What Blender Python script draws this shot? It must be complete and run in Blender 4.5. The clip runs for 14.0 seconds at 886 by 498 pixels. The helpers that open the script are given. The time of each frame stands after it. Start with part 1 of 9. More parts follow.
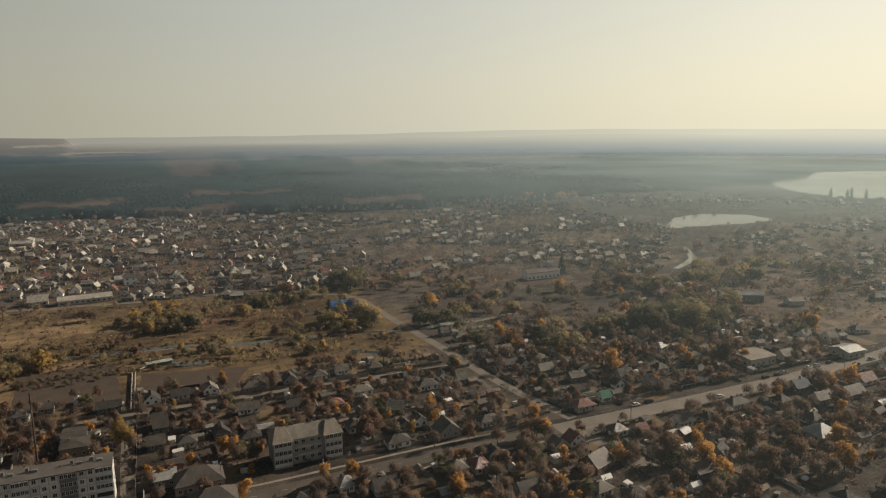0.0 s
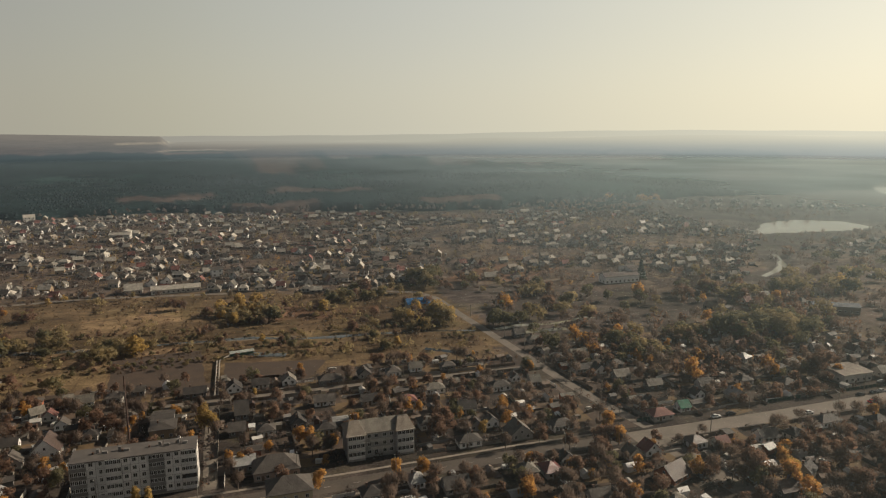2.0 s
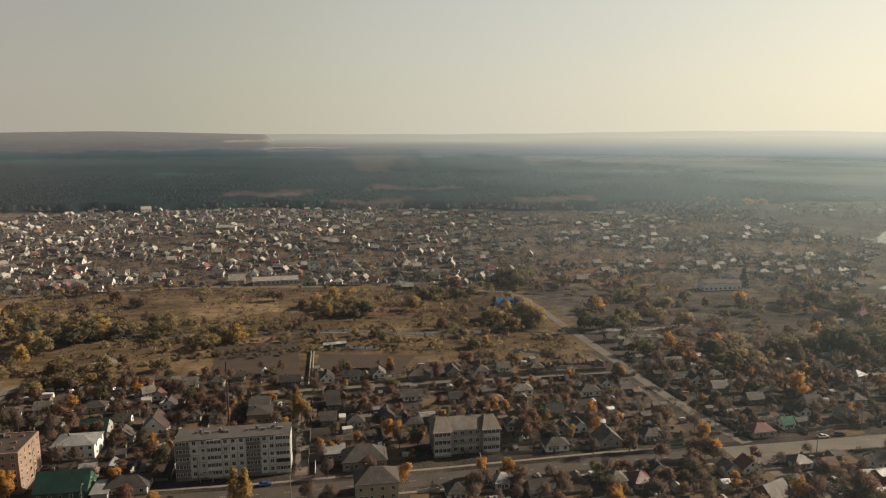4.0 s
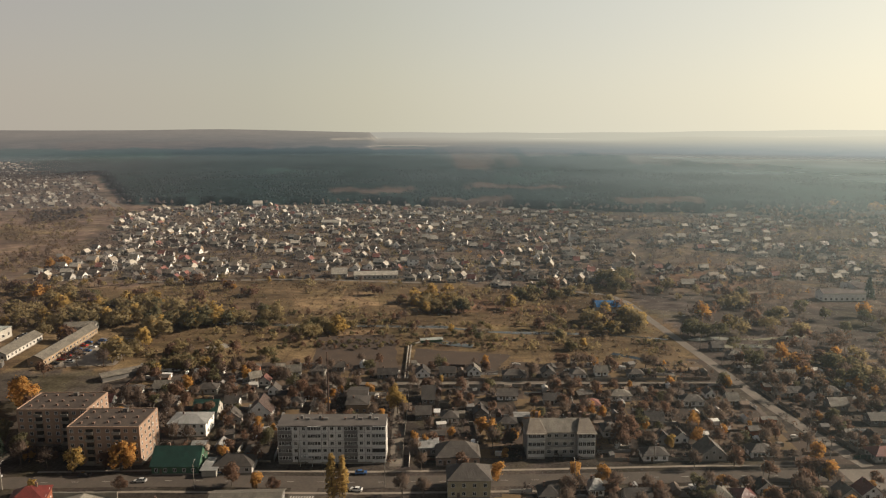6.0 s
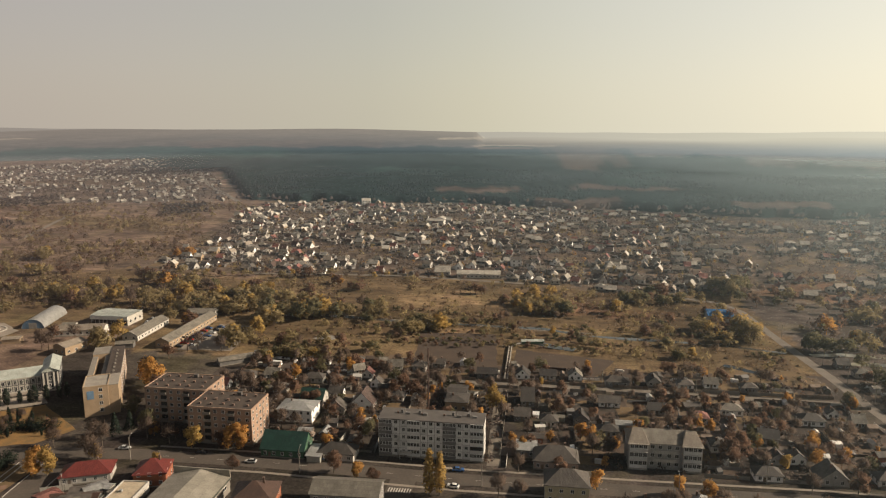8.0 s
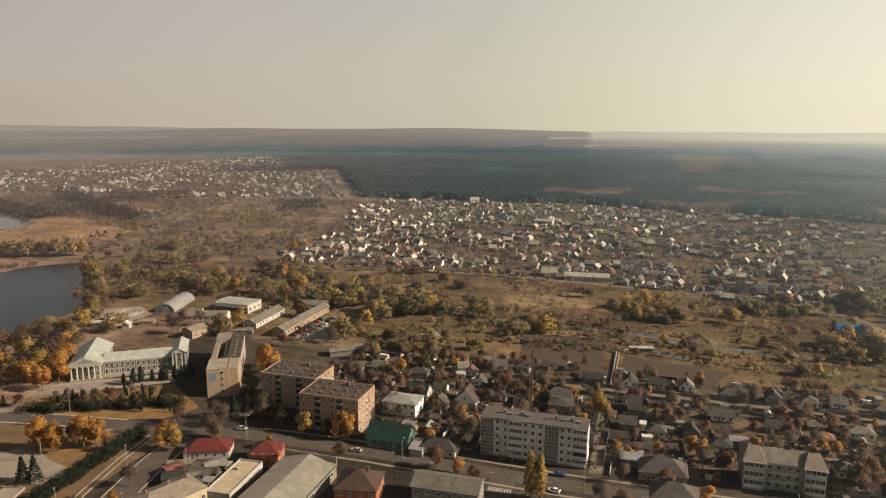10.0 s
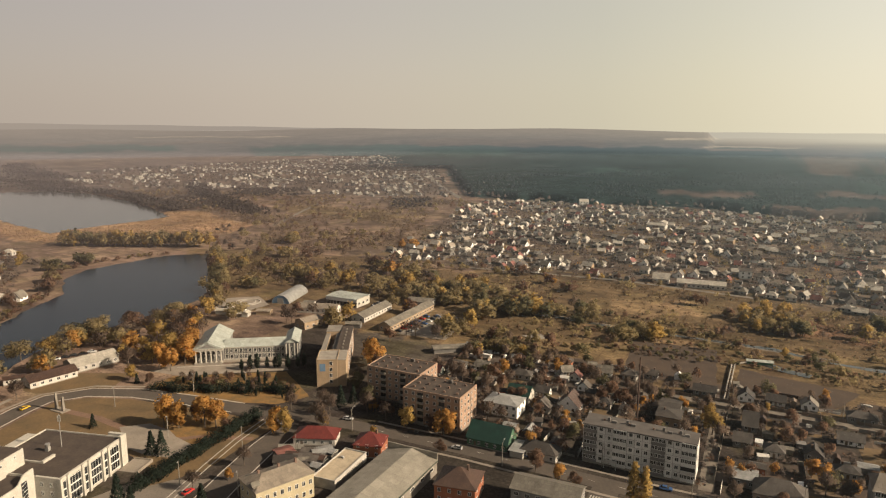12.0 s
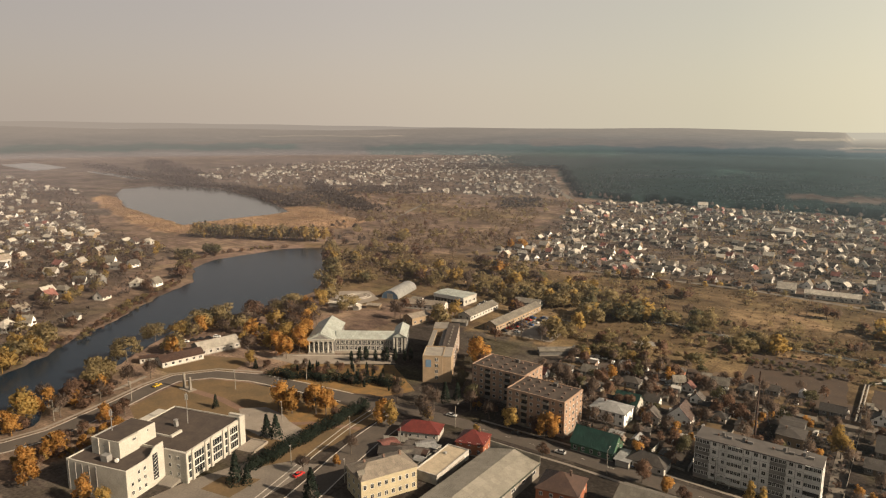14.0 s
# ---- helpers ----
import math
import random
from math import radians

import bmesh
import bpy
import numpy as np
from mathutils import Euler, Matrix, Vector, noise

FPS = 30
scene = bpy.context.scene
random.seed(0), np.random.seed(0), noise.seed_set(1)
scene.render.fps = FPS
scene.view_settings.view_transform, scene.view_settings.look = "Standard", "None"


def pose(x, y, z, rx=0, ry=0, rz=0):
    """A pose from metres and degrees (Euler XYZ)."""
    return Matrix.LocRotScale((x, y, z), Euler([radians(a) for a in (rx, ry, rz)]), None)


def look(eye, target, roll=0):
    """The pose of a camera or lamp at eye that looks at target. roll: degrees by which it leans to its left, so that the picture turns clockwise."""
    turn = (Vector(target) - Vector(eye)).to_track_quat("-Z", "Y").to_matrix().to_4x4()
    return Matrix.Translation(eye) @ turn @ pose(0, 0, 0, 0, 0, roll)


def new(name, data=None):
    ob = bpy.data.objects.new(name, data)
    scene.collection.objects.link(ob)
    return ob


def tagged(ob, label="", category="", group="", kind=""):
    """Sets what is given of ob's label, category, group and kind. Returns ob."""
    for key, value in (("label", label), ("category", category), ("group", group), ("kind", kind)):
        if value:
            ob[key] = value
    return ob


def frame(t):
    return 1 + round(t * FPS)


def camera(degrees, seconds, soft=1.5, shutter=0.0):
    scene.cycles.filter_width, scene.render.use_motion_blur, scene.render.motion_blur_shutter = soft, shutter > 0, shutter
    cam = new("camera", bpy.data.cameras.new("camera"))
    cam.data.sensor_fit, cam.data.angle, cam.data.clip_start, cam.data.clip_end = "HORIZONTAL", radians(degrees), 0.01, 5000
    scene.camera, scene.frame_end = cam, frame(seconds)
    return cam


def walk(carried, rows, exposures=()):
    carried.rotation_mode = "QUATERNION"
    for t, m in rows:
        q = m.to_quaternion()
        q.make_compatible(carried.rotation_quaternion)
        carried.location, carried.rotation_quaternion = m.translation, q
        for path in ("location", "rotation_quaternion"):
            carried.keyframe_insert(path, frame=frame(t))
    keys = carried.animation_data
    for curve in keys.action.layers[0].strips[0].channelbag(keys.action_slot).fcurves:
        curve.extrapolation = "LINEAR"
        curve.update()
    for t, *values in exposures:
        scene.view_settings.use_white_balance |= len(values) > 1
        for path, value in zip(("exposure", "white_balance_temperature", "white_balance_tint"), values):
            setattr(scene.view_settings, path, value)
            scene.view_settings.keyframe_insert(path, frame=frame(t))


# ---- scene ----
cam = camera(66.1, 14.0, 1.2)
PATH = [
    (0, (0.0, 0.0, 120.0), (0.000, 98.448, 102.450), -0.55),
    (0.5, (0.0, 0.0, 120.0), (-2.166, 98.432, 102.492), -0.49),
    (1, (0.0, 0.0, 120.0), (-4.726, 98.347, 102.522), -0.41),
    (1.5, (0.0, 0.0, 120.0), (-7.901, 98.149, 102.553), -0.35),
    (2, (0.0, 0.0, 120.0), (-11.095, 97.835, 102.527), -0.27),
    (2.5, (0.0, 0.0, 120.0), (-14.085, 97.452, 102.545), -0.21),
    (3, (0.0, 0.0, 120.0), (-17.299, 96.928, 102.517), -0.14),
    (5.5, (0.0, 0.0, 120.0), (-34.713, 92.097, 102.303), 0.08),
    (6, (0.0, 0.0, 120.0), (-37.899, 90.817, 102.224), 0.06),
    (6.5, (0.0, 0.0, 120.0), (-40.957, 89.472, 102.190), 0.11),
    (7, (0.0, 0.0, 120.0), (-44.358, 87.827, 102.147), 0.11),
    (7.5, (0.0, 0.0, 120.0), (-47.870, 85.963, 102.146), 0.11),
    (8, (0.0, 0.0, 120.0), (-51.370, 83.922, 102.163), 0.14),
    (10.5, (0.0, 0.0, 120.0), (-66.973, 72.053, 102.027), 0.16),
    (11, (0.0, 0.0, 120.0), (-69.852, 69.268, 102.036), 0.18),
    (11.5, (0.0, 0.0, 120.0), (-72.544, 66.440, 102.027), 0.20),
    (12, (0.0, 0.0, 120.0), (-74.991, 63.668, 102.036), 0.19),
    (12.5, (0.0, 0.0, 120.0), (-77.397, 60.720, 102.034), 0.19),
    (13, (0.0, 0.0, 120.0), (-79.754, 57.581, 102.007), 0.21),
    (13.5, (0.0, 0.0, 120.0), (-82.013, 54.300, 101.961), 0.18),
    (14, (0.0, 0.0, 120.0), (-84.218, 50.796, 101.917), 0.20),
]
walk(cam, [(t, look(eye, target, roll)) for t, eye, target, roll in PATH],
     [(0.0, 0.34, 5950, 7), (3.0, 0.44, 6000, 8), (6.5, 0.72, 6060, 8.6), (10.5, 0.91, 6310, 9), (14.0, 1.0, 6430, 9)])

# ---- world and sun ----
SUN_BEARING, SUN_HEIGHT = 57.0, 29.0      # degrees from +y towards +x, and above the horizon
world = bpy.data.worlds.new("hazy_autumn_sky")
scene.world = world
world.use_nodes = True
wn, wl = world.node_tree.nodes, world.node_tree.links
wn.clear()
sky = wn.new("ShaderNodeTexSky")
sky.sky_type, sky.sun_disc = "NISHITA", False
sky.sun_elevation, sky.sun_rotation = radians(SUN_HEIGHT), radians(SUN_BEARING)
sky.air_density, sky.dust_density, sky.ozone_density, sky.altitude = 1.0, 4.0, 1.0, 100
sky_gain = wn.new("ShaderNodeMix")
sky_gain.data_type, sky_gain.blend_type = "RGBA", "MULTIPLY"
sky_gain.inputs[0].default_value = 1.0
sky_gain.inputs[7].default_value = (1.0, 0.97, 0.90, 1)
# milky autumn haze, brightest towards the sun
direction, flat, facing = wn.new("ShaderNodeTexCoord"), wn.new("ShaderNodeVectorMath"), wn.new("ShaderNodeVectorMath")
flat.operation, facing.operation = "NORMALIZE", "DOT_PRODUCT"
facing.inputs[1].default_value = (math.sin(radians(SUN_BEARING)), math.cos(radians(SUN_BEARING)), 0)
wl.new(direction.outputs["Generated"], flat.inputs[0])
wl.new(flat.outputs[0], facing.inputs[0])
unit = wn.new("ShaderNodeMapRange")
unit.inputs[1].default_value, unit.inputs[2].default_value = -1, 1
wl.new(facing.outputs["Value"], unit.inputs[0])
haze = wn.new("ShaderNodeValToRGB")
stops = [(0.0, (0.354, 0.299, 0.267)), (0.077, (0.391, 0.333, 0.293)), (0.154, (0.437, 0.374, 0.325)), (0.231, (0.481, 0.415, 0.357)), (0.308, (0.511, 0.449, 0.378)),
         (0.385, (0.532, 0.478, 0.392)), (0.462, (0.56, 0.514, 0.41)), (0.538, (0.637, 0.585, 0.454)), (0.615, (0.725, 0.668, 0.53)), (0.692, (0.81, 0.745, 0.595)),
         (0.769, (0.915, 0.835, 0.655)), (0.846, (1.06, 0.955, 0.725)), (0.923, (1.217, 1.086, 0.813)), (1.0, (1.269, 1.131, 0.847))]
while len(haze.color_ramp.elements) < len(stops):
    haze.color_ramp.elements.new(0.5)
for mark, (place, colour) in zip(haze.color_ramp.elements, stops):
    mark.position, mark.color = place, (*colour, 1)
haze.color_ramp.interpolation = "LINEAR"
wl.new(unit.outputs[0], haze.inputs[0])
lifted = wn.new("ShaderNodeVectorMath")
lifted.operation = "SCALE"
# the haze thins and darkens overhead
height, thin = wn.new("ShaderNodeSeparateXYZ"), wn.new("ShaderNodeMapRange")
thin.interpolation_type = "SMOOTHSTEP"
thin.inputs[1].default_value, thin.inputs[2].default_value, thin.inputs[3].default_value, thin.inputs[4].default_value = 0.16, 0.6, 12.5, 3.2
wl.new(flat.outputs[0], height.inputs[0])
wl.new(height.outputs["Z"], thin.inputs[0])
wl.new(thin.outputs[0], lifted.inputs["Scale"])
low, low_tint = wn.new("ShaderNodeMapRange"), wn.new("ShaderNodeMix")
low.interpolation_type = "SMOOTHSTEP"
low.inputs[1].default_value, low.inputs[2].default_value = 0.0, 0.20
wl.new(height.outputs["Z"], low.inputs[0])
low_tint.data_type = "RGBA"
low_tint.inputs[6].default_value, low_tint.inputs[7].default_value = (1.08, 1.05, 0.98, 1), (0.95, 0.96, 0.98, 1)
wl.new(low.outputs[0], low_tint.inputs[0])
warm_low = wn.new("ShaderNodeVectorMath")
warm_low.operation = "MULTIPLY"
wl.new(haze.outputs[0], warm_low.inputs[0])
wl.new(low_tint.outputs[2], warm_low.inputs[1])
wl.new(warm_low.outputs[0], lifted.inputs[0])
haze_mix = wn.new("ShaderNodeMix")
haze_mix.data_type = "RGBA"
share = wn.new("ShaderNodeMapRange")
share.interpolation_type = "SMOOTHSTEP"
share.inputs[1].default_value, share.inputs[2].default_value, share.inputs[3].default_value, share.inputs[4].default_value = 0.2, 0.75, 0.84, 0.56
wl.new(height.outputs["Z"], share.inputs[0])
wl.new(share.outputs[0], haze_mix.inputs[0])
wl.new(lifted.outputs[0], haze_mix.inputs[7])
back = wn.new("ShaderNodeBackground")
back.inputs[1].default_value = 0.05
wout = wn.new("ShaderNodeOutputWorld")
wl.new(sky.outputs[0], sky_gain.inputs[6])
wl.new(sky_gain.outputs[2], haze_mix.inputs[6])
wl.new(haze_mix.outputs[2], back.inputs[0])
wl.new(back.outputs[0], wout.inputs[0])

sb, sh = radians(SUN_BEARING), radians(SUN_HEIGHT)
sun_way = Vector((math.sin(sb) * math.cos(sh), math.cos(sb) * math.cos(sh), math.sin(sh)))
sun = new("sun", bpy.data.lights.new("sun", "SUN"))
sun.data.energy, sun.data.angle, sun.data.color = 5.0, radians(0.8), (1.0, 0.805, 0.59)
sun.matrix_world = look(sun_way * 900, (0, 0, 0))

# ---- plan: a street frame; s runs along the main road, q away from it ----
GRID = 23.4
TOWN = Matrix.Translation((0, 240, 0)) @ Matrix.Rotation(radians(GRID), 4, "Z")


def at(s, q, z=0.0, turn=0.0):
    return TOWN @ Matrix.Translation((s, q, z)) @ Matrix.Rotation(radians(turn), 4, "Z")


def world_xy(s, q):
    p = TOWN @ Vector((s, q, 0))
    return p.x, p.y


# ---- materials ----
def surface(name, a, b, scale=0.2, fine=4.0, rough=0.85, bump=0.0, rand=0.0, metal=0.0, island=0.0, spec=0.3):
    """Two colours mixed by large stains, broken by a fine grain; rand: value spread from object to object."""
    m = bpy.data.materials.new(name)
    m.use_nodes = True
    n, l = m.node_tree.nodes, m.node_tree.links
    p = n["Principled BSDF"]
    p.inputs["Roughness"].default_value, p.inputs["Metallic"].default_value = rough, metal
    p.inputs["Specular IOR Level"].default_value = spec
    geo = n.new("ShaderNodeNewGeometry")
    big, small = n.new("ShaderNodeTexNoise"), n.new("ShaderNodeTexNoise")
    big.inputs["Scale"].default_value, big.inputs["Detail"].default_value = scale, 5
    small.inputs["Scale"].default_value, small.inputs["Detail"].default_value = fine, 3
    l.new(geo.outputs["Position"], big.inputs["Vector"])
    l.new(geo.outputs["Position"], small.inputs["Vector"])
    ramp = n.new("ShaderNodeMapRange")
    ramp.inputs[1].default_value, ramp.inputs[2].default_value = 0.32, 0.68
    l.new(big.outputs[0], ramp.inputs[0])
    mix = n.new("ShaderNodeMix")
    mix.data_type = "RGBA"
    mix.inputs[6].default_value, mix.inputs[7].default_value = (*a, 1), (*b, 1)
    l.new(ramp.outputs[0], mix.inputs[0])
    grain = n.new("ShaderNodeMapRange")
    grain.inputs[1].default_value, grain.inputs[2].default_value = 0.25, 0.75
    grain.inputs[3].default_value, grain.inputs[4].default_value = 0.85, 1.15
    l.new(small.outputs[0], grain.inputs[0])
    value = grain.outputs[0]
    for amount, source in ((rand, "object"), (island, "island")):
        if amount:
            info = n.new("ShaderNodeObjectInfo") if source == "object" else geo
            spread = n.new("ShaderNodeMapRange")
            spread.inputs[3].default_value, spread.inputs[4].default_value = 1 - amount, 1 + amount
            l.new(info.outputs["Random" if source == "object" else "Random Per Island"], spread.inputs[0])
            times = n.new("ShaderNodeMath")
            times.operation = "MULTIPLY"
            l.new(value, times.inputs[0])
            l.new(spread.outputs[0], times.inputs[1])
            value = times.outputs[0]
    scaled = n.new("ShaderNodeVectorMath")
    scaled.operation = "SCALE"
    l.new(mix.outputs[2], scaled.inputs[0])
    l.new(value, scaled.inputs["Scale"])
    l.new(scaled.outputs[0], p.inputs["Base Color"])
    if bump:
        rise = n.new("ShaderNodeBump")
        rise.inputs["Strength"].default_value, rise.inputs["Distance"].default_value = 0.6, bump
        l.new(small.outputs[0], rise.inputs["Height"])
        l.new(rise.outputs[0], p.inputs["Normal"])
    return m


def sheet_roof(name, a, b, rand=0.18, rough=0.75, metal=0.0, pitch=1.1, waves=True):
    """Roofing in sheets: courses that differ a little, ribs that run down the slope, stains."""
    m = surface(name, a, b, 0.35, 2.5, rough, 0.0, rand, metal)
    n, l = m.node_tree.nodes, m.node_tree.links
    p = n["Principled BSDF"]
    was = p.inputs["Base Color"].links[0].from_socket
    tc = n.new("ShaderNodeTexCoord")
    bricks = n.new("ShaderNodeTexBrick")
    bricks.inputs["Scale"].default_value = 1.0
    bricks.inputs["Brick Width"].default_value, bricks.inputs["Row Height"].default_value = pitch, pitch * 1.4
    bricks.inputs["Mortar Size"].default_value = 0.03
    bricks.inputs["Color1"].default_value, bricks.inputs["Color2"].default_value = (1.12, 1.12, 1.12, 1), (0.84, 0.84, 0.84, 1)
    bricks.inputs["Mortar"].default_value = (0.6, 0.6, 0.6, 1)
    l.new(tc.outputs["Object"], bricks.inputs["Vector"])
    mul = n.new("ShaderNodeMix")
    mul.data_type, mul.blend_type = "RGBA", "MULTIPLY"
    mul.inputs[0].default_value = 0.8
    l.new(was, mul.inputs[6])
    l.new(bricks.outputs[0], mul.inputs[7])
    l.new(mul.outputs[2], p.inputs["Base Color"])
    if waves:
        ribs = n.new("ShaderNodeTexWave")
        ribs.inputs["Scale"].default_value = 2.2
        l.new(tc.outputs["Object"], ribs.inputs["Vector"])
        rise = n.new("ShaderNodeBump")
        rise.inputs["Strength"].default_value, rise.inputs["Distance"].default_value = 0.5, 0.05
        l.new(ribs.outputs["Color"], rise.inputs["Height"])
        l.new(rise.outputs[0], p.inputs["Normal"])
    return m


SLATE = sheet_roof("weathered_grey_asbestos_slate", (0.070, 0.060, 0.051), (0.047, 0.040, 0.034), 0.3)
SLATE_LIGHT = sheet_roof("pale_asbestos_slate", (0.1371, 0.1226, 0.0988), (0.0928, 0.0821, 0.067), 0.25)
SLATE_DARK = sheet_roof("dark_lichened_slate", (0.0413, 0.0351, 0.0304), (0.0275, 0.0233, 0.0203), 0.25)
METAL_WHITE = sheet_roof("galvanised_sheet_roof", (0.2524, 0.2478, 0.2338), (0.1919, 0.1892, 0.1779), 0.1, 0.45, 0.1, 0.9)
# paler copy of the slate, with sunshine on village roofs put into its colour
V_PALE = sheet_roof("pale_sunlit_asbestos_roof", (0.34, 0.31, 0.26), (0.25, 0.228, 0.19), 0.25)
METAL_RED = sheet_roof("red_sheet_roof", (0.105, 0.022, 0.017), (0.075, 0.016, 0.013), 0.1, 0.45)
METAL_BROWN = sheet_roof("brown_sheet_roof", (0.0595, 0.035, 0.0245), (0.042, 0.0252, 0.0196), 0.1, 0.5)
METAL_GREEN = sheet_roof("green_sheet_roof", (0.011, 0.038, 0.028), (0.009, 0.028, 0.021), 0.05, 0.45)
METAL_TEAL = sheet_roof("bright_green_sheet_roof", (0.012, 0.11, 0.062), (0.012, 0.08, 0.048), 0.05, 0.75)
METAL_BLUE = sheet_roof("blue_sheet_roof", (0.0168, 0.0952, 0.235), (0.0168, 0.0728, 0.179), 0.05, 0.8)
METAL_PALE = sheet_roof("pale_greenish_painted_tin", (0.3087, 0.3311, 0.2979), (0.2499, 0.2574, 0.2274), 0.02, 0.5, 0.0, 1.6)
TIN_HALL = sheet_roof("grey_profiled_sheet", (0.2489, 0.2268, 0.1845), (0.1995, 0.18, 0.146), 0.02, 0.5, 0.1, 2.4)
ROOF_PINK = sheet_roof("faded_red_tile", (0.168, 0.07, 0.056), (0.119, 0.0525, 0.042))
BITUMEN = surface("bitumen_felt", (0.0589, 0.0448, 0.0348), (0.0383, 0.029, 0.0242), 0.25, 1.2, 0.9, 0.02)
FELT_GREY = surface("weathered_grey_felt", (0.088, 0.078, 0.070), (0.062, 0.055, 0.050), 0.3, 1.2, 0.9, 0.02)
ROOF_TAN = sheet_roof("faded_tan_slate", (0.215, 0.180, 0.140), (0.160, 0.134, 0.105), 0.15)
SLATE_BLUE = sheet_roof("dull_blue_sheet", (0.045, 0.058, 0.078), (0.034, 0.044, 0.060), 0.1, 0.7)
RENDER_PALE = surface("pale_grey_render", (0.30, 0.285, 0.26), (0.235, 0.22, 0.20), 0.4, 2.5, 0.9)
PLASTER = surface("whitewashed_plaster", (0.415, 0.392, 0.352), (0.305, 0.286, 0.255), 0.5, 3.0, 0.9, 0.0, 0.25)
PLASTER_WHITE = surface("clean_white_plaster", (0.36, 0.338, 0.295), (0.31, 0.29, 0.25), 0.3, 2.0, 0.85)
PLASTER_YELLOW = surface("cream_yellow_plaster", (0.35, 0.301, 0.196), (0.294, 0.252, 0.168), 0.3, 2.0, 0.9)
PLASTER_GREY = surface("grey_render", (0.1639, 0.1547, 0.1428), (0.1192, 0.1119, 0.1053), 0.4, 2.5, 0.9, 0.0, 0.2)
PLASTER_DARK = surface("dark_grey_render", (0.085, 0.082, 0.08), (0.065, 0.062, 0.06), 0.4, 2.5, 0.9)
SAND_ROOF = surface("sandy_flat_roofing", (0.36, 0.30, 0.215), (0.27, 0.22, 0.155), 0.3, 1.5, 0.95)
WHITEWASH = surface("fresh_whitewash", (0.74, 0.72, 0.68), (0.66, 0.64, 0.60), 0.3, 2.0, 0.9)
PLASTER_PINK = surface("pinkish_render", (0.322, 0.252, 0.21), (0.266, 0.21, 0.175), 0.4, 2.5, 0.9, 0.0, 0.1)
PANEL = surface("concrete_wall_panel", (0.513, 0.496, 0.468), (0.401, 0.388, 0.365), 0.3, 3.0, 0.9, 0.0, 0.16)
JOINT = surface("dark_joint_sealant", (0.13, 0.12, 0.11), (0.09, 0.085, 0.08), 1.0, 4.0)
BRICK_PINK = surface("pinkish_silicate_brick", (0.262, 0.176, 0.122), (0.216, 0.146, 0.104), 0.3, 5.0, 0.92, 0.0, 0.06)
CHIMNEY = surface("sooty_chimney_brick", (0.15, 0.095, 0.07), (0.10, 0.07, 0.055), 0.8, 5.0, 0.92)
BRICK_TAN = surface("tan_brick", (0.28, 0.206, 0.133), (0.231, 0.168, 0.108), 0.3, 5.0, 0.92)
BRICK_RED = surface("red_brick", (0.252, 0.0945, 0.049), (0.196, 0.07, 0.0385), 0.4, 5.0, 0.92, 0.0, 0.1)
GREEN_WALL = surface("green_painted_wall", (0.055, 0.11, 0.066), (0.0413, 0.0853, 0.0523), 0.5, 2.0, 0.8)
BLUE_WALL = surface("blue_painted_wall", (0.112, 0.175, 0.252), (0.084, 0.14, 0.21), 0.5, 2.0, 0.8)
GLASS = surface("dark_window_glass", (0.016, 0.018, 0.02), (0.03, 0.03, 0.03), 0.3, 1.0, 0.12, 0.0, 0.4, 0.0, 0.0, 0.5)
FRAME = surface("white_window_frame", (0.518, 0.504, 0.469), (0.434, 0.42, 0.392), 0.5, 3.0, 0.6)
WOOD = surface("weathered_boards", (0.17, 0.13, 0.10), (0.11, 0.085, 0.065), 0.6, 6.0, 0.9, 0.0, 0.3)
CONCRETE = surface("pale_concrete", (0.21, 0.189, 0.158), (0.154, 0.136, 0.115), 0.3, 3.0, 0.92, 0.0, 0.15)
STEEL = surface("grey_steel", (0.30, 0.29, 0.27), (0.22, 0.21, 0.2), 0.5, 3.0, 0.5, 0.0, 0.0, 0.4)
RUST = surface("rusty_steel", (0.075, 0.045, 0.034), (0.05, 0.034, 0.028), 0.6, 3.0, 0.8)
ASPHALT = surface("worn_asphalt", (0.074, 0.060, 0.048), (0.053, 0.044, 0.036), 0.12, 1.2, 0.9, 0.0)
ASPHALT_PALE = surface("sun_bleached_asphalt", (0.150, 0.127, 0.104), (0.113, 0.096, 0.079), 0.12, 1.2, 0.9, 0.0)
DIRT_ROAD = surface("packed_earth_lane", (0.1542, 0.131, 0.1044), (0.1005, 0.0848, 0.069), 0.2, 1.0, 0.95)
PAVING = surface("pale_paving", (0.225, 0.192, 0.155), (0.160, 0.136, 0.110), 0.15, 1.5, 0.92)
PAVING_RED = surface("reddish_paving", (0.154, 0.0945, 0.063), (0.119, 0.0735, 0.0525), 0.2, 1.5, 0.92)
KERB = surface("whitewashed_kerb", (0.38, 0.345, 0.30), (0.27, 0.245, 0.21), 0.5, 3.0)
LINE = surface("road_paint", (0.42, 0.399, 0.35), (0.315, 0.294, 0.259), 0.6, 3.0)
LAWN = surface("autumn_lawn", (0.122, 0.078, 0.036), (0.080, 0.056, 0.028), 0.12, 0.9, 0.95)
LEAF_LITTER = surface("lawn_under_fallen_leaves", (0.182, 0.101, 0.0315), (0.105, 0.07, 0.0294), 0.2, 1.2, 0.95)
PLOUGHED = surface("ploughed_plot", (0.0576, 0.0392, 0.0272), (0.0431, 0.0304, 0.0225), 0.12, 1.0, 0.97)
BARE_EARTH = surface("trodden_earth", (0.105, 0.082, 0.066), (0.076, 0.060, 0.050), 0.2, 1.2, 0.97)
DRY_BED = surface("dry_garden_stalks", (0.105, 0.072, 0.046), (0.072, 0.052, 0.036), 0.3, 1.4, 0.97)
BARK = surface("bark", (0.10, 0.08, 0.06), (0.07, 0.055, 0.045), 1.0, 4.0)


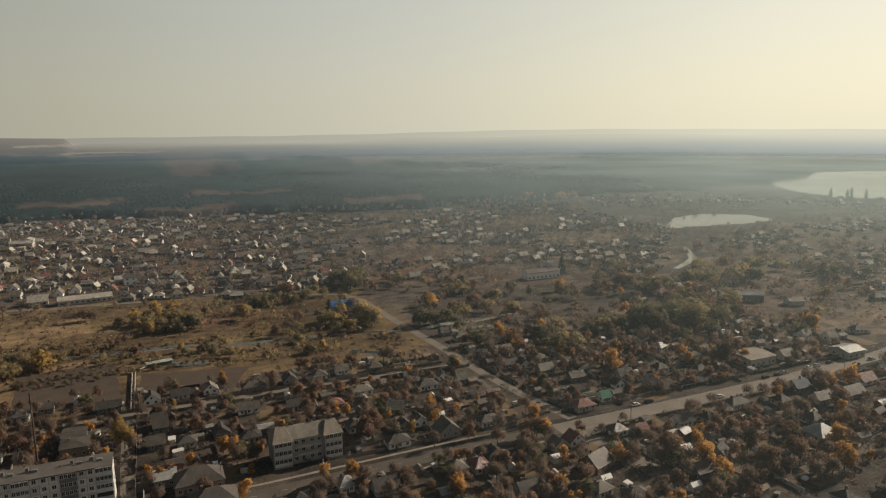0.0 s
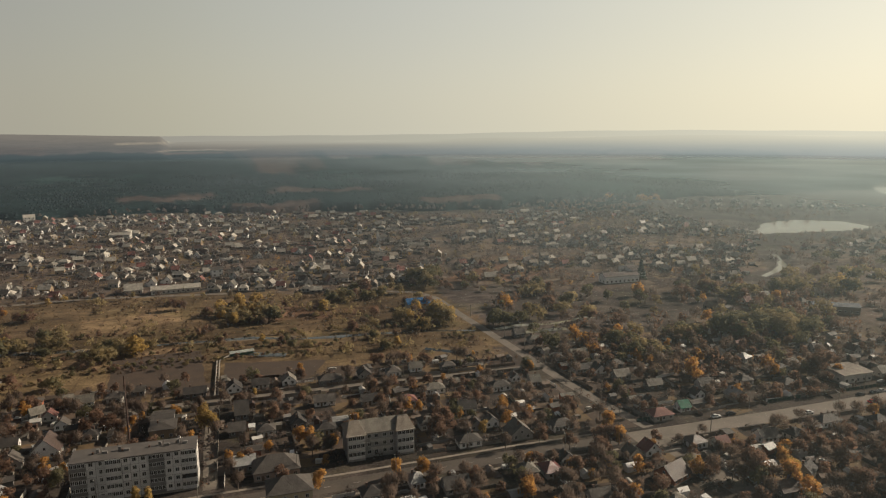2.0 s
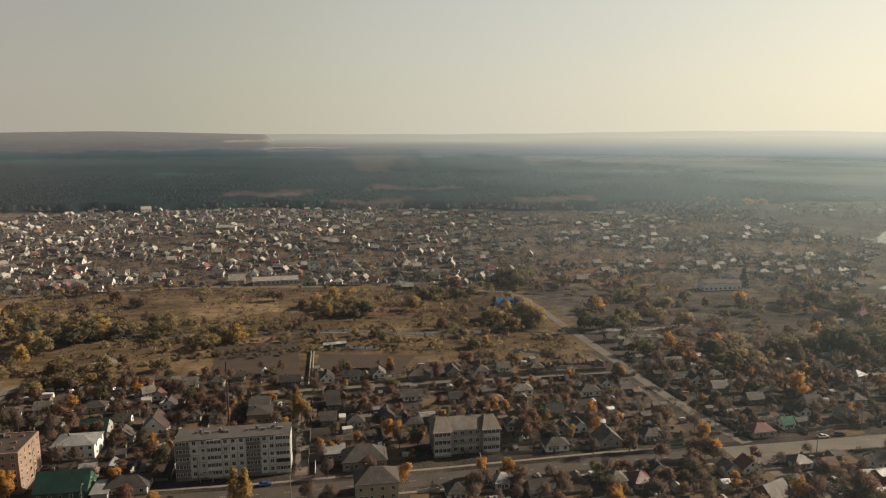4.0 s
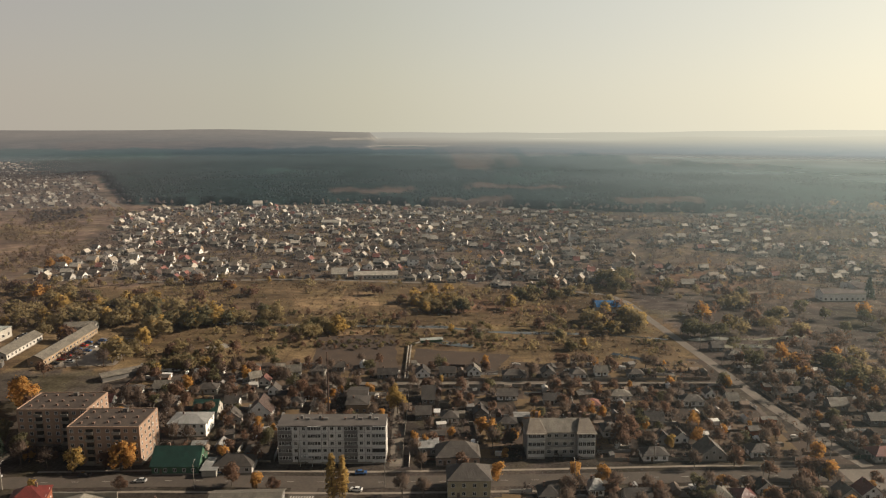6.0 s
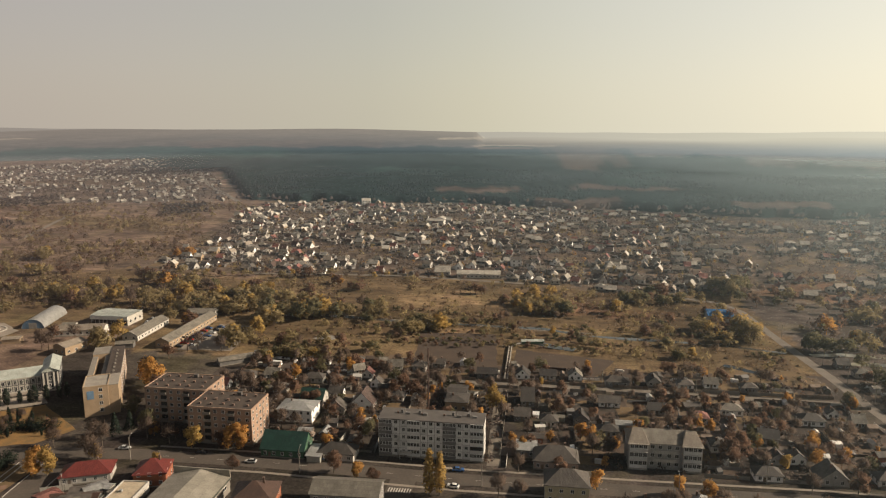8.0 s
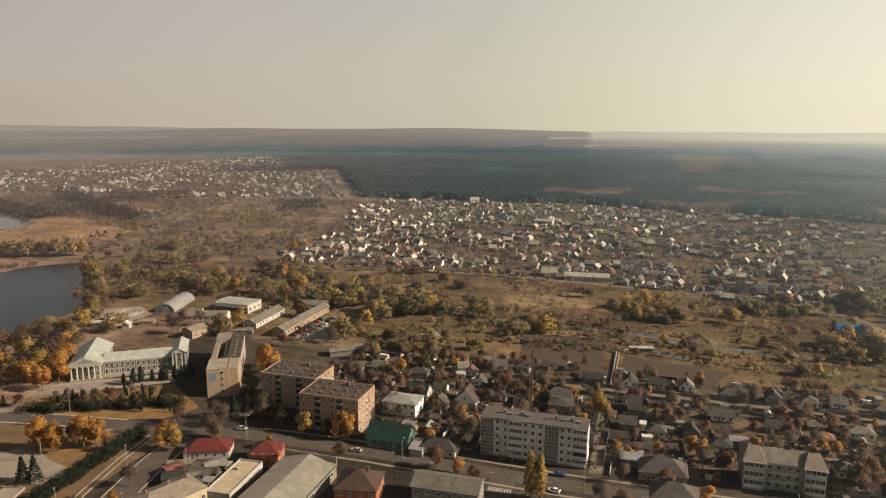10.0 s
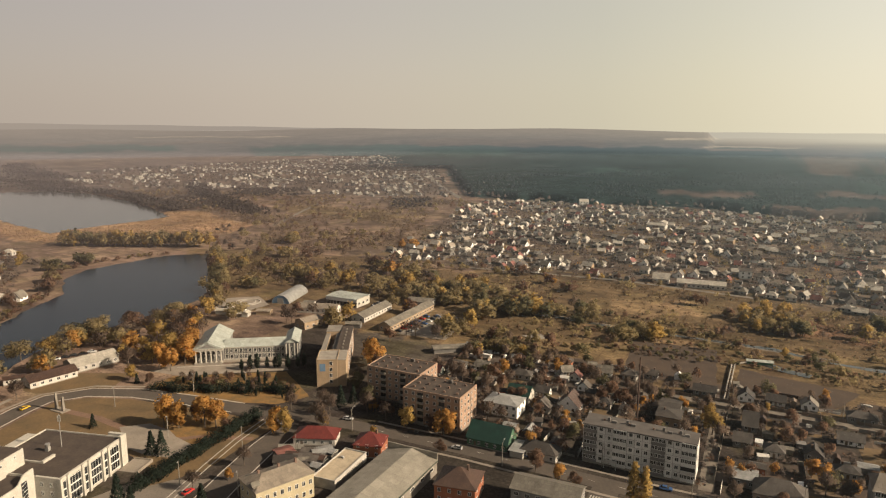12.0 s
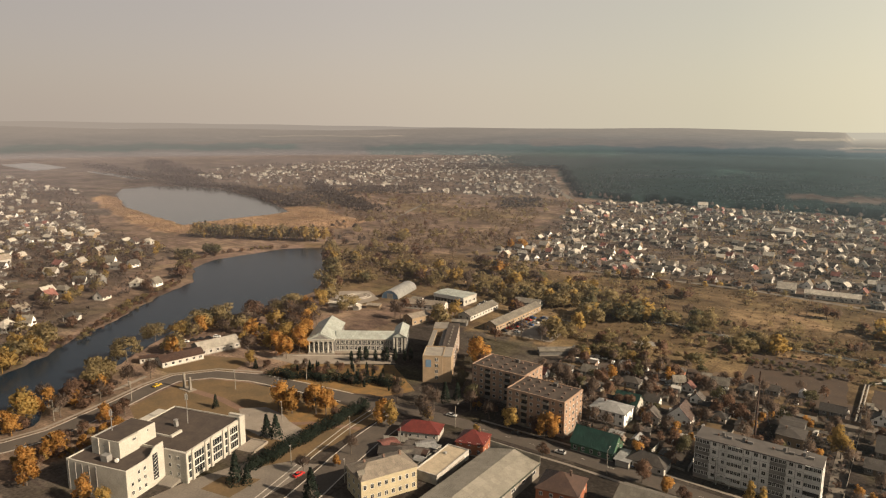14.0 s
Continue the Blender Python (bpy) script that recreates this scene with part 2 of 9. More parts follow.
def leaves(name, a, b):
    m = surface(name, a, b, 0.05, 0.6, 0.8, 0.0, 0.16, 0.0, 0.08, 0.15)
    n, l = m.node_tree.nodes, m.node_tree.links
    p = n["Principled BSDF"]
    thin = n.new("ShaderNodeBsdfTranslucent")
    l.new(p.inputs["Base Color"].links[0].from_socket, thin.inputs[0])
    mix = n.new("ShaderNodeMixShader")
    mix.inputs[0].default_value = 0.58
    l.new(p.outputs[0], mix.inputs[1])
    l.new(thin.outputs[0], mix.inputs[2])
    l.new(mix.outputs[0], n["Material Output"].inputs[0])
    return m


LEAF = {
    "orange": leaves("orange_autumn_leaves", (0.47, 0.262, 0.075), (0.37, 0.198, 0.060)),
    "yellow": leaves("yellow_autumn_leaves", (0.40, 0.275, 0.090), (0.31, 0.210, 0.072)),
    "willow": leaves("olive_willow_leaves", (0.300, 0.235, 0.118), (0.230, 0.180, 0.092)),
    "green": leaves("dull_green_leaves", (0.155, 0.137, 0.074), (0.115, 0.104, 0.058)),
    "rust": leaves("rusty_brown_leaves", (0.185, 0.112, 0.074), (0.135, 0.085, 0.060)),
    "spruce": leaves("dark_spruce_needles", (0.030, 0.042, 0.030), (0.021, 0.031, 0.023)),
}
TWIG = leaves("bare_twigs", (0.148, 0.108, 0.082), (0.113, 0.083, 0.066))
PINE = leaves("distant_pine_wood", (0.024, 0.039, 0.039), (0.019, 0.031, 0.031))
BROWN_WOOD = leaves("distant_bare_wood", (0.122, 0.096, 0.082), (0.090, 0.072, 0.064))
DARK_WOOD = leaves("distant_dark_scrub", (0.070, 0.055, 0.045), (0.052, 0.042, 0.036))
BUSH = leaves("brown_scrub", (0.175, 0.122, 0.075), (0.125, 0.090, 0.060))
REED_MAT = surface("dry_reeds", (0.2566, 0.1642, 0.0909), (0.1855, 0.1185, 0.0707), 0.03, 0.6, 0.95)

WATER = bpy.data.materials.new("still_water")
WATER.use_nodes = True
wp = WATER.node_tree.nodes["Principled BSDF"]
wp.inputs["Base Color"].default_value = (0.010, 0.017, 0.026, 1)
wp.inputs["Specular IOR Level"].default_value = 0.28
wp.inputs["Roughness"].default_value, wp.inputs["IOR"].default_value = 0.22, 1.25
ripple = WATER.node_tree.nodes.new("ShaderNodeTexNoise")
ripple.inputs["Scale"].default_value, ripple.inputs["Detail"].default_value = 0.25, 4
ripple_geo = WATER.node_tree.nodes.new("ShaderNodeNewGeometry")
ripple_bump = WATER.node_tree.nodes.new("ShaderNodeBump")
ripple_bump.inputs["Strength"].default_value, ripple_bump.inputs["Distance"].default_value = 0.25, 0.08
WATER.node_tree.links.new(ripple_geo.outputs["Position"], ripple.inputs["Vector"])
WATER.node_tree.links.new(ripple.outputs[0], ripple_bump.inputs["Height"])
WATER.node_tree.links.new(ripple_bump.outputs[0], wp.inputs["Normal"])

OPEN_WATER = bpy.data.materials.new("bright_open_water")
OPEN_WATER.use_nodes = True
wp = OPEN_WATER.node_tree.nodes["Principled BSDF"]
wp.inputs["Base Color"].default_value = (0.05, 0.055, 0.055, 1)
wp.inputs["Roughness"].default_value, wp.inputs["IOR"].default_value = 0.12, 1.33
# cream base colour stands in for the bright sky reflected in the water
SKY_TINTED_WATER = OPEN_WATER.copy()
SKY_TINTED_WATER.name = "silty_shallow_water"
SKY_TINTED_WATER.node_tree.nodes["Principled BSDF"].inputs["Base Color"].default_value = (0.22, 0.21, 0.16, 1)

# ---- mesh helpers ----
class Geo:
    """Collects faces of one mesh."""

    def __init__(self):
        self.v, self.f, self.k = [], [], []

    def poly(self, pts, k=0):
        n = len(self.v)
        self.v += [tuple(p) for p in pts]
        self.f.append(tuple(range(n, n + len(pts))))
        self.k.append(k)
        return self

    def solid(self, low, high, k=0):
        """A closed body between two rings of equally many points, both counter-clockwise from above."""
        n, c = len(self.v), len(low)
        self.v += [tuple(p) for p in low] + [tuple(p) for p in high]
        faces = [tuple(range(n + c - 1, n - 1, -1)), tuple(range(n + c, n + 2 * c))]
        faces += [(n + i, n + (i + 1) % c, n + c + (i + 1) % c, n + c + i) for i in range(c)]
        self.f += faces
        self.k += [k] * len(faces)
        return self

    def box(self, x0, y0, z0, x1, y1, z1, k=0):
        ring = [(x0, y0), (x1, y0), (x1, y1), (x0, y1)]
        return self.solid([(*p, z0) for p in ring], [(*p, z1) for p in ring], k)

    def rod(self, x, y, z0, z1, r0, r1, sides=8, k=0):
        ring = [(math.cos(2 * math.pi * i / sides), math.sin(2 * math.pi * i / sides)) for i in range(sides)]
        return self.solid([(x + r0 * a, y + r0 * b, z0) for a, b in ring], [(x + r1 * a, y + r1 * b, z1) for a, b in ring], k)

    def limb(self, a, b, r0, r1, sides=5, k=0):
        a, b = Vector(a), Vector(b)
        q = (b - a).to_track_quat("Z", "Y")
        ring = [q @ Vector((math.cos(2 * math.pi * i / sides), math.sin(2 * math.pi * i / sides), 0)) for i in range(sides)]
        return self.solid([a + p * r0 for p in ring], [b + p * r1 for p in ring], k)

    def gable(self, w, d, z, rise, over=0.45, thick=0.16, k=0, cx=0.0, cy=0.0):
        """A pitched roof of some thickness, ridge along x."""
        x0, x1, e = cx - w / 2 - over, cx + w / 2 + over, d / 2 + over
        drop = rise * over / (d / 2)
        for side in (-1, 1):
            low = [(x0, cy + side * e, z - drop), (x1, cy + side * e, z - drop), (x1, cy, z + rise), (x0, cy, z + rise)]
            if side > 0:
                low = low[::-1]
            self.solid(low, [(x, y, zz + thick) for x, y, zz in low], k)
        return self

    def hip(self, w, d, z, rise, over=0.45, thick=0.16, k=0, cut=1.0, cx=0.0, cy=0.0):
        """A hipped roof; cut: how far the ends lean in, 1 for even pitches."""
        x0, x1, y0, y1 = cx - w / 2 - over, cx + w / 2 + over, cy - d / 2 - over, cy + d / 2 + over
        inset = min(cut * d / 2, w / 2 - 0.05)
        a, b = cx - w / 2 + inset, cx + w / 2 - inset
        ring = [(x0, y0), (x1, y0), (x1, y1), (x0, y1)]
        self.solid([(*p, z - thick) for p in ring], [(*p, z) for p in ring], k)
        z += 0.003
        base = [(*p, z) for p in ring]
        ra, rb = (a, cy, z + rise), (b, cy, z + rise)
        self.poly([base[0], base[1], rb, ra], k).poly([base[2], base[3], ra, rb], k)
        self.poly([base[1], base[2], rb], k).poly([base[3], base[0], ra], k)
        return self

    def gable_walls(self, w, d, z, rise, k=0, cx=0.0, cy=0.0):
        """Four walls with two pointed ends."""
        x0, x1, y0, y1 = cx - w / 2, cx + w / 2, cy - d / 2, cy + d / 2
        for x, flip in ((x0, True), (x1, False)):
            pts = [(x, y0, 0), (x, y1, 0), (x, y1, z), (x, cy, z + rise), (x, y0, z)]
            self.poly(pts[::-1] if flip else pts, k)
        self.poly([(x0, y0, 0), (x1, y0, 0), (x1, y0, z), (x0, y0, z)], k)
        self.poly([(x1, y1, 0), (x0, y1, 0), (x0, y1, z), (x1, y1, z)], k)
        return self

    def mesh(self, name, *mats):
        me = bpy.data.meshes.new(name)
        me.from_pydata(self.v, [], self.f)
        for m in mats:
            me.materials.append(m)
        if len(mats) > 1:
            me.polygons.foreach_set("material_index", self.k)
        me.update()
        return me


def tri_mesh(name, tris, *mats):
    """A mesh of loose triangles from an array (n, 3, 3), or (n, 4, 3) with the way each leaf faces as the fourth row."""
    n = len(tris)
    facing = tris[:, 3] if tris.shape[1] == 4 else None
    corners = np.ascontiguousarray(tris[:, :3], dtype=np.float32)
    if facing is not None:        # wind each leaf so that it faces outwards
        way = np.cross(corners[:, 1] - corners[:, 0], corners[:, 2] - corners[:, 0])
        turned = (way * facing).sum(1) < 0
        corners[turned] = corners[turned][:, ::-1]
    me = bpy.data.meshes.new(name)
    me.vertices.add(3 * n), me.loops.add(3 * n), me.polygons.add(n)
    me.vertices.foreach_set("co", corners.ravel())
    me.loops.foreach_set("vertex_index", np.arange(3 * n, dtype=np.int32))
    me.polygons.foreach_set("loop_start", np.arange(0, 3 * n, 3, dtype=np.int32))
    for m in mats:
        me.materials.append(m)
    me.update(calc_edges=True)
    me.validate()
    if facing is not None:
        soft = me.attributes.new("custom_normal", "FLOAT_VECTOR", "POINT")
        soft.data.foreach_set("vector", np.repeat(facing, 3, 0).astype(np.float32).ravel())
        me.update()
    return me


def outward(v, up=0.25):
    """Unit ways out of a crown, leaning up to the light."""
    v = v + np.array([0, 0, up])
    return v / np.maximum(np.linalg.norm(v, axis=-1, keepdims=True), 1e-6)


def thing(name, m, label, category, group="", kind=""):
    ob = new(name)
    ob.empty_display_size = 0.5
    ob.matrix_basis = m
    return tagged(ob, label, category, group, kind)


def part(name, mesh, parent, m=None, label=""):
    ob = new(name, mesh)
    ob.parent = parent
    if m is not None:
        ob.matrix_basis = m
    return tagged(ob, label) if label else ob


def whole(name, mesh, label, category, kind="structure", m=None, group=""):
    ob = new(name, mesh)
    if m is not None:
        ob.matrix_basis = m
    return tagged(ob, label, category, group, kind)


KEPT = {}


def kept(key, make):
    """A mesh made once and shared."""
    if key not in KEPT:
        KEPT[key] = make()
    return KEPT[key]


def window_mesh(w, h, bars=1):
    """A white frame: one ring, with its bars."""
    def make():
        g, b = Geo(), 0.1
        outer = [(-w / 2, 0), (w / 2, 0), (w / 2, h), (-w / 2, h)]
        inner = [(-w / 2 + b, b), (w / 2 - b, b), (w / 2 - b, h - b), (-w / 2 + b, h - b)]
        g.v = [(x, y, z) for y in (-0.07, 0) for ring in (outer, inner) for x, z in ring]
        for i in range(4):
            j = (i + 1) % 4
            g.f += [(i, j, 4 + j, 4 + i), (8 + j, 8 + i, 12 + i, 12 + j), (8 + i, 8 + j, j, i), (4 + i, 4 + j, 12 + j, 12 + i)]
        g.k = [0] * len(g.f)
        for i in range(bars):
            x = -w / 2 + w * (i + 1) / (bars + 1)
            g.box(x - 0.04, -0.06, b, x + 0.04, -0.01, h - b)
        return g.mesh("window", FRAME)

    return kept(("window", w, h, bars), make)


def window(parent, x, y, z, turn, w=1.2, h=1.4, bars=1):
    """A window on a wall; turn 0 looks along -y."""
    ob = part("window", window_mesh(w, h, bars), parent, pose(x, y, z, 0, 0, turn))
    part("pane", kept(("pane", w, h), lambda: Geo().box(-w / 2 + 0.09, -0.03, 0.09, w / 2 - 0.09, -0.004, h - 0.09).mesh("pane", GLASS)), ob)
    return ob


# ---- ground ----
def inside(x, y, poly):
    """Whether points lie in a polygon (arrays)."""
    hit = np.zeros(np.shape(x), bool)
    px, py = zip(*poly)
    j = len(poly) - 1
    for i in range(len(poly)):
        if py[i] != py[j]:
            cross = ((py[i] > y) != (py[j] > y)) & (x < (px[j] - px[i]) * (y - py[i]) / (py[j] - py[i]) + px[i])
            hit ^= cross
        j = i
    return hit


def in_plan(s, q, poly):
    return bool(inside(np.array([float(s)]), np.array([float(q)]), poly)[0])


def to_street(x, y):
    c, s = math.cos(radians(GRID)), math.sin(radians(GRID))
    return x * c + (y - 240) * s, -x * s + (y - 240) * c


# water outlines, in world metres
LAKE = [(-301, -40), (-303, -8), (-333, -1), (-352, 15), (-371, 34), (-395, 50), (-413, 71), (-429, 105), (-445, 142), (-460, 171),
        (-505, 193), (-560, 214), (-622, 238), (-637, 202), (-624, 166), (-615, 133), (-585, 110), (-533, 99), (-505, 73), (-474, 50),
        (-450, 38), (-430, 17), (-398, -3), (-370, -24), (-345, -60)]
UPPER_LAKE = [(-1254, 117), (-1064, 113), (-969, 129), (-898, 141), (-848, 150), (-860, 174), (-876, 208), (-886, 252), (-906, 300),
              (-967, 307), (-1122, 317), (-1297, 296), (-1391, 255), (-1415, 190), (-1376, 140)]
POND = [(246, 801), (279, 799), (345, 824), (392, 838), (428, 864), (411, 917), (354, 928), (303, 890), (280, 833)]
FAR_LAKE = [(640, 1250), (646, 1200), (655, 1125), (716, 1098), (1000, 1150), (1500, 1500), (1400, 1850), (1132, 1760), (952, 1727), (810, 1585), (690, 1490)]
FAR_WATER = [(-2330, -75), (-2420, 5), (-2105, 86), (-1996, 6)]
REEDS = [(-1290, 98), (-1064, 85), (-930, 98), (-800, 122), (-770, 170), (-740, 250), (-735, 300), (-772, 345), (-919, 356), (-965, 330), (-900, 200)]
# built-up parts, in street metres
VILLAGE = [(-441, 303), (-330, 296), (-200, 318), (-98, 302), (-40, 268), (24, 290), (70, 300), (110, 500), (150, 700), (60, 745), (-190, 815), (-510, 800), (-514, 700), (-430, 420)]
EAST_VILLAGE = [(75, 285), (215, 200), (300, 230), (470, 420), (470, 600), (300, 700), (160, 700), (120, 500)]
EAST_SIDE = [(90, 80), (260, 20), (420, 70), (800, 370), (560, 380), (420, 300), (300, 190), (200, 150)]
WEST_BANK = [(-501, -75), (-512, -22), (-570, 60), (-675, 150), (-880, 190), (-1300, 380), (-1846, 470), (-1500, 50), (-900, -120)]
FAR_TOWN = [(-1502, 740), (-1681, 1008), (-1621, 1352), (-1521, 1985), (-1269, 2078), (-590, 815), (-707, 755), (-976, 747), (-1173, 640)]
MEADOW = [(-440, 120), (-330, 180), (-240, 118), (-110, 145), (44, 105), (40, 260), (-98, 285), (-200, 300), (-440, 290), (-600, 250)]

LAND = {'east': (0.062, 0.050, 0.045), 'plain': (0.080, 0.061, 0.053), 'waste': (0.128, 0.089, 0.069), 'garden': (0.046, 0.0375, 0.033), 'meadow': (0.098, 0.068, 0.040), 'reed': (0.235, 0.150, 0.092), 'plots': (0.100, 0.074, 0.060), 'wood': (0.0288, 0.0344, 0.0336), 'bank': (0.1048, 0.0775, 0.0367), 'field': (0.1168, 0.0827, 0.0485), 'red': (0.100, 0.058, 0.038), 'dry': (0.165, 0.112, 0.068)}


def land_colour(x, y):
    s, q = to_street(x, y)
    out = np.tile(np.array(LAND["waste"]), (len(x), 1))
    wob = 14 * np.sin(x * 0.021 + 1.3) + 11 * np.sin(y * 0.027) + 7 * np.sin((x + y) * 0.06)
    west = np.degrees(np.arctan2(-x, y))
    out[(west + 0.08 * wob > 52) & (np.hypot(x, y) > 980 + 3 * wob)] = LAND["plain"]
    out[(s > 30) & (q < 800) & (q > -300)] = LAND["east"]
    out[(q > 95) & (q < 320) & (s + wob > -345) & (s < 45)] = LAND["meadow"]
    out[(q > -140) & (q < 105) & (s > -340) & (s < 300)] = LAND["garden"]
    out[inside(s + wob, q - wob * 0.5, MEADOW)] = LAND["meadow"]
    out[inside(s + wob, q, WEST_BANK)] = np.array(LAND["plots"]) * 0.85
    for poly in (VILLAGE, EAST_VILLAGE, EAST_SIDE):
        out[inside(s + wob, q, poly)] = LAND["plots"]
    far = np.hypot(x, y)
    strip = inside(s + wob, q + wob, [(-900, 360), (-560, 300), (-440, 300), (-430, 420), (-514, 720), (-700, 740), (-1000, 700)])
    out[strip] = LAND["waste"]
    out[inside(s + wob * 0.6, q + wob, [(-760, 560), (-560, 480), (-520, 560), (-700, 640)])] = LAND["field"]
    out[inside(x + wob, y + wob * 0.5, REEDS)] = LAND["reed"]
    out[inside(s + wob, q, [(70, 290), (150, 270), (210, 340), (120, 380)])] = LAND["red"]
    out[inside(s + wob * 0.5, q + wob * 0.4, [(-184, 208), (-143, 218), (-140, 262), (-190, 246)])] = LAND["dry"]
    out[inside(s + wob * 0.4, q + wob * 0.3, [(-170, 146), (-128, 160), (-135, 172), (-178, 164)])] = LAND["dry"]
    out[inside(s + wob * 0.5, q + wob * 0.4, [(-76, 193), (-42, 202), (-34, 246), (-76, 232)])] = LAND["red"]
    out[inside(s + wob * 0.5, q, [(-115, 215), (-40, 205), (-10, 225), (-60, 245), (-110, 240)])] = LAND["red"]
    edge = np.interp(s, [-700, -580, -510, -190, 60, 300, 560, 2500], [1100, 830, 815, 830, 768, 735, 770, 900])
    out[(q > edge + wob * 0.5) & (s > -1250 + (2070 - q) * 0.54)] = LAND["wood"]
    out[inside(s + wob, q + wob, FAR_TOWN)] = np.array(LAND["plots"]) * 0.9
    return out


def ground_material():
    m = bpy.data.materials.new("autumn_ground")
    m.use_nodes = True
    n, l = m.node_tree.nodes, m.node_tree.links
    p = n["Principled BSDF"]
    p.inputs["Roughness"].default_value, p.inputs["Specular IOR Level"].default_value = 0.97, 0.1
    col = n.new("ShaderNodeAttribute")
    col.attribute_name = "land"
    geo = n.new("ShaderNodeNewGeometry")
    turn = n.new("ShaderNodeVectorRotate")
    turn.rotation_type = "Z_AXIS"
    turn.inputs["Angle"].default_value = -radians(GRID)
    l.new(geo.outputs["Position"], turn.inputs["Vector"])
    total = None
    for scale, low, high, stretch in ((0.008, 0.66, 1.34, 1), (0.035, 0.62, 1.38, 0.5), (0.16, 0.6, 1.4, 0.6), (0.9, 0.6, 1.4, 1)):
        noise_tex, grow, span = n.new("ShaderNodeTexNoise"), n.new("ShaderNodeVectorMath"), n.new("ShaderNodeMapRange")
        noise_tex.inputs["Scale"].default_value, noise_tex.inputs["Detail"].default_value = scale, 6
        grow.operation = "MULTIPLY"
        grow.inputs[1].default_value = (stretch, 1, 1)
        l.new(turn.outputs[0], grow.inputs[0])
        l.new(grow.outputs[0], noise_tex.inputs["Vector"])
        span.inputs[1].default_value, span.inputs[2].default_value = 0.3, 0.7
        span.inputs[3].default_value, span.inputs[4].default_value = low, high
        l.new(noise_tex.outputs[0], span.inputs[0])
        if total is None:
            total = span.outputs[0]
        else:
            mul = n.new("ShaderNodeMath")
            mul.operation = "MULTIPLY"
            l.new(total, mul.inputs[0])
            l.new(span.outputs[0], mul.inputs[1])
            total = mul.outputs[0]
    # strips of kitchen gardens, one plot beside the next
    plots = n.new("ShaderNodeTexBrick")
    plots.inputs["Scale"].default_value = 1.0
    plots.inputs["Brick Width"].default_value, plots.inputs["Row Height"].default_value = 13.0, 31.0
    plots.inputs["Mortar Size"].default_value = 0.5
    plots.inputs["Color1"].default_value, plots.inputs["Color2"].default_value = (0.75, 0.72, 0.72, 1), (1.25, 1.3, 1.1, 1)
    plots.inputs["Mortar"].default_value = (0.8, 0.75, 0.7, 1)
    l.new(turn.outputs[0], plots.inputs["Vector"])
    mix = n.new("ShaderNodeMix")
    mix.data_type, mix.blend_type = "RGBA", "MULTIPLY"
    mix.inputs[0].default_value = 0.6
    l.new(col.outputs["Color"], mix.inputs[6])
    l.new(plots.outputs[0], mix.inputs[7])
    # patches of grass that is still green
    green_noise = n.new("ShaderNodeTexNoise")
    green_noise.inputs["Scale"].default_value, green_noise.inputs["Detail"].default_value = 0.03, 4
    l.new(geo.outputs["Position"], green_noise.inputs["Vector"])
    span = n.new("ShaderNodeMapRange")
    span.inputs[1].default_value, span.inputs[2].default_value, span.inputs[4].default_value = 0.54, 0.70, 0.45
    l.new(green_noise.outputs[0], span.inputs[0])
    green = n.new("ShaderNodeMix")
    green.data_type = "RGBA"
    green.inputs[7].default_value = (0.062, 0.055, 0.022, 1)
    l.new(span.outputs[0], green.inputs[0])
    l.new(mix.outputs[2], green.inputs[6])
    scaled = n.new("ShaderNodeVectorMath")
    scaled.operation = "SCALE"
    l.new(green.outputs[2], scaled.inputs[0])
    l.new(total, scaled.inputs["Scale"])
    l.new(scaled.outputs[0], p.inputs["Base Color"])
    return m


def polar_sheet(name, bearings, radii, height, mats):
    """A sheet in rings round the origin; bearings in degrees to the left of +y."""
    az, ra = np.meshgrid(np.radians(bearings), radii, indexing="ij")
    x, y = -np.sin(az) * ra, np.cos(az) * ra
    z = height(np.degrees(az), ra, x, y)
    na, nr = az.shape
    idx = np.arange(na * nr).reshape(na, nr)
    quads = np.stack([idx[:-1, :-1], idx[:-1, 1:], idx[1:, 1:], idx[1:, :-1]], -1).reshape(-1, 4)
    me = bpy.data.meshes.new(name)
    me.vertices.add(na * nr), me.loops.add(4 * len(quads)), me.polygons.add(len(quads))
    me.vertices.foreach_set("co", np.stack([x, y, z], -1).astype(np.float32).ravel())
    me.loops.foreach_set("vertex_index", quads[:, ::-1].astype(np.int32).ravel())
    me.polygons.foreach_set("loop_start", np.arange(0, 4 * len(quads), 4, dtype=np.int32))
    for m in mats:
        me.materials.append(m)
    me.update(calc_edges=True)
    me.polygons.foreach_set("use_smooth", np.ones(len(quads), bool))
    return me, x.ravel(), y.ravel()


view_side = np.arange(-42, 102.01, 0.4)
far_side = np.arange(105, 318.1, 3.0)
bearings = np.concatenate([view_side, far_side, [318.0]])
radii = np.concatenate([[0.001], np.geomspace(12, 2750, 260)])
me, gx, gy = polar_sheet("ground", bearings, radii, lambda a, r, x, y: 0 * r, [ground_material()])
land = me.color_attributes.new("land", "FLOAT_COLOR", "POINT")
land.data.foreach_set("color", np.concatenate([land_colour(gx, gy), np.ones((len(gx), 1))], 1).astype(np.float32).ravel())
whole("ground", me, "brown autumn earth with garden plots, meadow and scrub", "ground")


EYE_LEVEL = 120.0


def smooth(x, a, b):
    f = np.clip((x - a) / (b - a), 0, 1)
    return f * f * (3 - 2 * f)


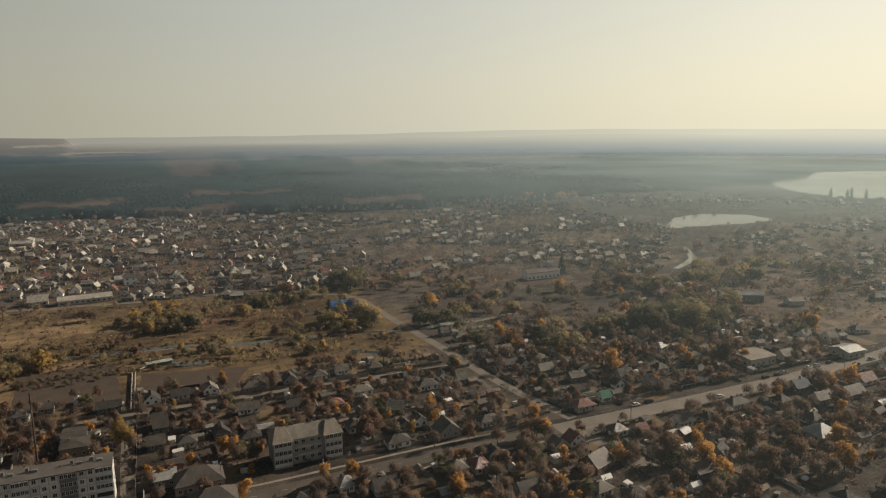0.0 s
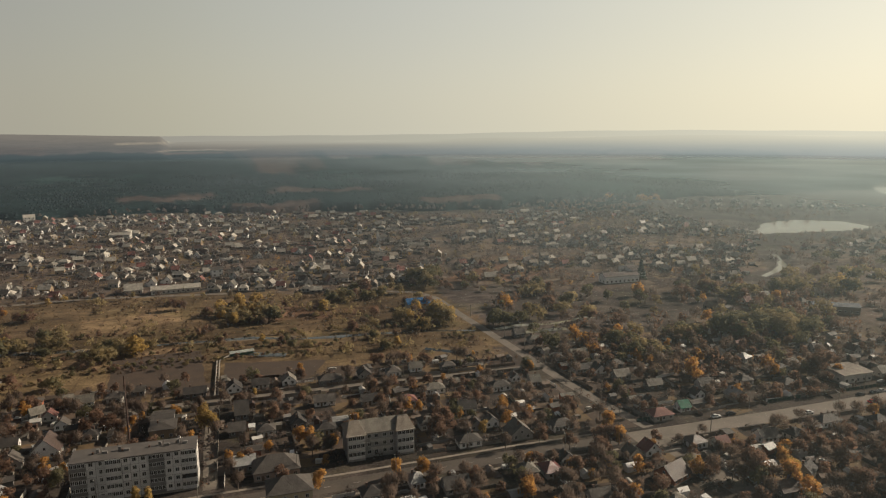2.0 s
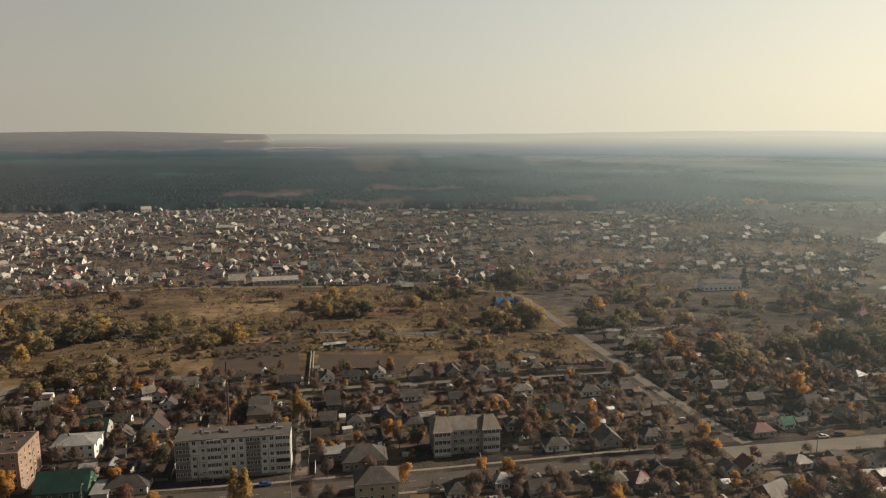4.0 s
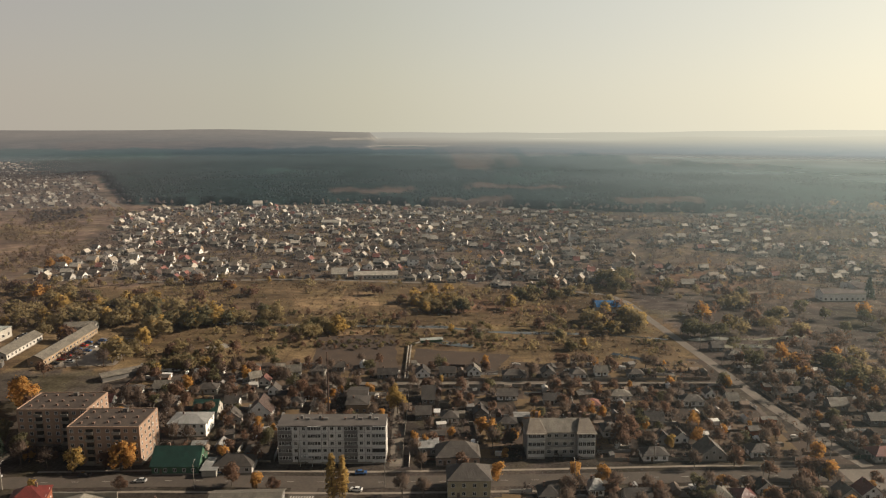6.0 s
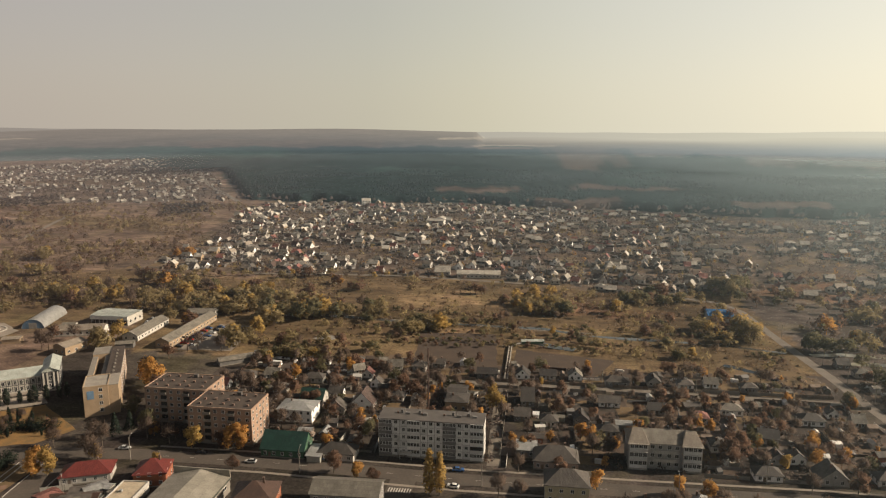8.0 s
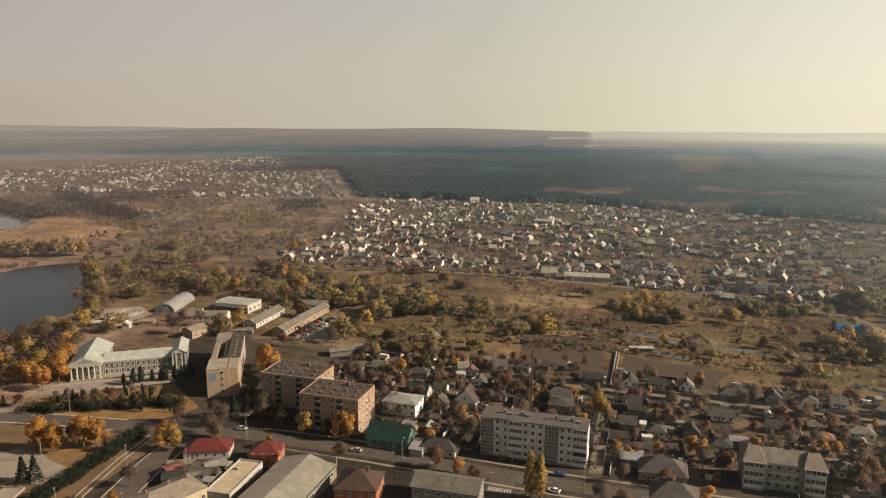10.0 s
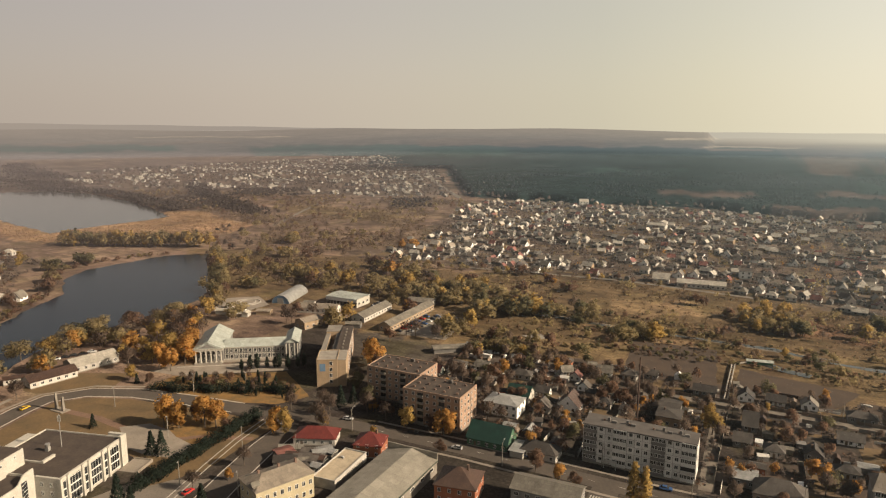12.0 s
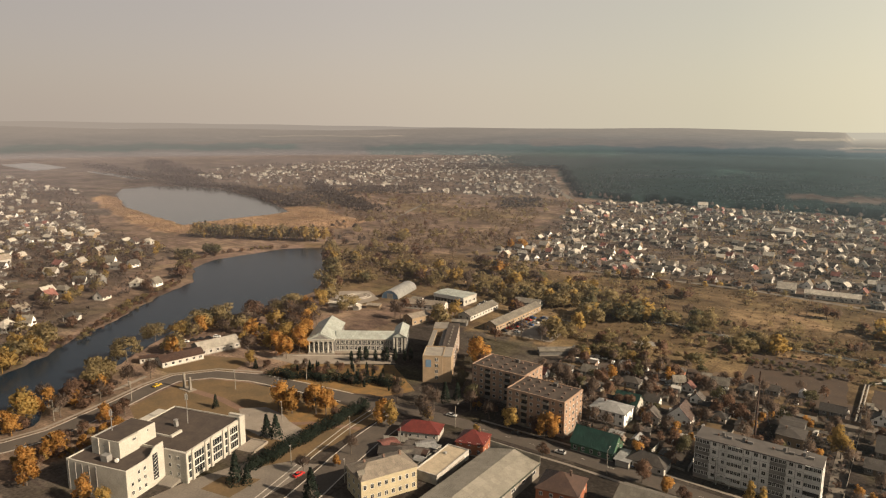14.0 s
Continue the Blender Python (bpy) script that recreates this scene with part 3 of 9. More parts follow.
def hill_top(az):
    """How far above the plain the last hills stand at 4.6 km, by bearing to the left of +y."""
    return np.interp(az, [-60, -33, -20, -8, 2, 8, 14, 20, 28.2, 28.7, 34, 40, 50, 58, 64, 72, 84, 92, 120], [62, 66, 70, 66, 56, 44, 44, 42, 44, 82, 92, 96, 97, 92, 84, 80, 90, 100, 90])


def rim_top(az):
    """The palest ridge behind them, at 4.9 km."""
    return np.interp(az, [-60, -36, -24, -12, -4, 6, 14, 28, 40, 60, 70, 80, 90, 120], [84, 84, 92, 101, 96, 80, 74, 76, 80, 96, 108, 118, 128, 110])


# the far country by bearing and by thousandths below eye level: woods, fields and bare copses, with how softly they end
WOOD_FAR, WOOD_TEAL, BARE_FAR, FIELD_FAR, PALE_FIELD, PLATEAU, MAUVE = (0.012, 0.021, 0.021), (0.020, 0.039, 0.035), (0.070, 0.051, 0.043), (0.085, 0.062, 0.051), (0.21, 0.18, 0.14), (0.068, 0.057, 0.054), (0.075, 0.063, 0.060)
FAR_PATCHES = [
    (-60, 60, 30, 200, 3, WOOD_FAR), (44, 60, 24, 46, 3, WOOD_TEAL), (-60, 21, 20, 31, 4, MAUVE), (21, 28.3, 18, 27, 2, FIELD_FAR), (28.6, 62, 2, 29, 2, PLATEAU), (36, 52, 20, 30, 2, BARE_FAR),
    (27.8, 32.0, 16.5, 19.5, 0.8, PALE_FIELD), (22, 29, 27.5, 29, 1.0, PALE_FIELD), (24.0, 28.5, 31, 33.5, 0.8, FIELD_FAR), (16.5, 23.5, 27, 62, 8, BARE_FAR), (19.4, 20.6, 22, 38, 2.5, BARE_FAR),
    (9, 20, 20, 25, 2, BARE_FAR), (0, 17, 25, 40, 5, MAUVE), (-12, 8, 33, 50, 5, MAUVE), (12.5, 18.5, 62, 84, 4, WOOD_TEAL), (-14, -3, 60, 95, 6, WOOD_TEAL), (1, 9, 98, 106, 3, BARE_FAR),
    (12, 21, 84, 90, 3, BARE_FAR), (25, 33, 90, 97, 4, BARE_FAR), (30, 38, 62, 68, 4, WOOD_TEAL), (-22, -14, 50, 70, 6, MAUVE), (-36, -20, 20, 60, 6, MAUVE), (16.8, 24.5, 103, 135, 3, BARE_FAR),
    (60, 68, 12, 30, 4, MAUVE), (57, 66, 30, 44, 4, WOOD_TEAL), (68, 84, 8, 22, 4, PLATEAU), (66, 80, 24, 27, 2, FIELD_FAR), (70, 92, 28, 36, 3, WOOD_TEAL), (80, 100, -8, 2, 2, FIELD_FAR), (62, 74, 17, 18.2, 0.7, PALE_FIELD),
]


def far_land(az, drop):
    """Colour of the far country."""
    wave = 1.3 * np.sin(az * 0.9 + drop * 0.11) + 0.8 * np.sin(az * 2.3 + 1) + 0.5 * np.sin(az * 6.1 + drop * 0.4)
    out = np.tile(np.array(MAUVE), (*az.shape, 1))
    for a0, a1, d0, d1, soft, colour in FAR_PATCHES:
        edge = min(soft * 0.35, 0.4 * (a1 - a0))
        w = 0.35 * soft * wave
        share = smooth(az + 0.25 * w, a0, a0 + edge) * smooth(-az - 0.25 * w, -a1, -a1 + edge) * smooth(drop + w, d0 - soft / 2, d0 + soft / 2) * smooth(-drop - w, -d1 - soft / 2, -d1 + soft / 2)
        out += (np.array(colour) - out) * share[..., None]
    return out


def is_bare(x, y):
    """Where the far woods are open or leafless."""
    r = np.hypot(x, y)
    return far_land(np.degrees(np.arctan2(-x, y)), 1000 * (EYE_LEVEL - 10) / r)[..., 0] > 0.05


def painted_haze_share(az, r):
    """How much painted haze glow covers the land's own colour, by bearing and distance."""
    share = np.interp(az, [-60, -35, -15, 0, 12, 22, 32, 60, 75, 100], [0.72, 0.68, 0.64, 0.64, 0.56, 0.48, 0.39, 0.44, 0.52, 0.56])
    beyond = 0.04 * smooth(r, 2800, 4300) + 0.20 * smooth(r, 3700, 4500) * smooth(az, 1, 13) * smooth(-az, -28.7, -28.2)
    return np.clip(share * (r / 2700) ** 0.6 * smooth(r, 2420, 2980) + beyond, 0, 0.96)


def painted_haze_tone(az, r):
    """The glow colour painted for the haze: bluish near by and creamy far off, bright towards the sun and mauve away
    from it.
    """
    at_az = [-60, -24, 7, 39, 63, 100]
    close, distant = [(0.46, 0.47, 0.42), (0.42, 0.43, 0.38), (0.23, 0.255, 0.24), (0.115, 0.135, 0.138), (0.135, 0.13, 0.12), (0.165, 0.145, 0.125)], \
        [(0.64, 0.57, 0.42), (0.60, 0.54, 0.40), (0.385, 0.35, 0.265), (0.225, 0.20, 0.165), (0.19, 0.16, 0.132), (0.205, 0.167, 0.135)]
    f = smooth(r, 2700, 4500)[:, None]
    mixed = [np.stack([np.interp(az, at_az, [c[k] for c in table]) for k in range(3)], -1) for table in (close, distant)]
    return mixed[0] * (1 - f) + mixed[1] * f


def country_material(name, hazy):
    """Far woods and fields with their own colours; hazy: haze painted over them as emission, growing with distance."""
    m = bpy.data.materials.new(name)
    m.use_nodes = True
    n, l = m.node_tree.nodes, m.node_tree.links
    p = n["Principled BSDF"]
    p.inputs["Roughness"].default_value, p.inputs["Specular IOR Level"].default_value = 0.97, 0.0
    colour, geo = n.new("ShaderNodeAttribute"), n.new("ShaderNodeNewGeometry")
    colour.attribute_name = "land"
    total = None
    for scale, low, high in ((0.0035, 0.7, 1.3), (0.02, 0.72, 1.28), (0.11, 0.75, 1.25)):
        tex, span = n.new("ShaderNodeTexNoise"), n.new("ShaderNodeMapRange")
        tex.inputs["Scale"].default_value, tex.inputs["Detail"].default_value = scale, 4
        l.new(geo.outputs["Position"], tex.inputs["Vector"])
        span.inputs[1].default_value, span.inputs[2].default_value, span.inputs[3].default_value, span.inputs[4].default_value = 0.3, 0.7, low, high
        l.new(tex.outputs[0], span.inputs[0])
        if total is None:
            total = span.outputs[0]
        else:
            mul = n.new("ShaderNodeMath")
            mul.operation = "MULTIPLY"
            l.new(total, mul.inputs[0])
            l.new(span.outputs[0], mul.inputs[1])
            total = mul.outputs[0]
    scaled = n.new("ShaderNodeVectorMath")
    scaled.operation = "SCALE"
    l.new(colour.outputs["Color"], scaled.inputs[0])
    l.new(total, scaled.inputs["Scale"])
    l.new(scaled.outputs[0], p.inputs["Base Color"])
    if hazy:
        # aerial haze as emission, blended over the land by the air share
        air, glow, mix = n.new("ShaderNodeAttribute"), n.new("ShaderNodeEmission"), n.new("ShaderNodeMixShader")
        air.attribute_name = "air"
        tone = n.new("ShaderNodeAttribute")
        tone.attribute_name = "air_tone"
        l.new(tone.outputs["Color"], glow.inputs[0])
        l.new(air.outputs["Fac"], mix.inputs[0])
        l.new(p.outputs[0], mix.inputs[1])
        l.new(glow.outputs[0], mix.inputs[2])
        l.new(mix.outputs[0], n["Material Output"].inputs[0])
    return m


COUNTRY, CANOPY = country_material("haze_painted_country", True), country_material("dark_forest_canopy", False)


def bearing(az):
    return np.where(az > 180, az - 360, az)


def hill_height(az, r, x, y):
    az = bearing(az)
    lift = np.clip((r - 2600) / 2000, 0, 1) ** 1.3
    canopy = np.where(az < -14, 12.5 * np.clip((r - 2150) / 80, 0, 1), 12.5) * np.clip((57 - az) / 7, 0, 1)
    return -1.5 + canopy + lift * (hill_top(az) - canopy + 4 * np.sin(az * 0.35) * np.sin(r * 0.003))


def far_sheet(bearings, radii, height, label, thicker=0.0):
    me, fx, fy = polar_sheet("backdrop", bearings, radii, height, [COUNTRY])
    az, r = bearing(np.degrees(np.arctan2(-fx, fy))), np.hypot(fx, fy)
    co = np.empty(3 * len(fx), np.float32)
    me.vertices.foreach_get("co", co)
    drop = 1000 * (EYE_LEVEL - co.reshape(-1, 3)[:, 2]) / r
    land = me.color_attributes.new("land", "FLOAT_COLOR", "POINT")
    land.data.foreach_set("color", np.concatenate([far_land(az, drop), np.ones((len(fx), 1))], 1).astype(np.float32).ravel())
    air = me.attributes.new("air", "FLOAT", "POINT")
    air.data.foreach_set("value", np.clip(painted_haze_share(az, r) + thicker, 0, 0.97).astype(np.float32))
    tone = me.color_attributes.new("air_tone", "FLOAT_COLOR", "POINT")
    tone.data.foreach_set("color", np.concatenate([painted_haze_tone(az, r), np.ones((len(fx), 1))], 1).astype(np.float32).ravel())
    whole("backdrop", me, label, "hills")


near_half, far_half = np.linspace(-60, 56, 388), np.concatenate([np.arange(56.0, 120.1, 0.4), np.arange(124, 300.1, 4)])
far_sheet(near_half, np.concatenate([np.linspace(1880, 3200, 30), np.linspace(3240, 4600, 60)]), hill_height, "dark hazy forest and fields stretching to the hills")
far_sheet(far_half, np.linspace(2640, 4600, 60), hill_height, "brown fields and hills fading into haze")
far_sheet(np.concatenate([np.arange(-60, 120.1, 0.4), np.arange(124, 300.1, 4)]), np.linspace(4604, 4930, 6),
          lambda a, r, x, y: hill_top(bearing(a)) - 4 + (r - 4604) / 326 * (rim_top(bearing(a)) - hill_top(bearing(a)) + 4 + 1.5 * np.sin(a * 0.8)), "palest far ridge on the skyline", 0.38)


def flat_sheet(name, outline, z, mat, label, category, rough_edge=0.0, m=None):
    """A level patch from an outline, its edge broken by small waves."""
    pts, n = [], len(outline)
    rnd = random.Random(len(label))
    for i in range(n):
        (ax, ay), (bx, by) = outline[i], outline[(i + 1) % n]
        steps = max(1, int(math.hypot(bx - ax, by - ay) / 6)) if rough_edge else 1
        for j in range(steps):
            f = j / steps
            pts.append((ax + (bx - ax) * f + rnd.uniform(-1, 1) * rough_edge, ay + (by - ay) * f + rnd.uniform(-1, 1) * rough_edge, 0))
    bm = bmesh.new()
    face = bm.faces.new([bm.verts.new(p) for p in pts])
    if face.normal.z < 0 or sum(a[0] * b[1] - b[0] * a[1] for a, b in zip(pts, pts[1:] + pts[:1])) < 0:
        face.normal_flip()
    bmesh.ops.triangulate(bm, faces=bm.faces[:])
    me = bpy.data.meshes.new(name)
    bm.to_mesh(me)
    bm.free()
    me.materials.append(mat)
    return whole(name, me, label, category, "structure", Matrix.Translation((0, 0, z)) @ (m or Matrix()))


flat_sheet("water", LAKE, 0.10, WATER, "dark still lake bordered by willows", "lake", 1.6)
flat_sheet("water", UPPER_LAKE, 0.10, OPEN_WATER, "broad pale lake behind the reed belt", "lake", 4)
flat_sheet("water", POND, 0.10, SKY_TINTED_WATER, "bright pond with a reedy rim", "pond", 3)
flat_sheet("water", FAR_LAKE, 0.15, SKY_TINTED_WATER, "wide shining lake in the haze", "lake", 5)
flat_sheet("water", FAR_WATER, 0.2, OPEN_WATER, "strip of distant water", "lake", 4)


def strip(name, pts, width, z, mat, label, category, m=None, rough_edge=0.0):
    """A band along a line of points."""
    g, left, right = Geo(), [], []
    for i, p in enumerate(pts):
        a, b = Vector(pts[max(i - 1, 0)]), Vector(pts[min(i + 1, len(pts) - 1)])
        n = Vector((a.y - b.y, b.x - a.x)).normalized() * (width / 2)
        jit = 1 + random.uniform(-rough_edge, rough_edge)
        left.append((p[0] + n.x * jit, p[1] + n.y * jit, 0))
        right.append((p[0] - n.x * jit, p[1] - n.y * jit, 0))
    for i in range(len(pts) - 1):
        g.poly([right[i], right[i + 1], left[i + 1], left[i]])
    return whole(name, g.mesh(name, mat), label, category, "structure", Matrix.Translation((0, 0, z)) @ (TOWN if m is None else m))


# ---- roads, in street metres ----
strip("road", [(-262, -6), (-240, -4), (-190, -3), (-120, -5), (-60, -4), (0, -2), (56, -2.5)], 8.0, 0.06, ASPHALT, "worn grey asphalt main road with verges", "road")
strip("road", [(48, -2.5), (62, -2.5), (120, -2.5), (180, -1), (250, 3), (330, 15)], 9.2, 0.065, ASPHALT_PALE, "wide sunlit asphalt road with parked cars", "road")
RIVER_STREET = [(60, 4), (55, 28), (50.5, 62), (47, 116), (44, 150), (41, 186), (38, 236), (29, 258), (5, 268)]
strip("road", RIVER_STREET, 5.4, 0.055, ASPHALT_PALE, "straight asphalt street down to the river", "road")
strip("road", [(57, -4), (61, -30), (63, -60), (66, -110)], 10, 0.05, DIRT_ROAD, "short side road with parked cars", "road")
strip("road", [(-150, 80), (-138, 85), (-100, 87), (-60, 86), (-20, 84), (42, 83)], 5.5, 0.05, DIRT_ROAD, "pale earth lane between cottages", "lane", None, 0.1)
strip("road", [(-109, 6), (-110, 40), (-110, 84)], 5.0, 0.045, DIRT_ROAD, "narrow drive beside the apartment block", "lane")
strip("road", [(-330, 300), (-260, 306), (-199, 310), (-150, 303), (-103, 296)], 5, 0.05, DIRT_ROAD, "village lane along the meadow", "lane")
strip("road", [(-118, 470), (-140, 560), (-160, 640), (-183, 737)], 6, 0.05, DIRT_ROAD, "village street climbing between houses", "lane")
strip("road", [(5, 268), (-20, 330), (-28, 420), (-40, 520)], 6, 0.05, DIRT_ROAD, "village street beyond the bridge", "lane")
strip("road", [(-570, 805), (-760, 1080), (-1000, 1500)], 9, 0.06, DIRT_ROAD, "far road along the wood's edge", "lane")
strip("road", [(-640, 420), (-652, 452), (-695, 549), (-748, 674)], 5, 0.05, DIRT_ROAD, "sandy track over the waste ground", "track")
RING = [(-391, -210), (-386, -165), (-374, -138), (-367, -122), (-364.5, -106), (-368, -89), (-371.5, -73), (-376.5, -56), (-378, -43), (-368, -29), (-348, -20), (-323, -15.5), (-296, -12), (-262, -6)]


def beside(pts, off):
    """A line that keeps beside another one."""
    line = []
    for k, (x, y) in enumerate(pts):
        (x0, y0), (x1, y1) = pts[max(k - 1, 0)], pts[min(k + 1, len(pts) - 1)]
        n = math.hypot(x1 - x0, y1 - y0)
        line.append((x - off * (y1 - y0) / n, y + off * (x1 - x0) / n))
    return line


strip("road", RING, 8.6, 0.06, ASPHALT, "curving asphalt road round the park", "road")
AVENUE = [(-238, -135), (-245, -104), (-252, -75), (-257, -56), (-261.5, -36), (-264, -16)]
strip("road", AVENUE, 10, 0.055, ASPHALT, "avenue with kerbed verges", "road")
strip("pavement", beside(RING[:-1], -4.9), 0.7, 0.075, KERB, "pale kerb line of the ring road", "kerb")
strip("pavement", beside(RING[:-1], 4.9), 0.7, 0.075, KERB, "pale outer kerb of the ring road", "kerb")
strip("pavement", beside(RING[:-3], 7.4), 1.6, 0.07, PAVING, "narrow footpath outside the ring road", "pavement")
for off in (-7.2, 7.2):
    strip("pavement", [(-235, -4 + off), (-190, -3 + off), (-120, -5 + off), (-60, -4 + off), (0, -2 + off), (38, -2.3 + off)], 1.3, 0.08, PAVING, "narrow footpath beside the main road", "pavement")
for off in (-5.4, 5.4, -12.0, -14.5):
    strip("pavement", [(a + off, b) for a, b in AVENUE], 0.5, 0.09, KERB, "whitewashed kerb of the avenue", "kerb")
strip("road", [(-139, -8), (-139.5, -30), (-140, -70)], 9, 0.05, ASPHALT, "side street between roadside shops", "road")
for i in range(9):
    strip("pavement", [(-142.6 + i * 0.9, -16.2), (-142.5 + i * 0.9, -13.6)], 0.45, 0.085, LINE, "white bar of the pedestrian crossing", "road marking")
for i in range(26):
    x = -230 + i * 10.5
    y = float(np.interp(x, [-230, -190, -120, -60, 0, 56], [-4, -3, -5, -4, -2, -2.5]))
    if x < 40:
        strip("pavement", [(x, y), (x + 2.5, y)], 0.12, 0.085, LINE, "white centre dash on the road", "road marking")
# the meadow's river and its oxbows
strip("water", [(-230, 188), (-180, 181), (-135, 180), (-91, 178), (-67, 168), (-45, 165), (-19, 164), (10, 160), (38, 152)], 4.0, 0.07, OPEN_WATER, "narrow reedy river in the meadow", "river", None, 0.5)
strip("water", [(50, 150), (67, 154), (90, 151), (120, 158)], 4, 0.07, SKY_TINTED_WATER, "bright bend of the river past the street", "river", None, 0.4)
strip("water", [(60, 138), (74, 140), (92, 139)], 5, 0.07, SKY_TINTED_WATER, "flooded hollow beside the river", "pond", None, 0.3)
strip("water", [(-94, 150), (-84, 144), (-74, 141)], 6, 0.07, OPEN_WATER, "small pond in the meadow", "pond")
strip("water", [(0, 128), (14, 118), (20, 108)], 4, 0.07, WATER, "flooded ditch beside gardens", "ditch")
strip("water", [(392, 300), (383, 285), (371, 268), (359, 251), (337, 236), (312, 222)], 6.5, 0.07, SKY_TINTED_WATER, "bright creek winding from the pond", "creek", None, 0.3)
strip("water", [(-1800, 655), (-1700, 640), (-1600, 622), (-1490, 604)], 26, 0.07, OPEN_WATER, "misty strip of water beyond the lake", "water", None, 0.3)
strip("road", [(-60, 172), (-120, 178), (-200, 186), (-280, 205)], 2.0, 0.05, DIRT_ROAD, "foot track along the river bank", "track", None, 0.4)
# plots, lawns and paved places
flat_sheet("field", [(-156, 100), (-163, 160), (-118, 163), (-114, 108)], 0.04, PLOUGHED, "bare ploughed plot", "field", 0.8, TOWN)
flat_sheet("field", [(-105, 100), (-106, 137), (-54, 126), (-66, 101)], 0.04, PLOUGHED, "bare ploughed plot", "field", 0.8, TOWN)
flat_sheet("field", [(-10, 110), (-2, 130), (36, 122), (36, 100)], 0.04, LAWN, "green grass plot", "lawn", 0.8, TOWN)
flat_sheet("lawn", [(-364, -74), (-369, -56), (-371, -44), (-363, -34), (-345, -26.5), (-321, -22), (-298, -19), (-270, -17), (-268, -60), (-285, -66), (-305, -62), (-330, -66), (-350, -80)], 0.045, LAWN, "park lawn with fallen leaves", "lawn", 0.4, TOWN)
flat_sheet("lawn", [(-318, -52), (-318, -34), (-300, -24), (-284, -26), (-284, -44), (-300, -54)], 0.06, LEAF_LITTER, "lawn covered with orange leaves", "lawn", 0.8, TOWN)
flat_sheet("pavement", [(-325, -48), (-317, -40), (-305, -41), (-298, -44), (-288, -46), (-282, -56), (-296, -60), (-308, -59)], 0.075, PAVING, "pale paved forecourt of the theatre", "forecourt", 0, TOWN)
strip("pavement", [(-366, -48), (-340, -46), (-322, -48), (-306, -54)], 3.5, 0.07, PAVING_RED, "reddish paved park path", "path")
strip("pavement", [(-306, -54), (-290, -40), (-270, -32)], 2.8, 0.07, PAVING_RED, "reddish paved park path", "path")
flat_sheet("lawn", [(-282, -97), (-283, -88), (-271, -81), (-270, -95)], 0.05, LAWN, "worn lawn with spruces before the theatre", "lawn", 0.2, TOWN)
flat_sheet("lawn", [(-288, -64), (-281, -52), (-272, -46), (-272, -66), (-278, -76)], 0.05, LAWN, "trimmed lawn beside the hedge", "lawn", 0, TOWN)
flat_sheet("pavement", [(-290, -96), (-284, -74), (-262, -62), (-259, -120), (-292, -130)], 0.04, ASPHALT_PALE, "worn paved walk before the theatre", "pavement", 0, TOWN)
flat_sheet("pavement", [(-362, 12), (-316, 43), (-306, 34), (-348, 4), (-366, 2)], 0.05, PAVING, "paved square before the colonnade", "square", 0, TOWN)
flat_sheet("pavement", [(-412, -32), (-396, -42), (-378, -38), (-362, -24), (-372, -4), (-392, -14)], 0.045, LAWN, "worn grass by the lakeside cafe", "lawn", 0, TOWN)
flat_sheet("lawn", [(-350, 2), (-306, 32), (-276, 12), (-284, -2), (-330, -18), (-350, -12)], 0.055, LEAF_LITTER, "shrubbery bed under trees", "lawn", 0.6, TOWN)
flat_sheet("pavement", [(-276, 14), (-262, 24), (-250, 14), (-258, 4)], 0.05, ASPHALT, "asphalt yard before the school", "yard", 0, TOWN)
flat_sheet("pavement", [(-288, 110), (-286, 158), (-262, 158), (-258, 112)], 0.045, PAVING, "dusty yard of the machine market", "yard", 0.5, TOWN)
flat_sheet("pavement", [(-222, 140), (-214, 148), (-206, 143), (-213, 135)], 0.06, CONCRETE, "square concrete slab in the grass", "slab", 0, TOWN)
flat_sheet("pavement", [(-422, 100), (-400, 98), (-398, 128), (-420, 142), (-436, 128)], 0.05, PAVING, "sandy court by the lake", "court", 0.6, TOWN)


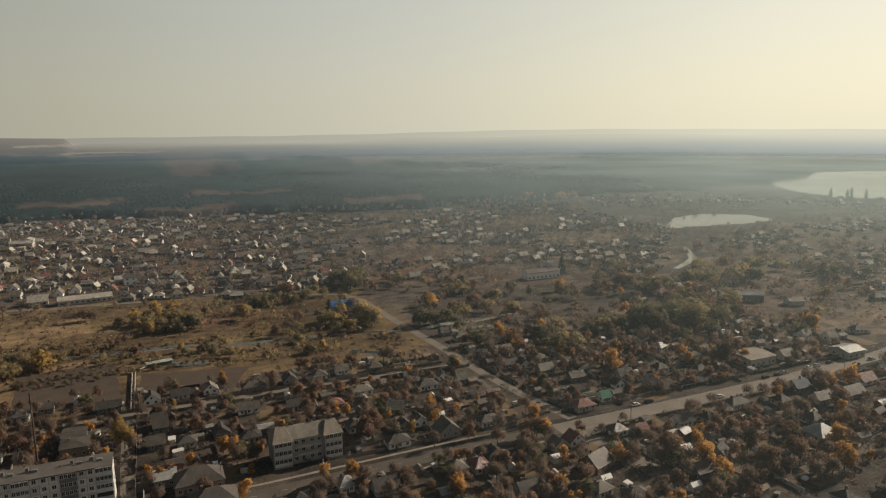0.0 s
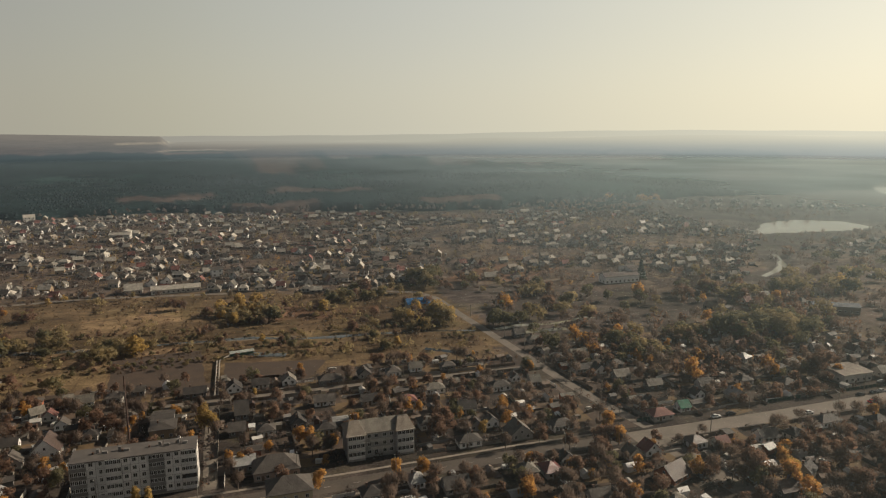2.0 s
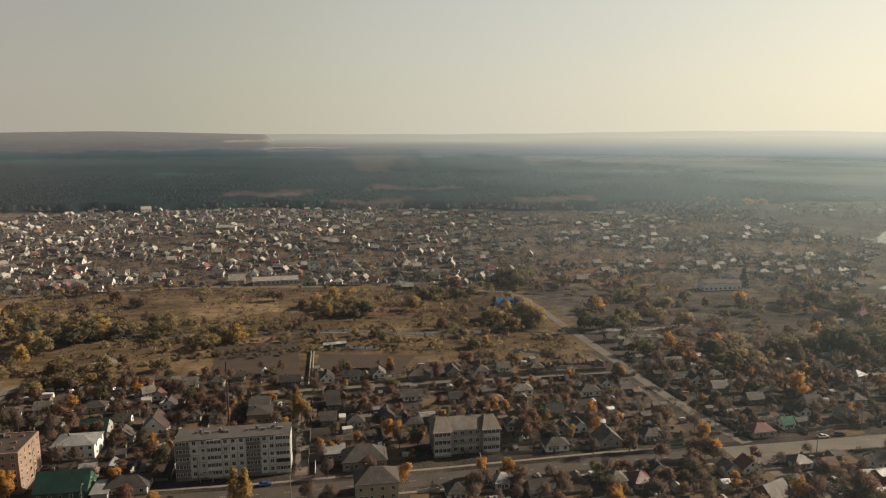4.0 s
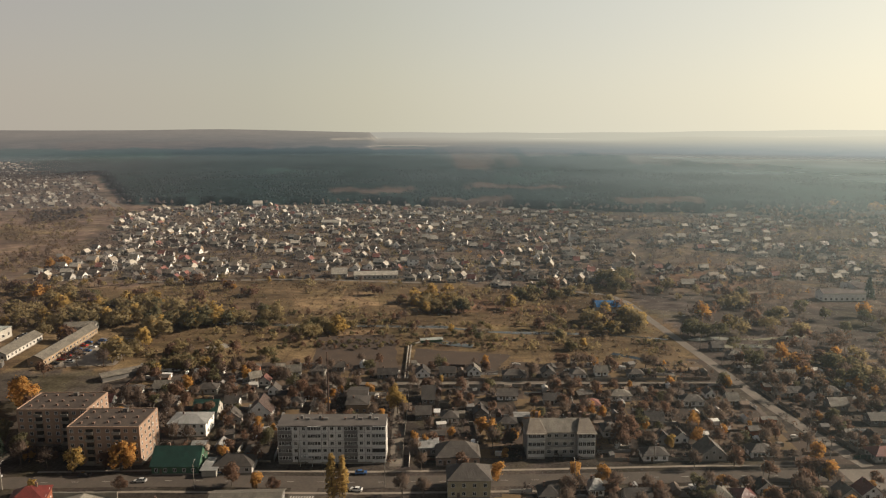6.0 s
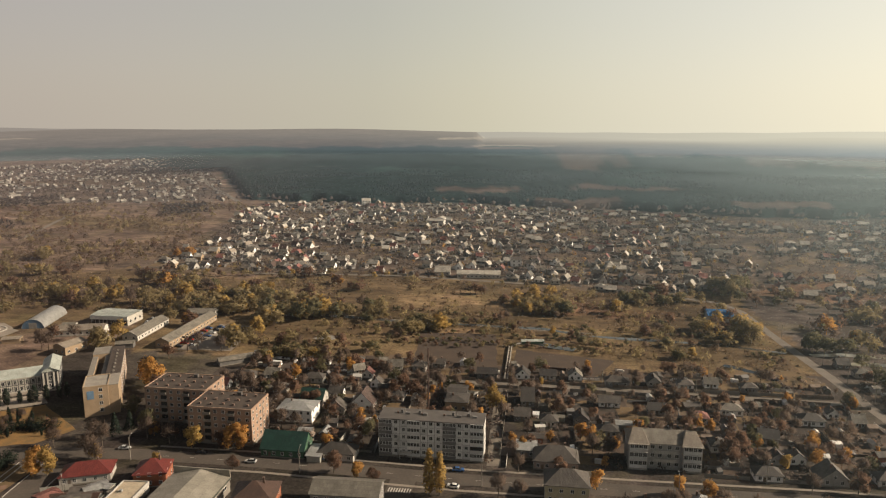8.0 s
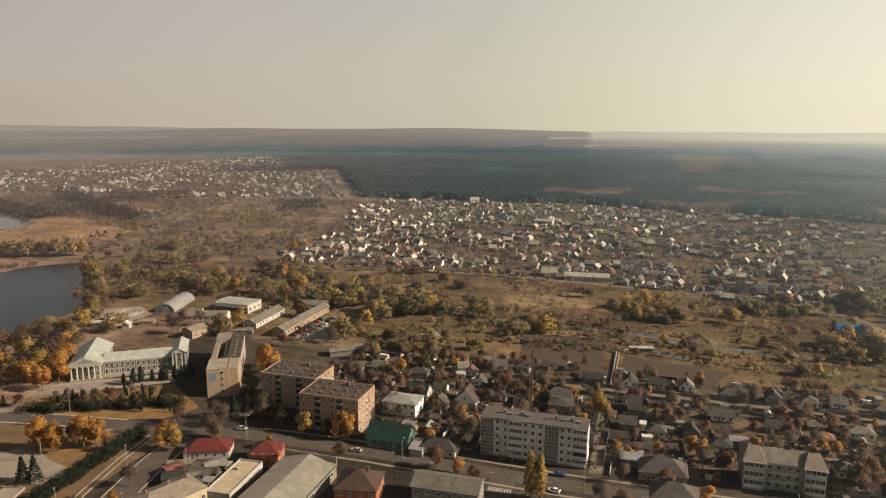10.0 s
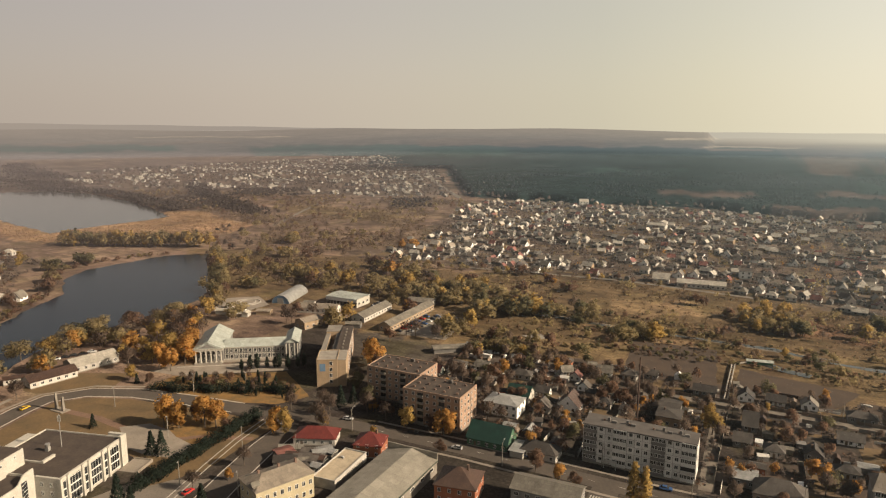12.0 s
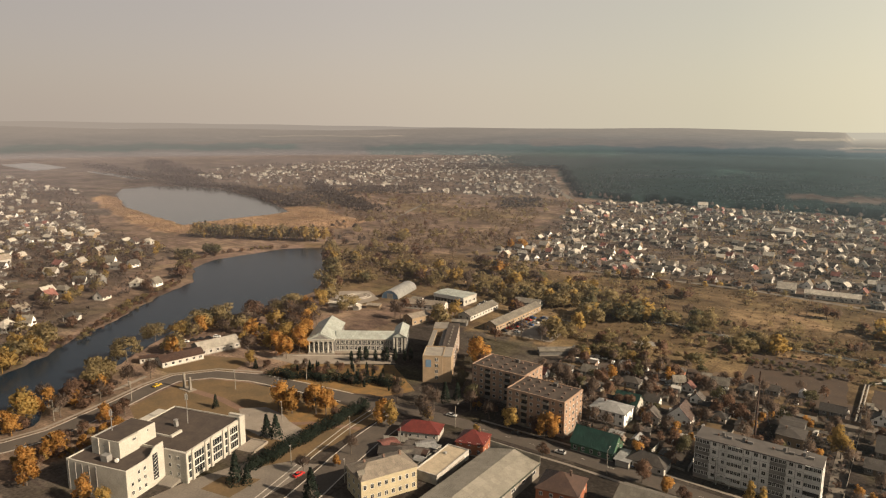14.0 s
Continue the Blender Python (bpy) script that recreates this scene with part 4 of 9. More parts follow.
# ---- distance haze: one added level sheet, opacity and tint set by bearing and distance ----
def haze_material():
    m = bpy.data.materials.new("haze_sheet")
    m.use_nodes = True
    n, l = m.node_tree.nodes, m.node_tree.links
    n.remove(n["Principled BSDF"])
    clear, white, mix = n.new("ShaderNodeBsdfTransparent"), n.new("ShaderNodeBsdfDiffuse"), n.new("ShaderNodeMixShader")
    # painted brighter towards the sun, as sunlit haze would be
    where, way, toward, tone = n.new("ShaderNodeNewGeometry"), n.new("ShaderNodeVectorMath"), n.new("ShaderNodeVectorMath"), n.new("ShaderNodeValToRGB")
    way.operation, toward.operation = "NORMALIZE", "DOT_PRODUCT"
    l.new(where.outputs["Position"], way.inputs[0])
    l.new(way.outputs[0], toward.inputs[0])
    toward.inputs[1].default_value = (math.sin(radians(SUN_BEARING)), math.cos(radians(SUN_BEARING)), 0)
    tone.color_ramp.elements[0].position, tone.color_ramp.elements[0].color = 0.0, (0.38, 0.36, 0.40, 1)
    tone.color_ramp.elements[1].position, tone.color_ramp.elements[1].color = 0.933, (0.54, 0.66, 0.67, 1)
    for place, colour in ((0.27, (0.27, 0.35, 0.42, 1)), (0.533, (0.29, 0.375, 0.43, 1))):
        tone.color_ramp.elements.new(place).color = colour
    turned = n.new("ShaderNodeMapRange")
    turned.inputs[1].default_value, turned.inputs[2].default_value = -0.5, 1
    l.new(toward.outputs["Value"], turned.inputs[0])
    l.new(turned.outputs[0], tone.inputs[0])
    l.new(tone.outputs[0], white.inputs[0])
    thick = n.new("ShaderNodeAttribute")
    thick.attribute_name = "sheet_share"
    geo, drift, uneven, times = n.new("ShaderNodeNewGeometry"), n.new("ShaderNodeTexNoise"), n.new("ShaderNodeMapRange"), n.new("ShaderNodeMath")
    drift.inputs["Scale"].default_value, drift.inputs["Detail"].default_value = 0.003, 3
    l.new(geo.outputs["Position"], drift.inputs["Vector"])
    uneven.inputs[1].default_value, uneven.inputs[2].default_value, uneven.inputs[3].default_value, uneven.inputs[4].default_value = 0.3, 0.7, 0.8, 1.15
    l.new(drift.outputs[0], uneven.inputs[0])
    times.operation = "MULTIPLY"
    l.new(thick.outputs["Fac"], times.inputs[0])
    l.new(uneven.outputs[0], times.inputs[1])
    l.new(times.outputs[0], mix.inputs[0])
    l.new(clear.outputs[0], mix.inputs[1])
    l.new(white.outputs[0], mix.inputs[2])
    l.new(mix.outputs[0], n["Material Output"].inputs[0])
    return m


HAZE_AZ, HAZE_R = [-45, -20, 0, 13, 30, 60, 100], [100, 300, 450, 700, 1000, 1500, 2300]
HAZE_SHARES = [(0.015, 0.045, 0.10, 0.23, 0.38, 0.50, 0.54), (0.015, 0.04, 0.085, 0.20, 0.34, 0.47, 0.52), (0.012, 0.03, 0.072, 0.165, 0.27, 0.38, 0.45), (0.010, 0.022, 0.055, 0.11, 0.20, 0.29, 0.40),
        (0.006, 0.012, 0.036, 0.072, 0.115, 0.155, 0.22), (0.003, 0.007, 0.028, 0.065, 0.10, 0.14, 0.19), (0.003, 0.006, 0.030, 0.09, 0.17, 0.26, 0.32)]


def haze_sheet_density(az, r):
    """Share of the view that the added haze sheet takes: painted thicker with distance and towards the sun."""
    rows = np.stack([np.interp(r, HAZE_R, row) for row in HAZE_SHARES])
    k = np.clip(np.searchsorted(HAZE_AZ, az) - 1, 0, len(HAZE_AZ) - 2)
    f = np.clip((az - np.take(HAZE_AZ, k)) / (np.take(HAZE_AZ, k + 1) - np.take(HAZE_AZ, k)), 0, 1)
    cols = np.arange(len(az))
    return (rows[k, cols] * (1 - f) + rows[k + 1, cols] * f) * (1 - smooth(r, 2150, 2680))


sheet_az, sheet_r = np.arange(-45, 100.1, 1.2), np.linspace(100, 2700, 80)
me, gx, gy = polar_sheet("haze", sheet_az, sheet_r, lambda a, r, x, y: 24 + 0 * r, [haze_material()])
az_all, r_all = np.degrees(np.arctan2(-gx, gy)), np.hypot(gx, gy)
density = me.attributes.new("sheet_share", "FLOAT", "POINT")
density.data.foreach_set("value", haze_sheet_density(az_all, r_all).astype(np.float32))
whole("haze", me, "level translucent sheet standing in for distance haze", "mist")


# stone quay and low wall on the near shore
strip("quay", [(-384, -96), (-392, -88), (-396, -80), (-392, -74)], 2.2, 0.5, CONCRETE, "pale broken stone quay at the water", "quay")
strip("pavement", [(-399, -150), (-392, -118), (-393, -92), (-388, -66), (-392, -50)], 2.4, 0.09, PAVING, "pale shore promenade", "pavement")


# ---- town buildings ----
def wall_windows(parent, w, d, z, size, front=3, side=2, back=True):
    ww, wh = size
    for i in range(front):
        x = -w / 2 + w * (i + 0.5) / front
        window(parent, x, -d / 2, z, 0, ww, wh)
    for i in range(side):
        y = -d / 2 + d * (i + 0.5) / side
        window(parent, w / 2, y, z, 90, ww, wh)
        window(parent, -w / 2, y, z, -90, ww, wh)


def cottage(s, q, w, d, turn=0.0, shape="gable", roof=None, wall=None, h=2.9, rise=None, label="", name="house", extra=True):
    """A small house: walls, roof, chimney, door and windows. s, q: its middle."""
    roof, wall = roof or SLATE, wall or PLASTER
    rise = rise or d * (0.42 if shape == "gable" else 0.34)
    tones = {SLATE: "grey slate", SLATE_LIGHT: "pale slate", SLATE_DARK: "dark slate", METAL_WHITE: "shining tin", METAL_RED: "red sheet", METAL_BROWN: "brown sheet",
             METAL_GREEN: "dark green", METAL_TEAL: "bright green", METAL_BLUE: "blue sheet", SLATE_BLUE: "dull blue", ROOF_TAN: "faded tan", V_PALE: "cream-grey", ROOF_PINK: "faded red", TIN_HALL: "grey sheet", METAL_PALE: "pale tin"}
    walls = {PLASTER: "whitewashed", PLASTER_WHITE: "white", WHITEWASH: "whitewashed", PLASTER_GREY: "grey rendered", PLASTER_YELLOW: "cream", PLASTER_PINK: "pinkish", BRICK_RED: "red brick",
             BRICK_TAN: "tan brick", BRICK_PINK: "pink brick", WOOD: "wooden", GREEN_WALL: "green painted", BLUE_WALL: "blue painted"}
    text = label or f"{walls[wall]} house with a {'hipped' if shape == 'hip' else 'gabled'} {tones[roof]} roof"
    ob = thing(name, at(s, q, 0, turn), text, "house" if name == "house" else name.replace("_", " "))
    g = Geo()
    if shape == "gable":
        g.gable_walls(w, d, h, rise)
        g.poly([(-w / 2, -d / 2, 0), (-w / 2, d / 2, 0), (w / 2, d / 2, 0), (w / 2, -d / 2, 0)])
        r = Geo().gable(w, d, h, rise)
    else:
        g.box(-w / 2, -d / 2, 0, w / 2, d / 2, h)
        r = Geo().hip(w, d, h + 0.19, rise)
    part("wall", g.mesh("wall", wall), ob)
    part("roof", r.mesh("roof", roof), ob)
    if extra:
        part("plinth", Geo().box(-w / 2 - 0.06, -d / 2 - 0.06, 0, w / 2 + 0.06, d / 2 + 0.06, 0.45).mesh("plinth", CONCRETE), ob)
        cx = w * (0.2 if (int(s) % 2) else -0.22)
        c = Geo().box(cx - 0.3, 0.5, h, cx + 0.3, 1.1, h + rise + 0.7).box(cx - 0.36, 0.44, h + rise + 0.7, cx + 0.36, 1.16, h + rise + 0.82)
        part("chimney", c.mesh("chimney", CHIMNEY), ob)
        nf = max(2, round(w / 3.2))
        rows = [1.0] if h < 4.6 else [1.0, 3.9] if h < 7.4 else [1.0, 3.9, 6.7]
        for z in rows:
            wall_windows(ob, w, d, z, (1.15, 1.35), nf, 2)
        if shape == "gable" and rise > 2.6:
            for side in (1, -1):
                window(ob, side * w / 2, 0, h + 0.5, 90 * side, 0.9, 1.1, 0)
        dx = -w / 2 + w / nf
        part("door", Geo().box(dx - 0.45, -d / 2 - 0.06, 0.1, dx + 0.45, -d / 2 - 0.002, 2.1).mesh("door", WOOD), ob)
    return ob


def shed(s, q, w, d, turn=0.0, roof=None, wall=None, h=2.2, rise=0.9, label="small garden shed with a sheet roof"):
    return cottage(s, q, w, d, turn, "gable", roof or SLATE_DARK, wall or WOOD, h, rise, label, "shed", False)


def flat_block(ob, x0, y0, x1, y1, h, wall, parapet=0.5, roof=BITUMEN, names=("wall", "roof")):
    """A flat-roofed body with a parapet."""
    part(names[0], Geo().box(x0, y0, 0, x1, y1, h - parapet).mesh("wall", wall), ob)
    t, g, z0, z1 = 0.3, Geo(), h - parapet, h
    g.box(x0 - 0.05, y0 - 0.05, z0, x1 + 0.05, y0 + t, z1).box(x0 - 0.05, y1 - t, z0, x1 + 0.05, y1 + 0.05, z1)
    g.box(x0 - 0.05, y0 + t, z0, x0 + t, y1 - t, z1).box(x1 - t, y0 + t, z0, x1 + 0.05, y1 - t, z1)
    part("parapet", g.mesh("parapet", wall), ob)
    part(names[1], Geo().box(x0 + t, y0 + t, z0, x1 - t, y1 - t, z0 + 0.08).mesh("roof", roof), ob)


def roof_vents(ob, x0, y0, x1, y1, z, nx, ny, size=1.0):
    me = kept(("vent", size), lambda: Geo().box(-size / 2, -size / 2, 0, size / 2, size / 2, 0.6).box(-size * 0.6, -size * 0.6, 0.6, size * 0.6, size * 0.6, 0.72).mesh("roof_vent", CHIMNEY))
    rnd = random.Random(nx * 7 + ny)
    for i in range(nx):
        for j in range(ny):
            part("roof_vent", me, ob, pose(x0 + (x1 - x0) * (i + 0.5) / nx + rnd.uniform(-0.6, 0.6), y0 + (y1 - y0) * (j + 0.5) / ny + rnd.uniform(-0.6, 0.6), z))


def panel_block():
    """Five storeys of concrete panels with glazed loggias."""
    ob = thing("apartment_block", at(-151.3, 8) @ Matrix.Diagonal((0.96, 0.8, 1.02, 1)), "five-storey grey concrete panel block with glazed loggias and flat roof", "apartment block")
    w, d, h, f = 40.0, 12.0, 14.6, 2.75
    part("wall", Geo().box(0, 0.12, 0, w, d, h - 0.4).mesh("wall", JOINT), ob)
    part("roof", Geo().box(-0.25, -0.25, h - 0.4, w + 0.25, d + 0.25, h).mesh("roof", FELT_GREY), ob)
    part("plinth", Geo().box(-0.08, 0.02, 0, w + 0.08, d + 0.08, 0.75).mesh("plinth", CONCRETE), ob)
    loggias = [(0.1, 5.1), (11.0, 16.1), (24.6, 29.6), (35.0, 39.9)]
    windows_at = [6.6, 9.6, 17.4, 20.1, 22.9, 31.0, 33.6]
    edges = [0, 5.1, 8.1, 11.0, 16.1, 18.8, 21.5, 24.6, 29.6, 32.3, 35.0, 40.0]
    for k in range(5):
        z0 = 0.78 + k * f
        for a, b in zip(edges, edges[1:]):
            me = kept(("panel", round(b - a, 2)), lambda: Geo().box(0.06, 0, 0.06, b - a - 0.06, 0.12, f - 0.06).mesh("panel", PANEL))
            part("panel", me, ob, pose(a, 0, z0))
        for a, b in ((0, 4), (4, 8), (8, 12)):
            me = kept(("end_panel", b - a), lambda: Geo().box(0, 0.06, 0.06, 0.1, b - a - 0.06, f - 0.06).mesh("panel", PANEL))
            part("panel", me, ob, pose(w, a, z0))
            part("panel", me, ob, pose(-0.1, a, z0))
        for x in windows_at:
            window(ob, x, 0, z0 + 0.95, 0, 1.35 if x != 9.6 else 1.1, 1.4)
        for n, (a, b) in enumerate(loggias):
            lg = part("loggia", kept(("loggia", n % 2), lambda: Geo().box(0, -0.55, 0.05, 4.9, -0.002, 1.05).box(0, -0.6, 0, 4.9, -0.002, 0.05).box(0, -0.5, 2.5, 4.9, -0.002, 2.62)
                                               .mesh("loggia", PLASTER_GREY if n % 2 == 0 else PANEL)), ob, pose(a + 0.05, 0, z0))
            fm = window_mesh(1.18, 1.42, 1)
            for i in range(4):
                if not (n == 3 and k == 1):
                    part("window", fm, lg, pose(0.63 + i * 1.21, -0.42, 1.06))
            part("pane", kept("loggia_glass", lambda: Geo().box(0.06, -0.4, 1.06, 4.84, -0.36, 2.5).mesh("pane", GLASS)), lg)
        window(ob, w + 0.1, 6.0, z0 + 0.95, 90, 1.1, 1.4) if k else None
    part("canopy", Geo().box(8.2, -2.2, 2.5, 13.0, 0, 2.7).box(8.3, -2.1, 0, 8.5, -1.9, 2.5).box(12.7, -2.1, 0, 12.9, -1.9, 2.5).mesh("canopy", PLASTER_WHITE), ob, label="white entrance canopy")
    part("gutter", Geo().box(w + 0.11, -0.02, 0.5, w + 0.22, 0.3, h).mesh("gutter", FRAME), ob, label="white edge strip")
    roof_vents(ob, 2, 3, 38, 10, h, 4, 1, 0.6)
    for x in (7.6, 14.5, 27.5, 33.5):
        g = Geo().box(x, 6.6, h, x + 0.9, 7.6, h + 1.3).rod(x + 1.6, 7, h, h + 1.8, 0.1, 0.1).box(x + 1.9, 5.4, h, x + 3.6, 6.3, h + 0.8)
        part("chimney", g.mesh("chimney", PLASTER_GREY), ob)


def brick_block(s, q, w, d, h, label):
    """Five-storey brick dormitory with a flat felted roof."""
    ob = thing("apartment_block", at(s, q), label, "apartment block", "brick blocks")
    flat_block(ob, 0, 0, w, d, h, BRICK_PINK, 0.35)
    part("band", Geo().box(-0.12, -0.12, h - 0.9, w + 0.12, d + 0.12, h - 0.36).mesh("band", BRICK_PINK), ob)
    part("plinth", Geo().box(-0.1, -0.1, 0, w + 0.1, d + 0.1, 0.8).mesh("plinth", CONCRETE), ob)
    for k in range(5):
        z = 1.5 + k * 2.75
        for i in range(8):
            if i in (2, 5):
                lg = part("loggia", kept("dorm_loggia", lambda: Geo().box(-1.4, -1.0, -0.4, 1.4, 0, -0.3).box(-1.4, -1.0, -0.3, 1.4, -0.92, 0.6).box(-1.4, -1.0, -0.3, -1.32, 0, 0.6).box(1.32, -1.0, -0.3, 1.4, 0, 0.6)
                                                    .mesh("loggia", CONCRETE)), ob, pose(w * (i + 0.5) / 8, 0, z))
                part("pane", kept("dorm_glass", lambda: Geo().box(-1.3, -0.05, -0.3, 1.3, -0.003, 1.8).mesh("pane", GLASS)), lg)
            else:
                window(ob, w * (i + 0.5) / 8, 0, z, 0, 1.3, 1.4)
        for i in range(5):
            window(ob, w, d * (i + 0.5) / 5, z, 90, 1.0 if i != 2 else 1.5, 1.4)
    part("downpipe", Geo().box(w + 0.02, d * 0.62, 0.5, w + 0.16, d * 0.62 + 0.14, h - 1).mesh("downpipe", STEEL), ob)
    roof_vents(ob, 1, 1, w - 1, d - 1, h - 0.27, 5, 3, 0.72)
    part("roof_hatch", Geo().box(w * 0.56, d * 0.78, h - 0.27, w * 0.56 + 1.6, d * 0.78 + 1.4, h + 1.1).mesh("roof_hatch", FELT_GREY), ob)


def hip_block():
    """Three-storey house with pitched roofs over two projecting bays of glazed loggias."""
    ob = thing("apartment_block", at(-61.5, 11), "pale grey three-storey apartment house with hipped slate roofs", "apartment block")
    w, d, h = 25.0, 12.0, 9.6
    part("wall", Geo().box(0, 1.6, 0, w, d, h).mesh("wall", RENDER_PALE), ob)
    part("roof", Geo().hip(w, d - 1.6, h + 0.2, 3.2, 0.5, 0.18, 0, 0.8, w / 2, (d + 1.6) / 2).mesh("roof", SLATE_LIGHT), ob)
    for x0, x1 in ((0, 6.6), (18.4, 25)):
        bay = part("bay", Geo().box(x0, 0, 0, x1, 6, h).mesh("bay", RENDER_PALE), ob)
        part("roof", Geo().hip(x1 - x0, 11, h + 0.22, 3.8, 0.5, 0.18, 0, 0.3, 0, 0).mesh("roof", ROOF_TAN), bay, pose((x0 + x1) / 2, 5.5, 0))
        for k in range(3):
            z = 0.9 + k * 3.1
            part("parapet", kept("bay_parapet", lambda: Geo().box(0.3, -0.35, 0, 6.3, -0.002, 1.05).mesh("parapet", PANEL)), bay, pose(x0, 0, z))
            part("lintel", kept("bay_lintel", lambda: Geo().box(0.2, -0.3, 2.7, 6.4, -0.002, 2.9).mesh("lintel", PANEL)), bay, pose(x0, 0, z))
            for i in range(4):
                window(bay, x0 + 1.05 + i * 1.5, -0.12, z + 1.06, 0, 1.42, 1.6)
    for k in range(3):
        for x in (8.3, 10.9, 14.1, 16.7):
            window(ob, x, 1.6, 1.4 + k * 3.1, 0, 1.4, 1.5)
        for y in (4, 7, 10):
            window(ob, w, y, 1.4 + k * 3.1, 90, 1.2, 1.5)
    for k in (1, 2):
        part("balcony", Geo().box(8.6, 0.4, k * 3.1 + 0.2, 16.4, 1.6, k * 3.1 + 0.32).box(8.6, 0.4, k * 3.1 + 0.32, 16.4, 0.5, k * 3.1 + 1.3).mesh("balcony", PLASTER_WHITE), ob)
    for x, y in ((4.0, 8), (8.5, 7), (16, 7), (20.4, 8), (22.6, 5.5)):
        part("chimney", Geo().box(x, y, h + 1, x + 1.0, y + 0.8, h + 4.9).box(x - 0.1, y - 0.1, h + 4.9, x + 1.1, y + 0.9, h + 5.1).mesh("chimney", CHIMNEY), ob)


def theatre():
    """White modern culture house: glazed foyer, stepped wing and stage tower."""
    ob = thing("theatre", at(-289, -97.6, 0, 15), "white concrete culture house with tall foyer windows and dark flat roofs", "theatre")
    flat_block(ob, -31, 0, 0, 30, 11, PLASTER_WHITE, 0.5)
    part("annex", Geo().box(-36, 6, 0, -31.01, 27, 10.2).mesh("annex", PLASTER_WHITE), ob)
    part("end_slab", Geo().box(-5.5, 30.05, 0, 0.9, 31.2, 11.9).box(0.01, 28.2, 0, 0.9, 30.05, 11.9).mesh("end_slab", PLASTER_WHITE), ob)
    for a, b in ((0.9, 2.6), (3.9, 9.1), (10.4, 12.1), (13.4, 18.6), (19.9, 21.6), (22.9, 27.6)):
        pane = part("window", Geo().box(0.004, a, 1.2, 0.12, b, 9.4).mesh("window", GLASS), ob)
        g, n = Geo(), max(1, round((b - a) / 1.3))
        for i in range(n + 1):
            y = a + (b - a) * i / n
            g.box(0.125, y - 0.035, 1.2, 0.2, y + 0.035, 9.4)
        for z, tall in ((1.2, 0.06), (3.9, 0.22), (6.6, 0.22), (9.3, 0.06)):
            g.box(0.125, a, z - tall, 0.19, b, z + tall)
        part("window_frame", g.mesh("window_frame", FRAME), pane)
        part("fin", Geo().box(0.0, a - 1.2, 0, 0.75, a - 0.25, 10.9).mesh("fin", PLASTER_WHITE), ob)
    part("spandrel", Geo().box(0.004, 0, 9.6, 0.35, 28, 10.9).mesh("spandrel", PLASTER_WHITE), ob)
    # stepped west wing
    part("wing", Geo().box(-34.5, -16.5, 0, -9, -0.02, 10.3).mesh("wing", PLASTER_WHITE), ob)
    part("roof", Geo().box(-34.2, -16.2, 10.3, -9.4, -0.3, 10.42).mesh("roof", BITUMEN), ob)
    curve = [(-16.5, 10.9), (-7.5, 10.95), (-6.2, 11.3), (-5.3, 12.2), (-4.4, 13.2), (-3.2, 13.6), (-0.02, 13.7)]
    g = Geo()
    for (y0, z0), (y1, z1) in zip(curve, curve[1:]):
        g.solid([(-9.35, y0, 10.3), (-8.95, y0, 10.3), (-8.95, y1, 10.3), (-9.35, y1, 10.3)], [(-9.35, y0, z0), (-8.95, y0, z0), (-8.95, y1, z1), (-9.35, y1, z1)])
    part("parapet", g.box(-34.5, -16.5, 10.3, -9.36, -16.1, 10.8).box(-34.5, -16.1, 10.3, -34.1, -0.1, 10.8).mesh("parapet", PLASTER_WHITE), ob)
    for k in range(3):
        for y in (-14.2, -11.4, -8.8):
            if not (k == 2 and y == -14.2):
                window(ob, -8.95, y, 1.6 + k * 3.0, 90, 1.2, 1.4)
    part("window", Geo().box(-8.94, -5.2, 2.2, -8.8, -3.0, 11.2).mesh("window", GLASS), ob, label="tall stained stair window")
    g = Geo()
    for i in range(7):
        g.limb((-8.78, -5.1, 2.6 + i * 1.25), (-8.78, -3.1, 3.4 + i * 1.25), 0.06, 0.06, 4)
    part("glazing_bar", g.mesh("glazing_bar", FRAME), ob)
    part("link", Geo().box(-9, -0.01, 0, -0.5, 1.0, 10.8).mesh("link", PLASTER_WHITE), ob)
    for k in range(3):
        window(ob, -6.5, -0.02, 1.8 + k * 3, 0, 1.1, 1.5)
        window(ob, -3.0, -0.02, 1.8 + k * 3, 0, 1.1, 1.5)
    # stage tower
    part("tower", Geo().box(-30, -10, 10.42, -17.8, -1.5, 16.2).mesh("tower", PLASTER_WHITE), ob)
    part("tower_roof", Geo().box(-28.7, -9.7, 16.2, -18.7, 6.3, 16.32).mesh("tower_roof", BITUMEN), ob)
    part("pylon", Geo().box(-29, -1.45, 10.65, -18.4, 6.6, 16.2).mesh("pylon", PLASTER_WHITE), ob)
    part("fly_wall", Geo().solid([(-30, -1.4, 10.65), (-29.05, -1.4, 10.65), (-29.05, 9, 10.65), (-30, 9, 10.65)], [(-30, -1.4, 16.2), (-29.05, -1.4, 16.2), (-29.05, 9, 14), (-30, 9, 14)]).mesh("fly_wall", PLASTER_WHITE), ob)
    window(ob, -17.8, -3.6, 14.2, 90, 1.9, 1.0, 2)
    window(ob, -18.4, 3.0, 14.4, 90, 0.7, 0.9, 0)
    window(ob, -24.5, -10.0, 13.4, 0, 0.7, 0.9, 0)
    part("ribs", Geo().box(-27, -10.25, 10.5, -26.6, -10.01, 16.1).box(-22.4, -10.25, 10.5, -22, -10.01, 16.1).mesh("ribs", PLASTER_WHITE), ob)
    for x in (-34.0, -31.0, -28.0, -25.0, -22.0):
        part("rib", Geo().box(x, -16.75, 0, x + 0.6, -16.51, 10.2).mesh("rib", PLASTER_GREY), ob)
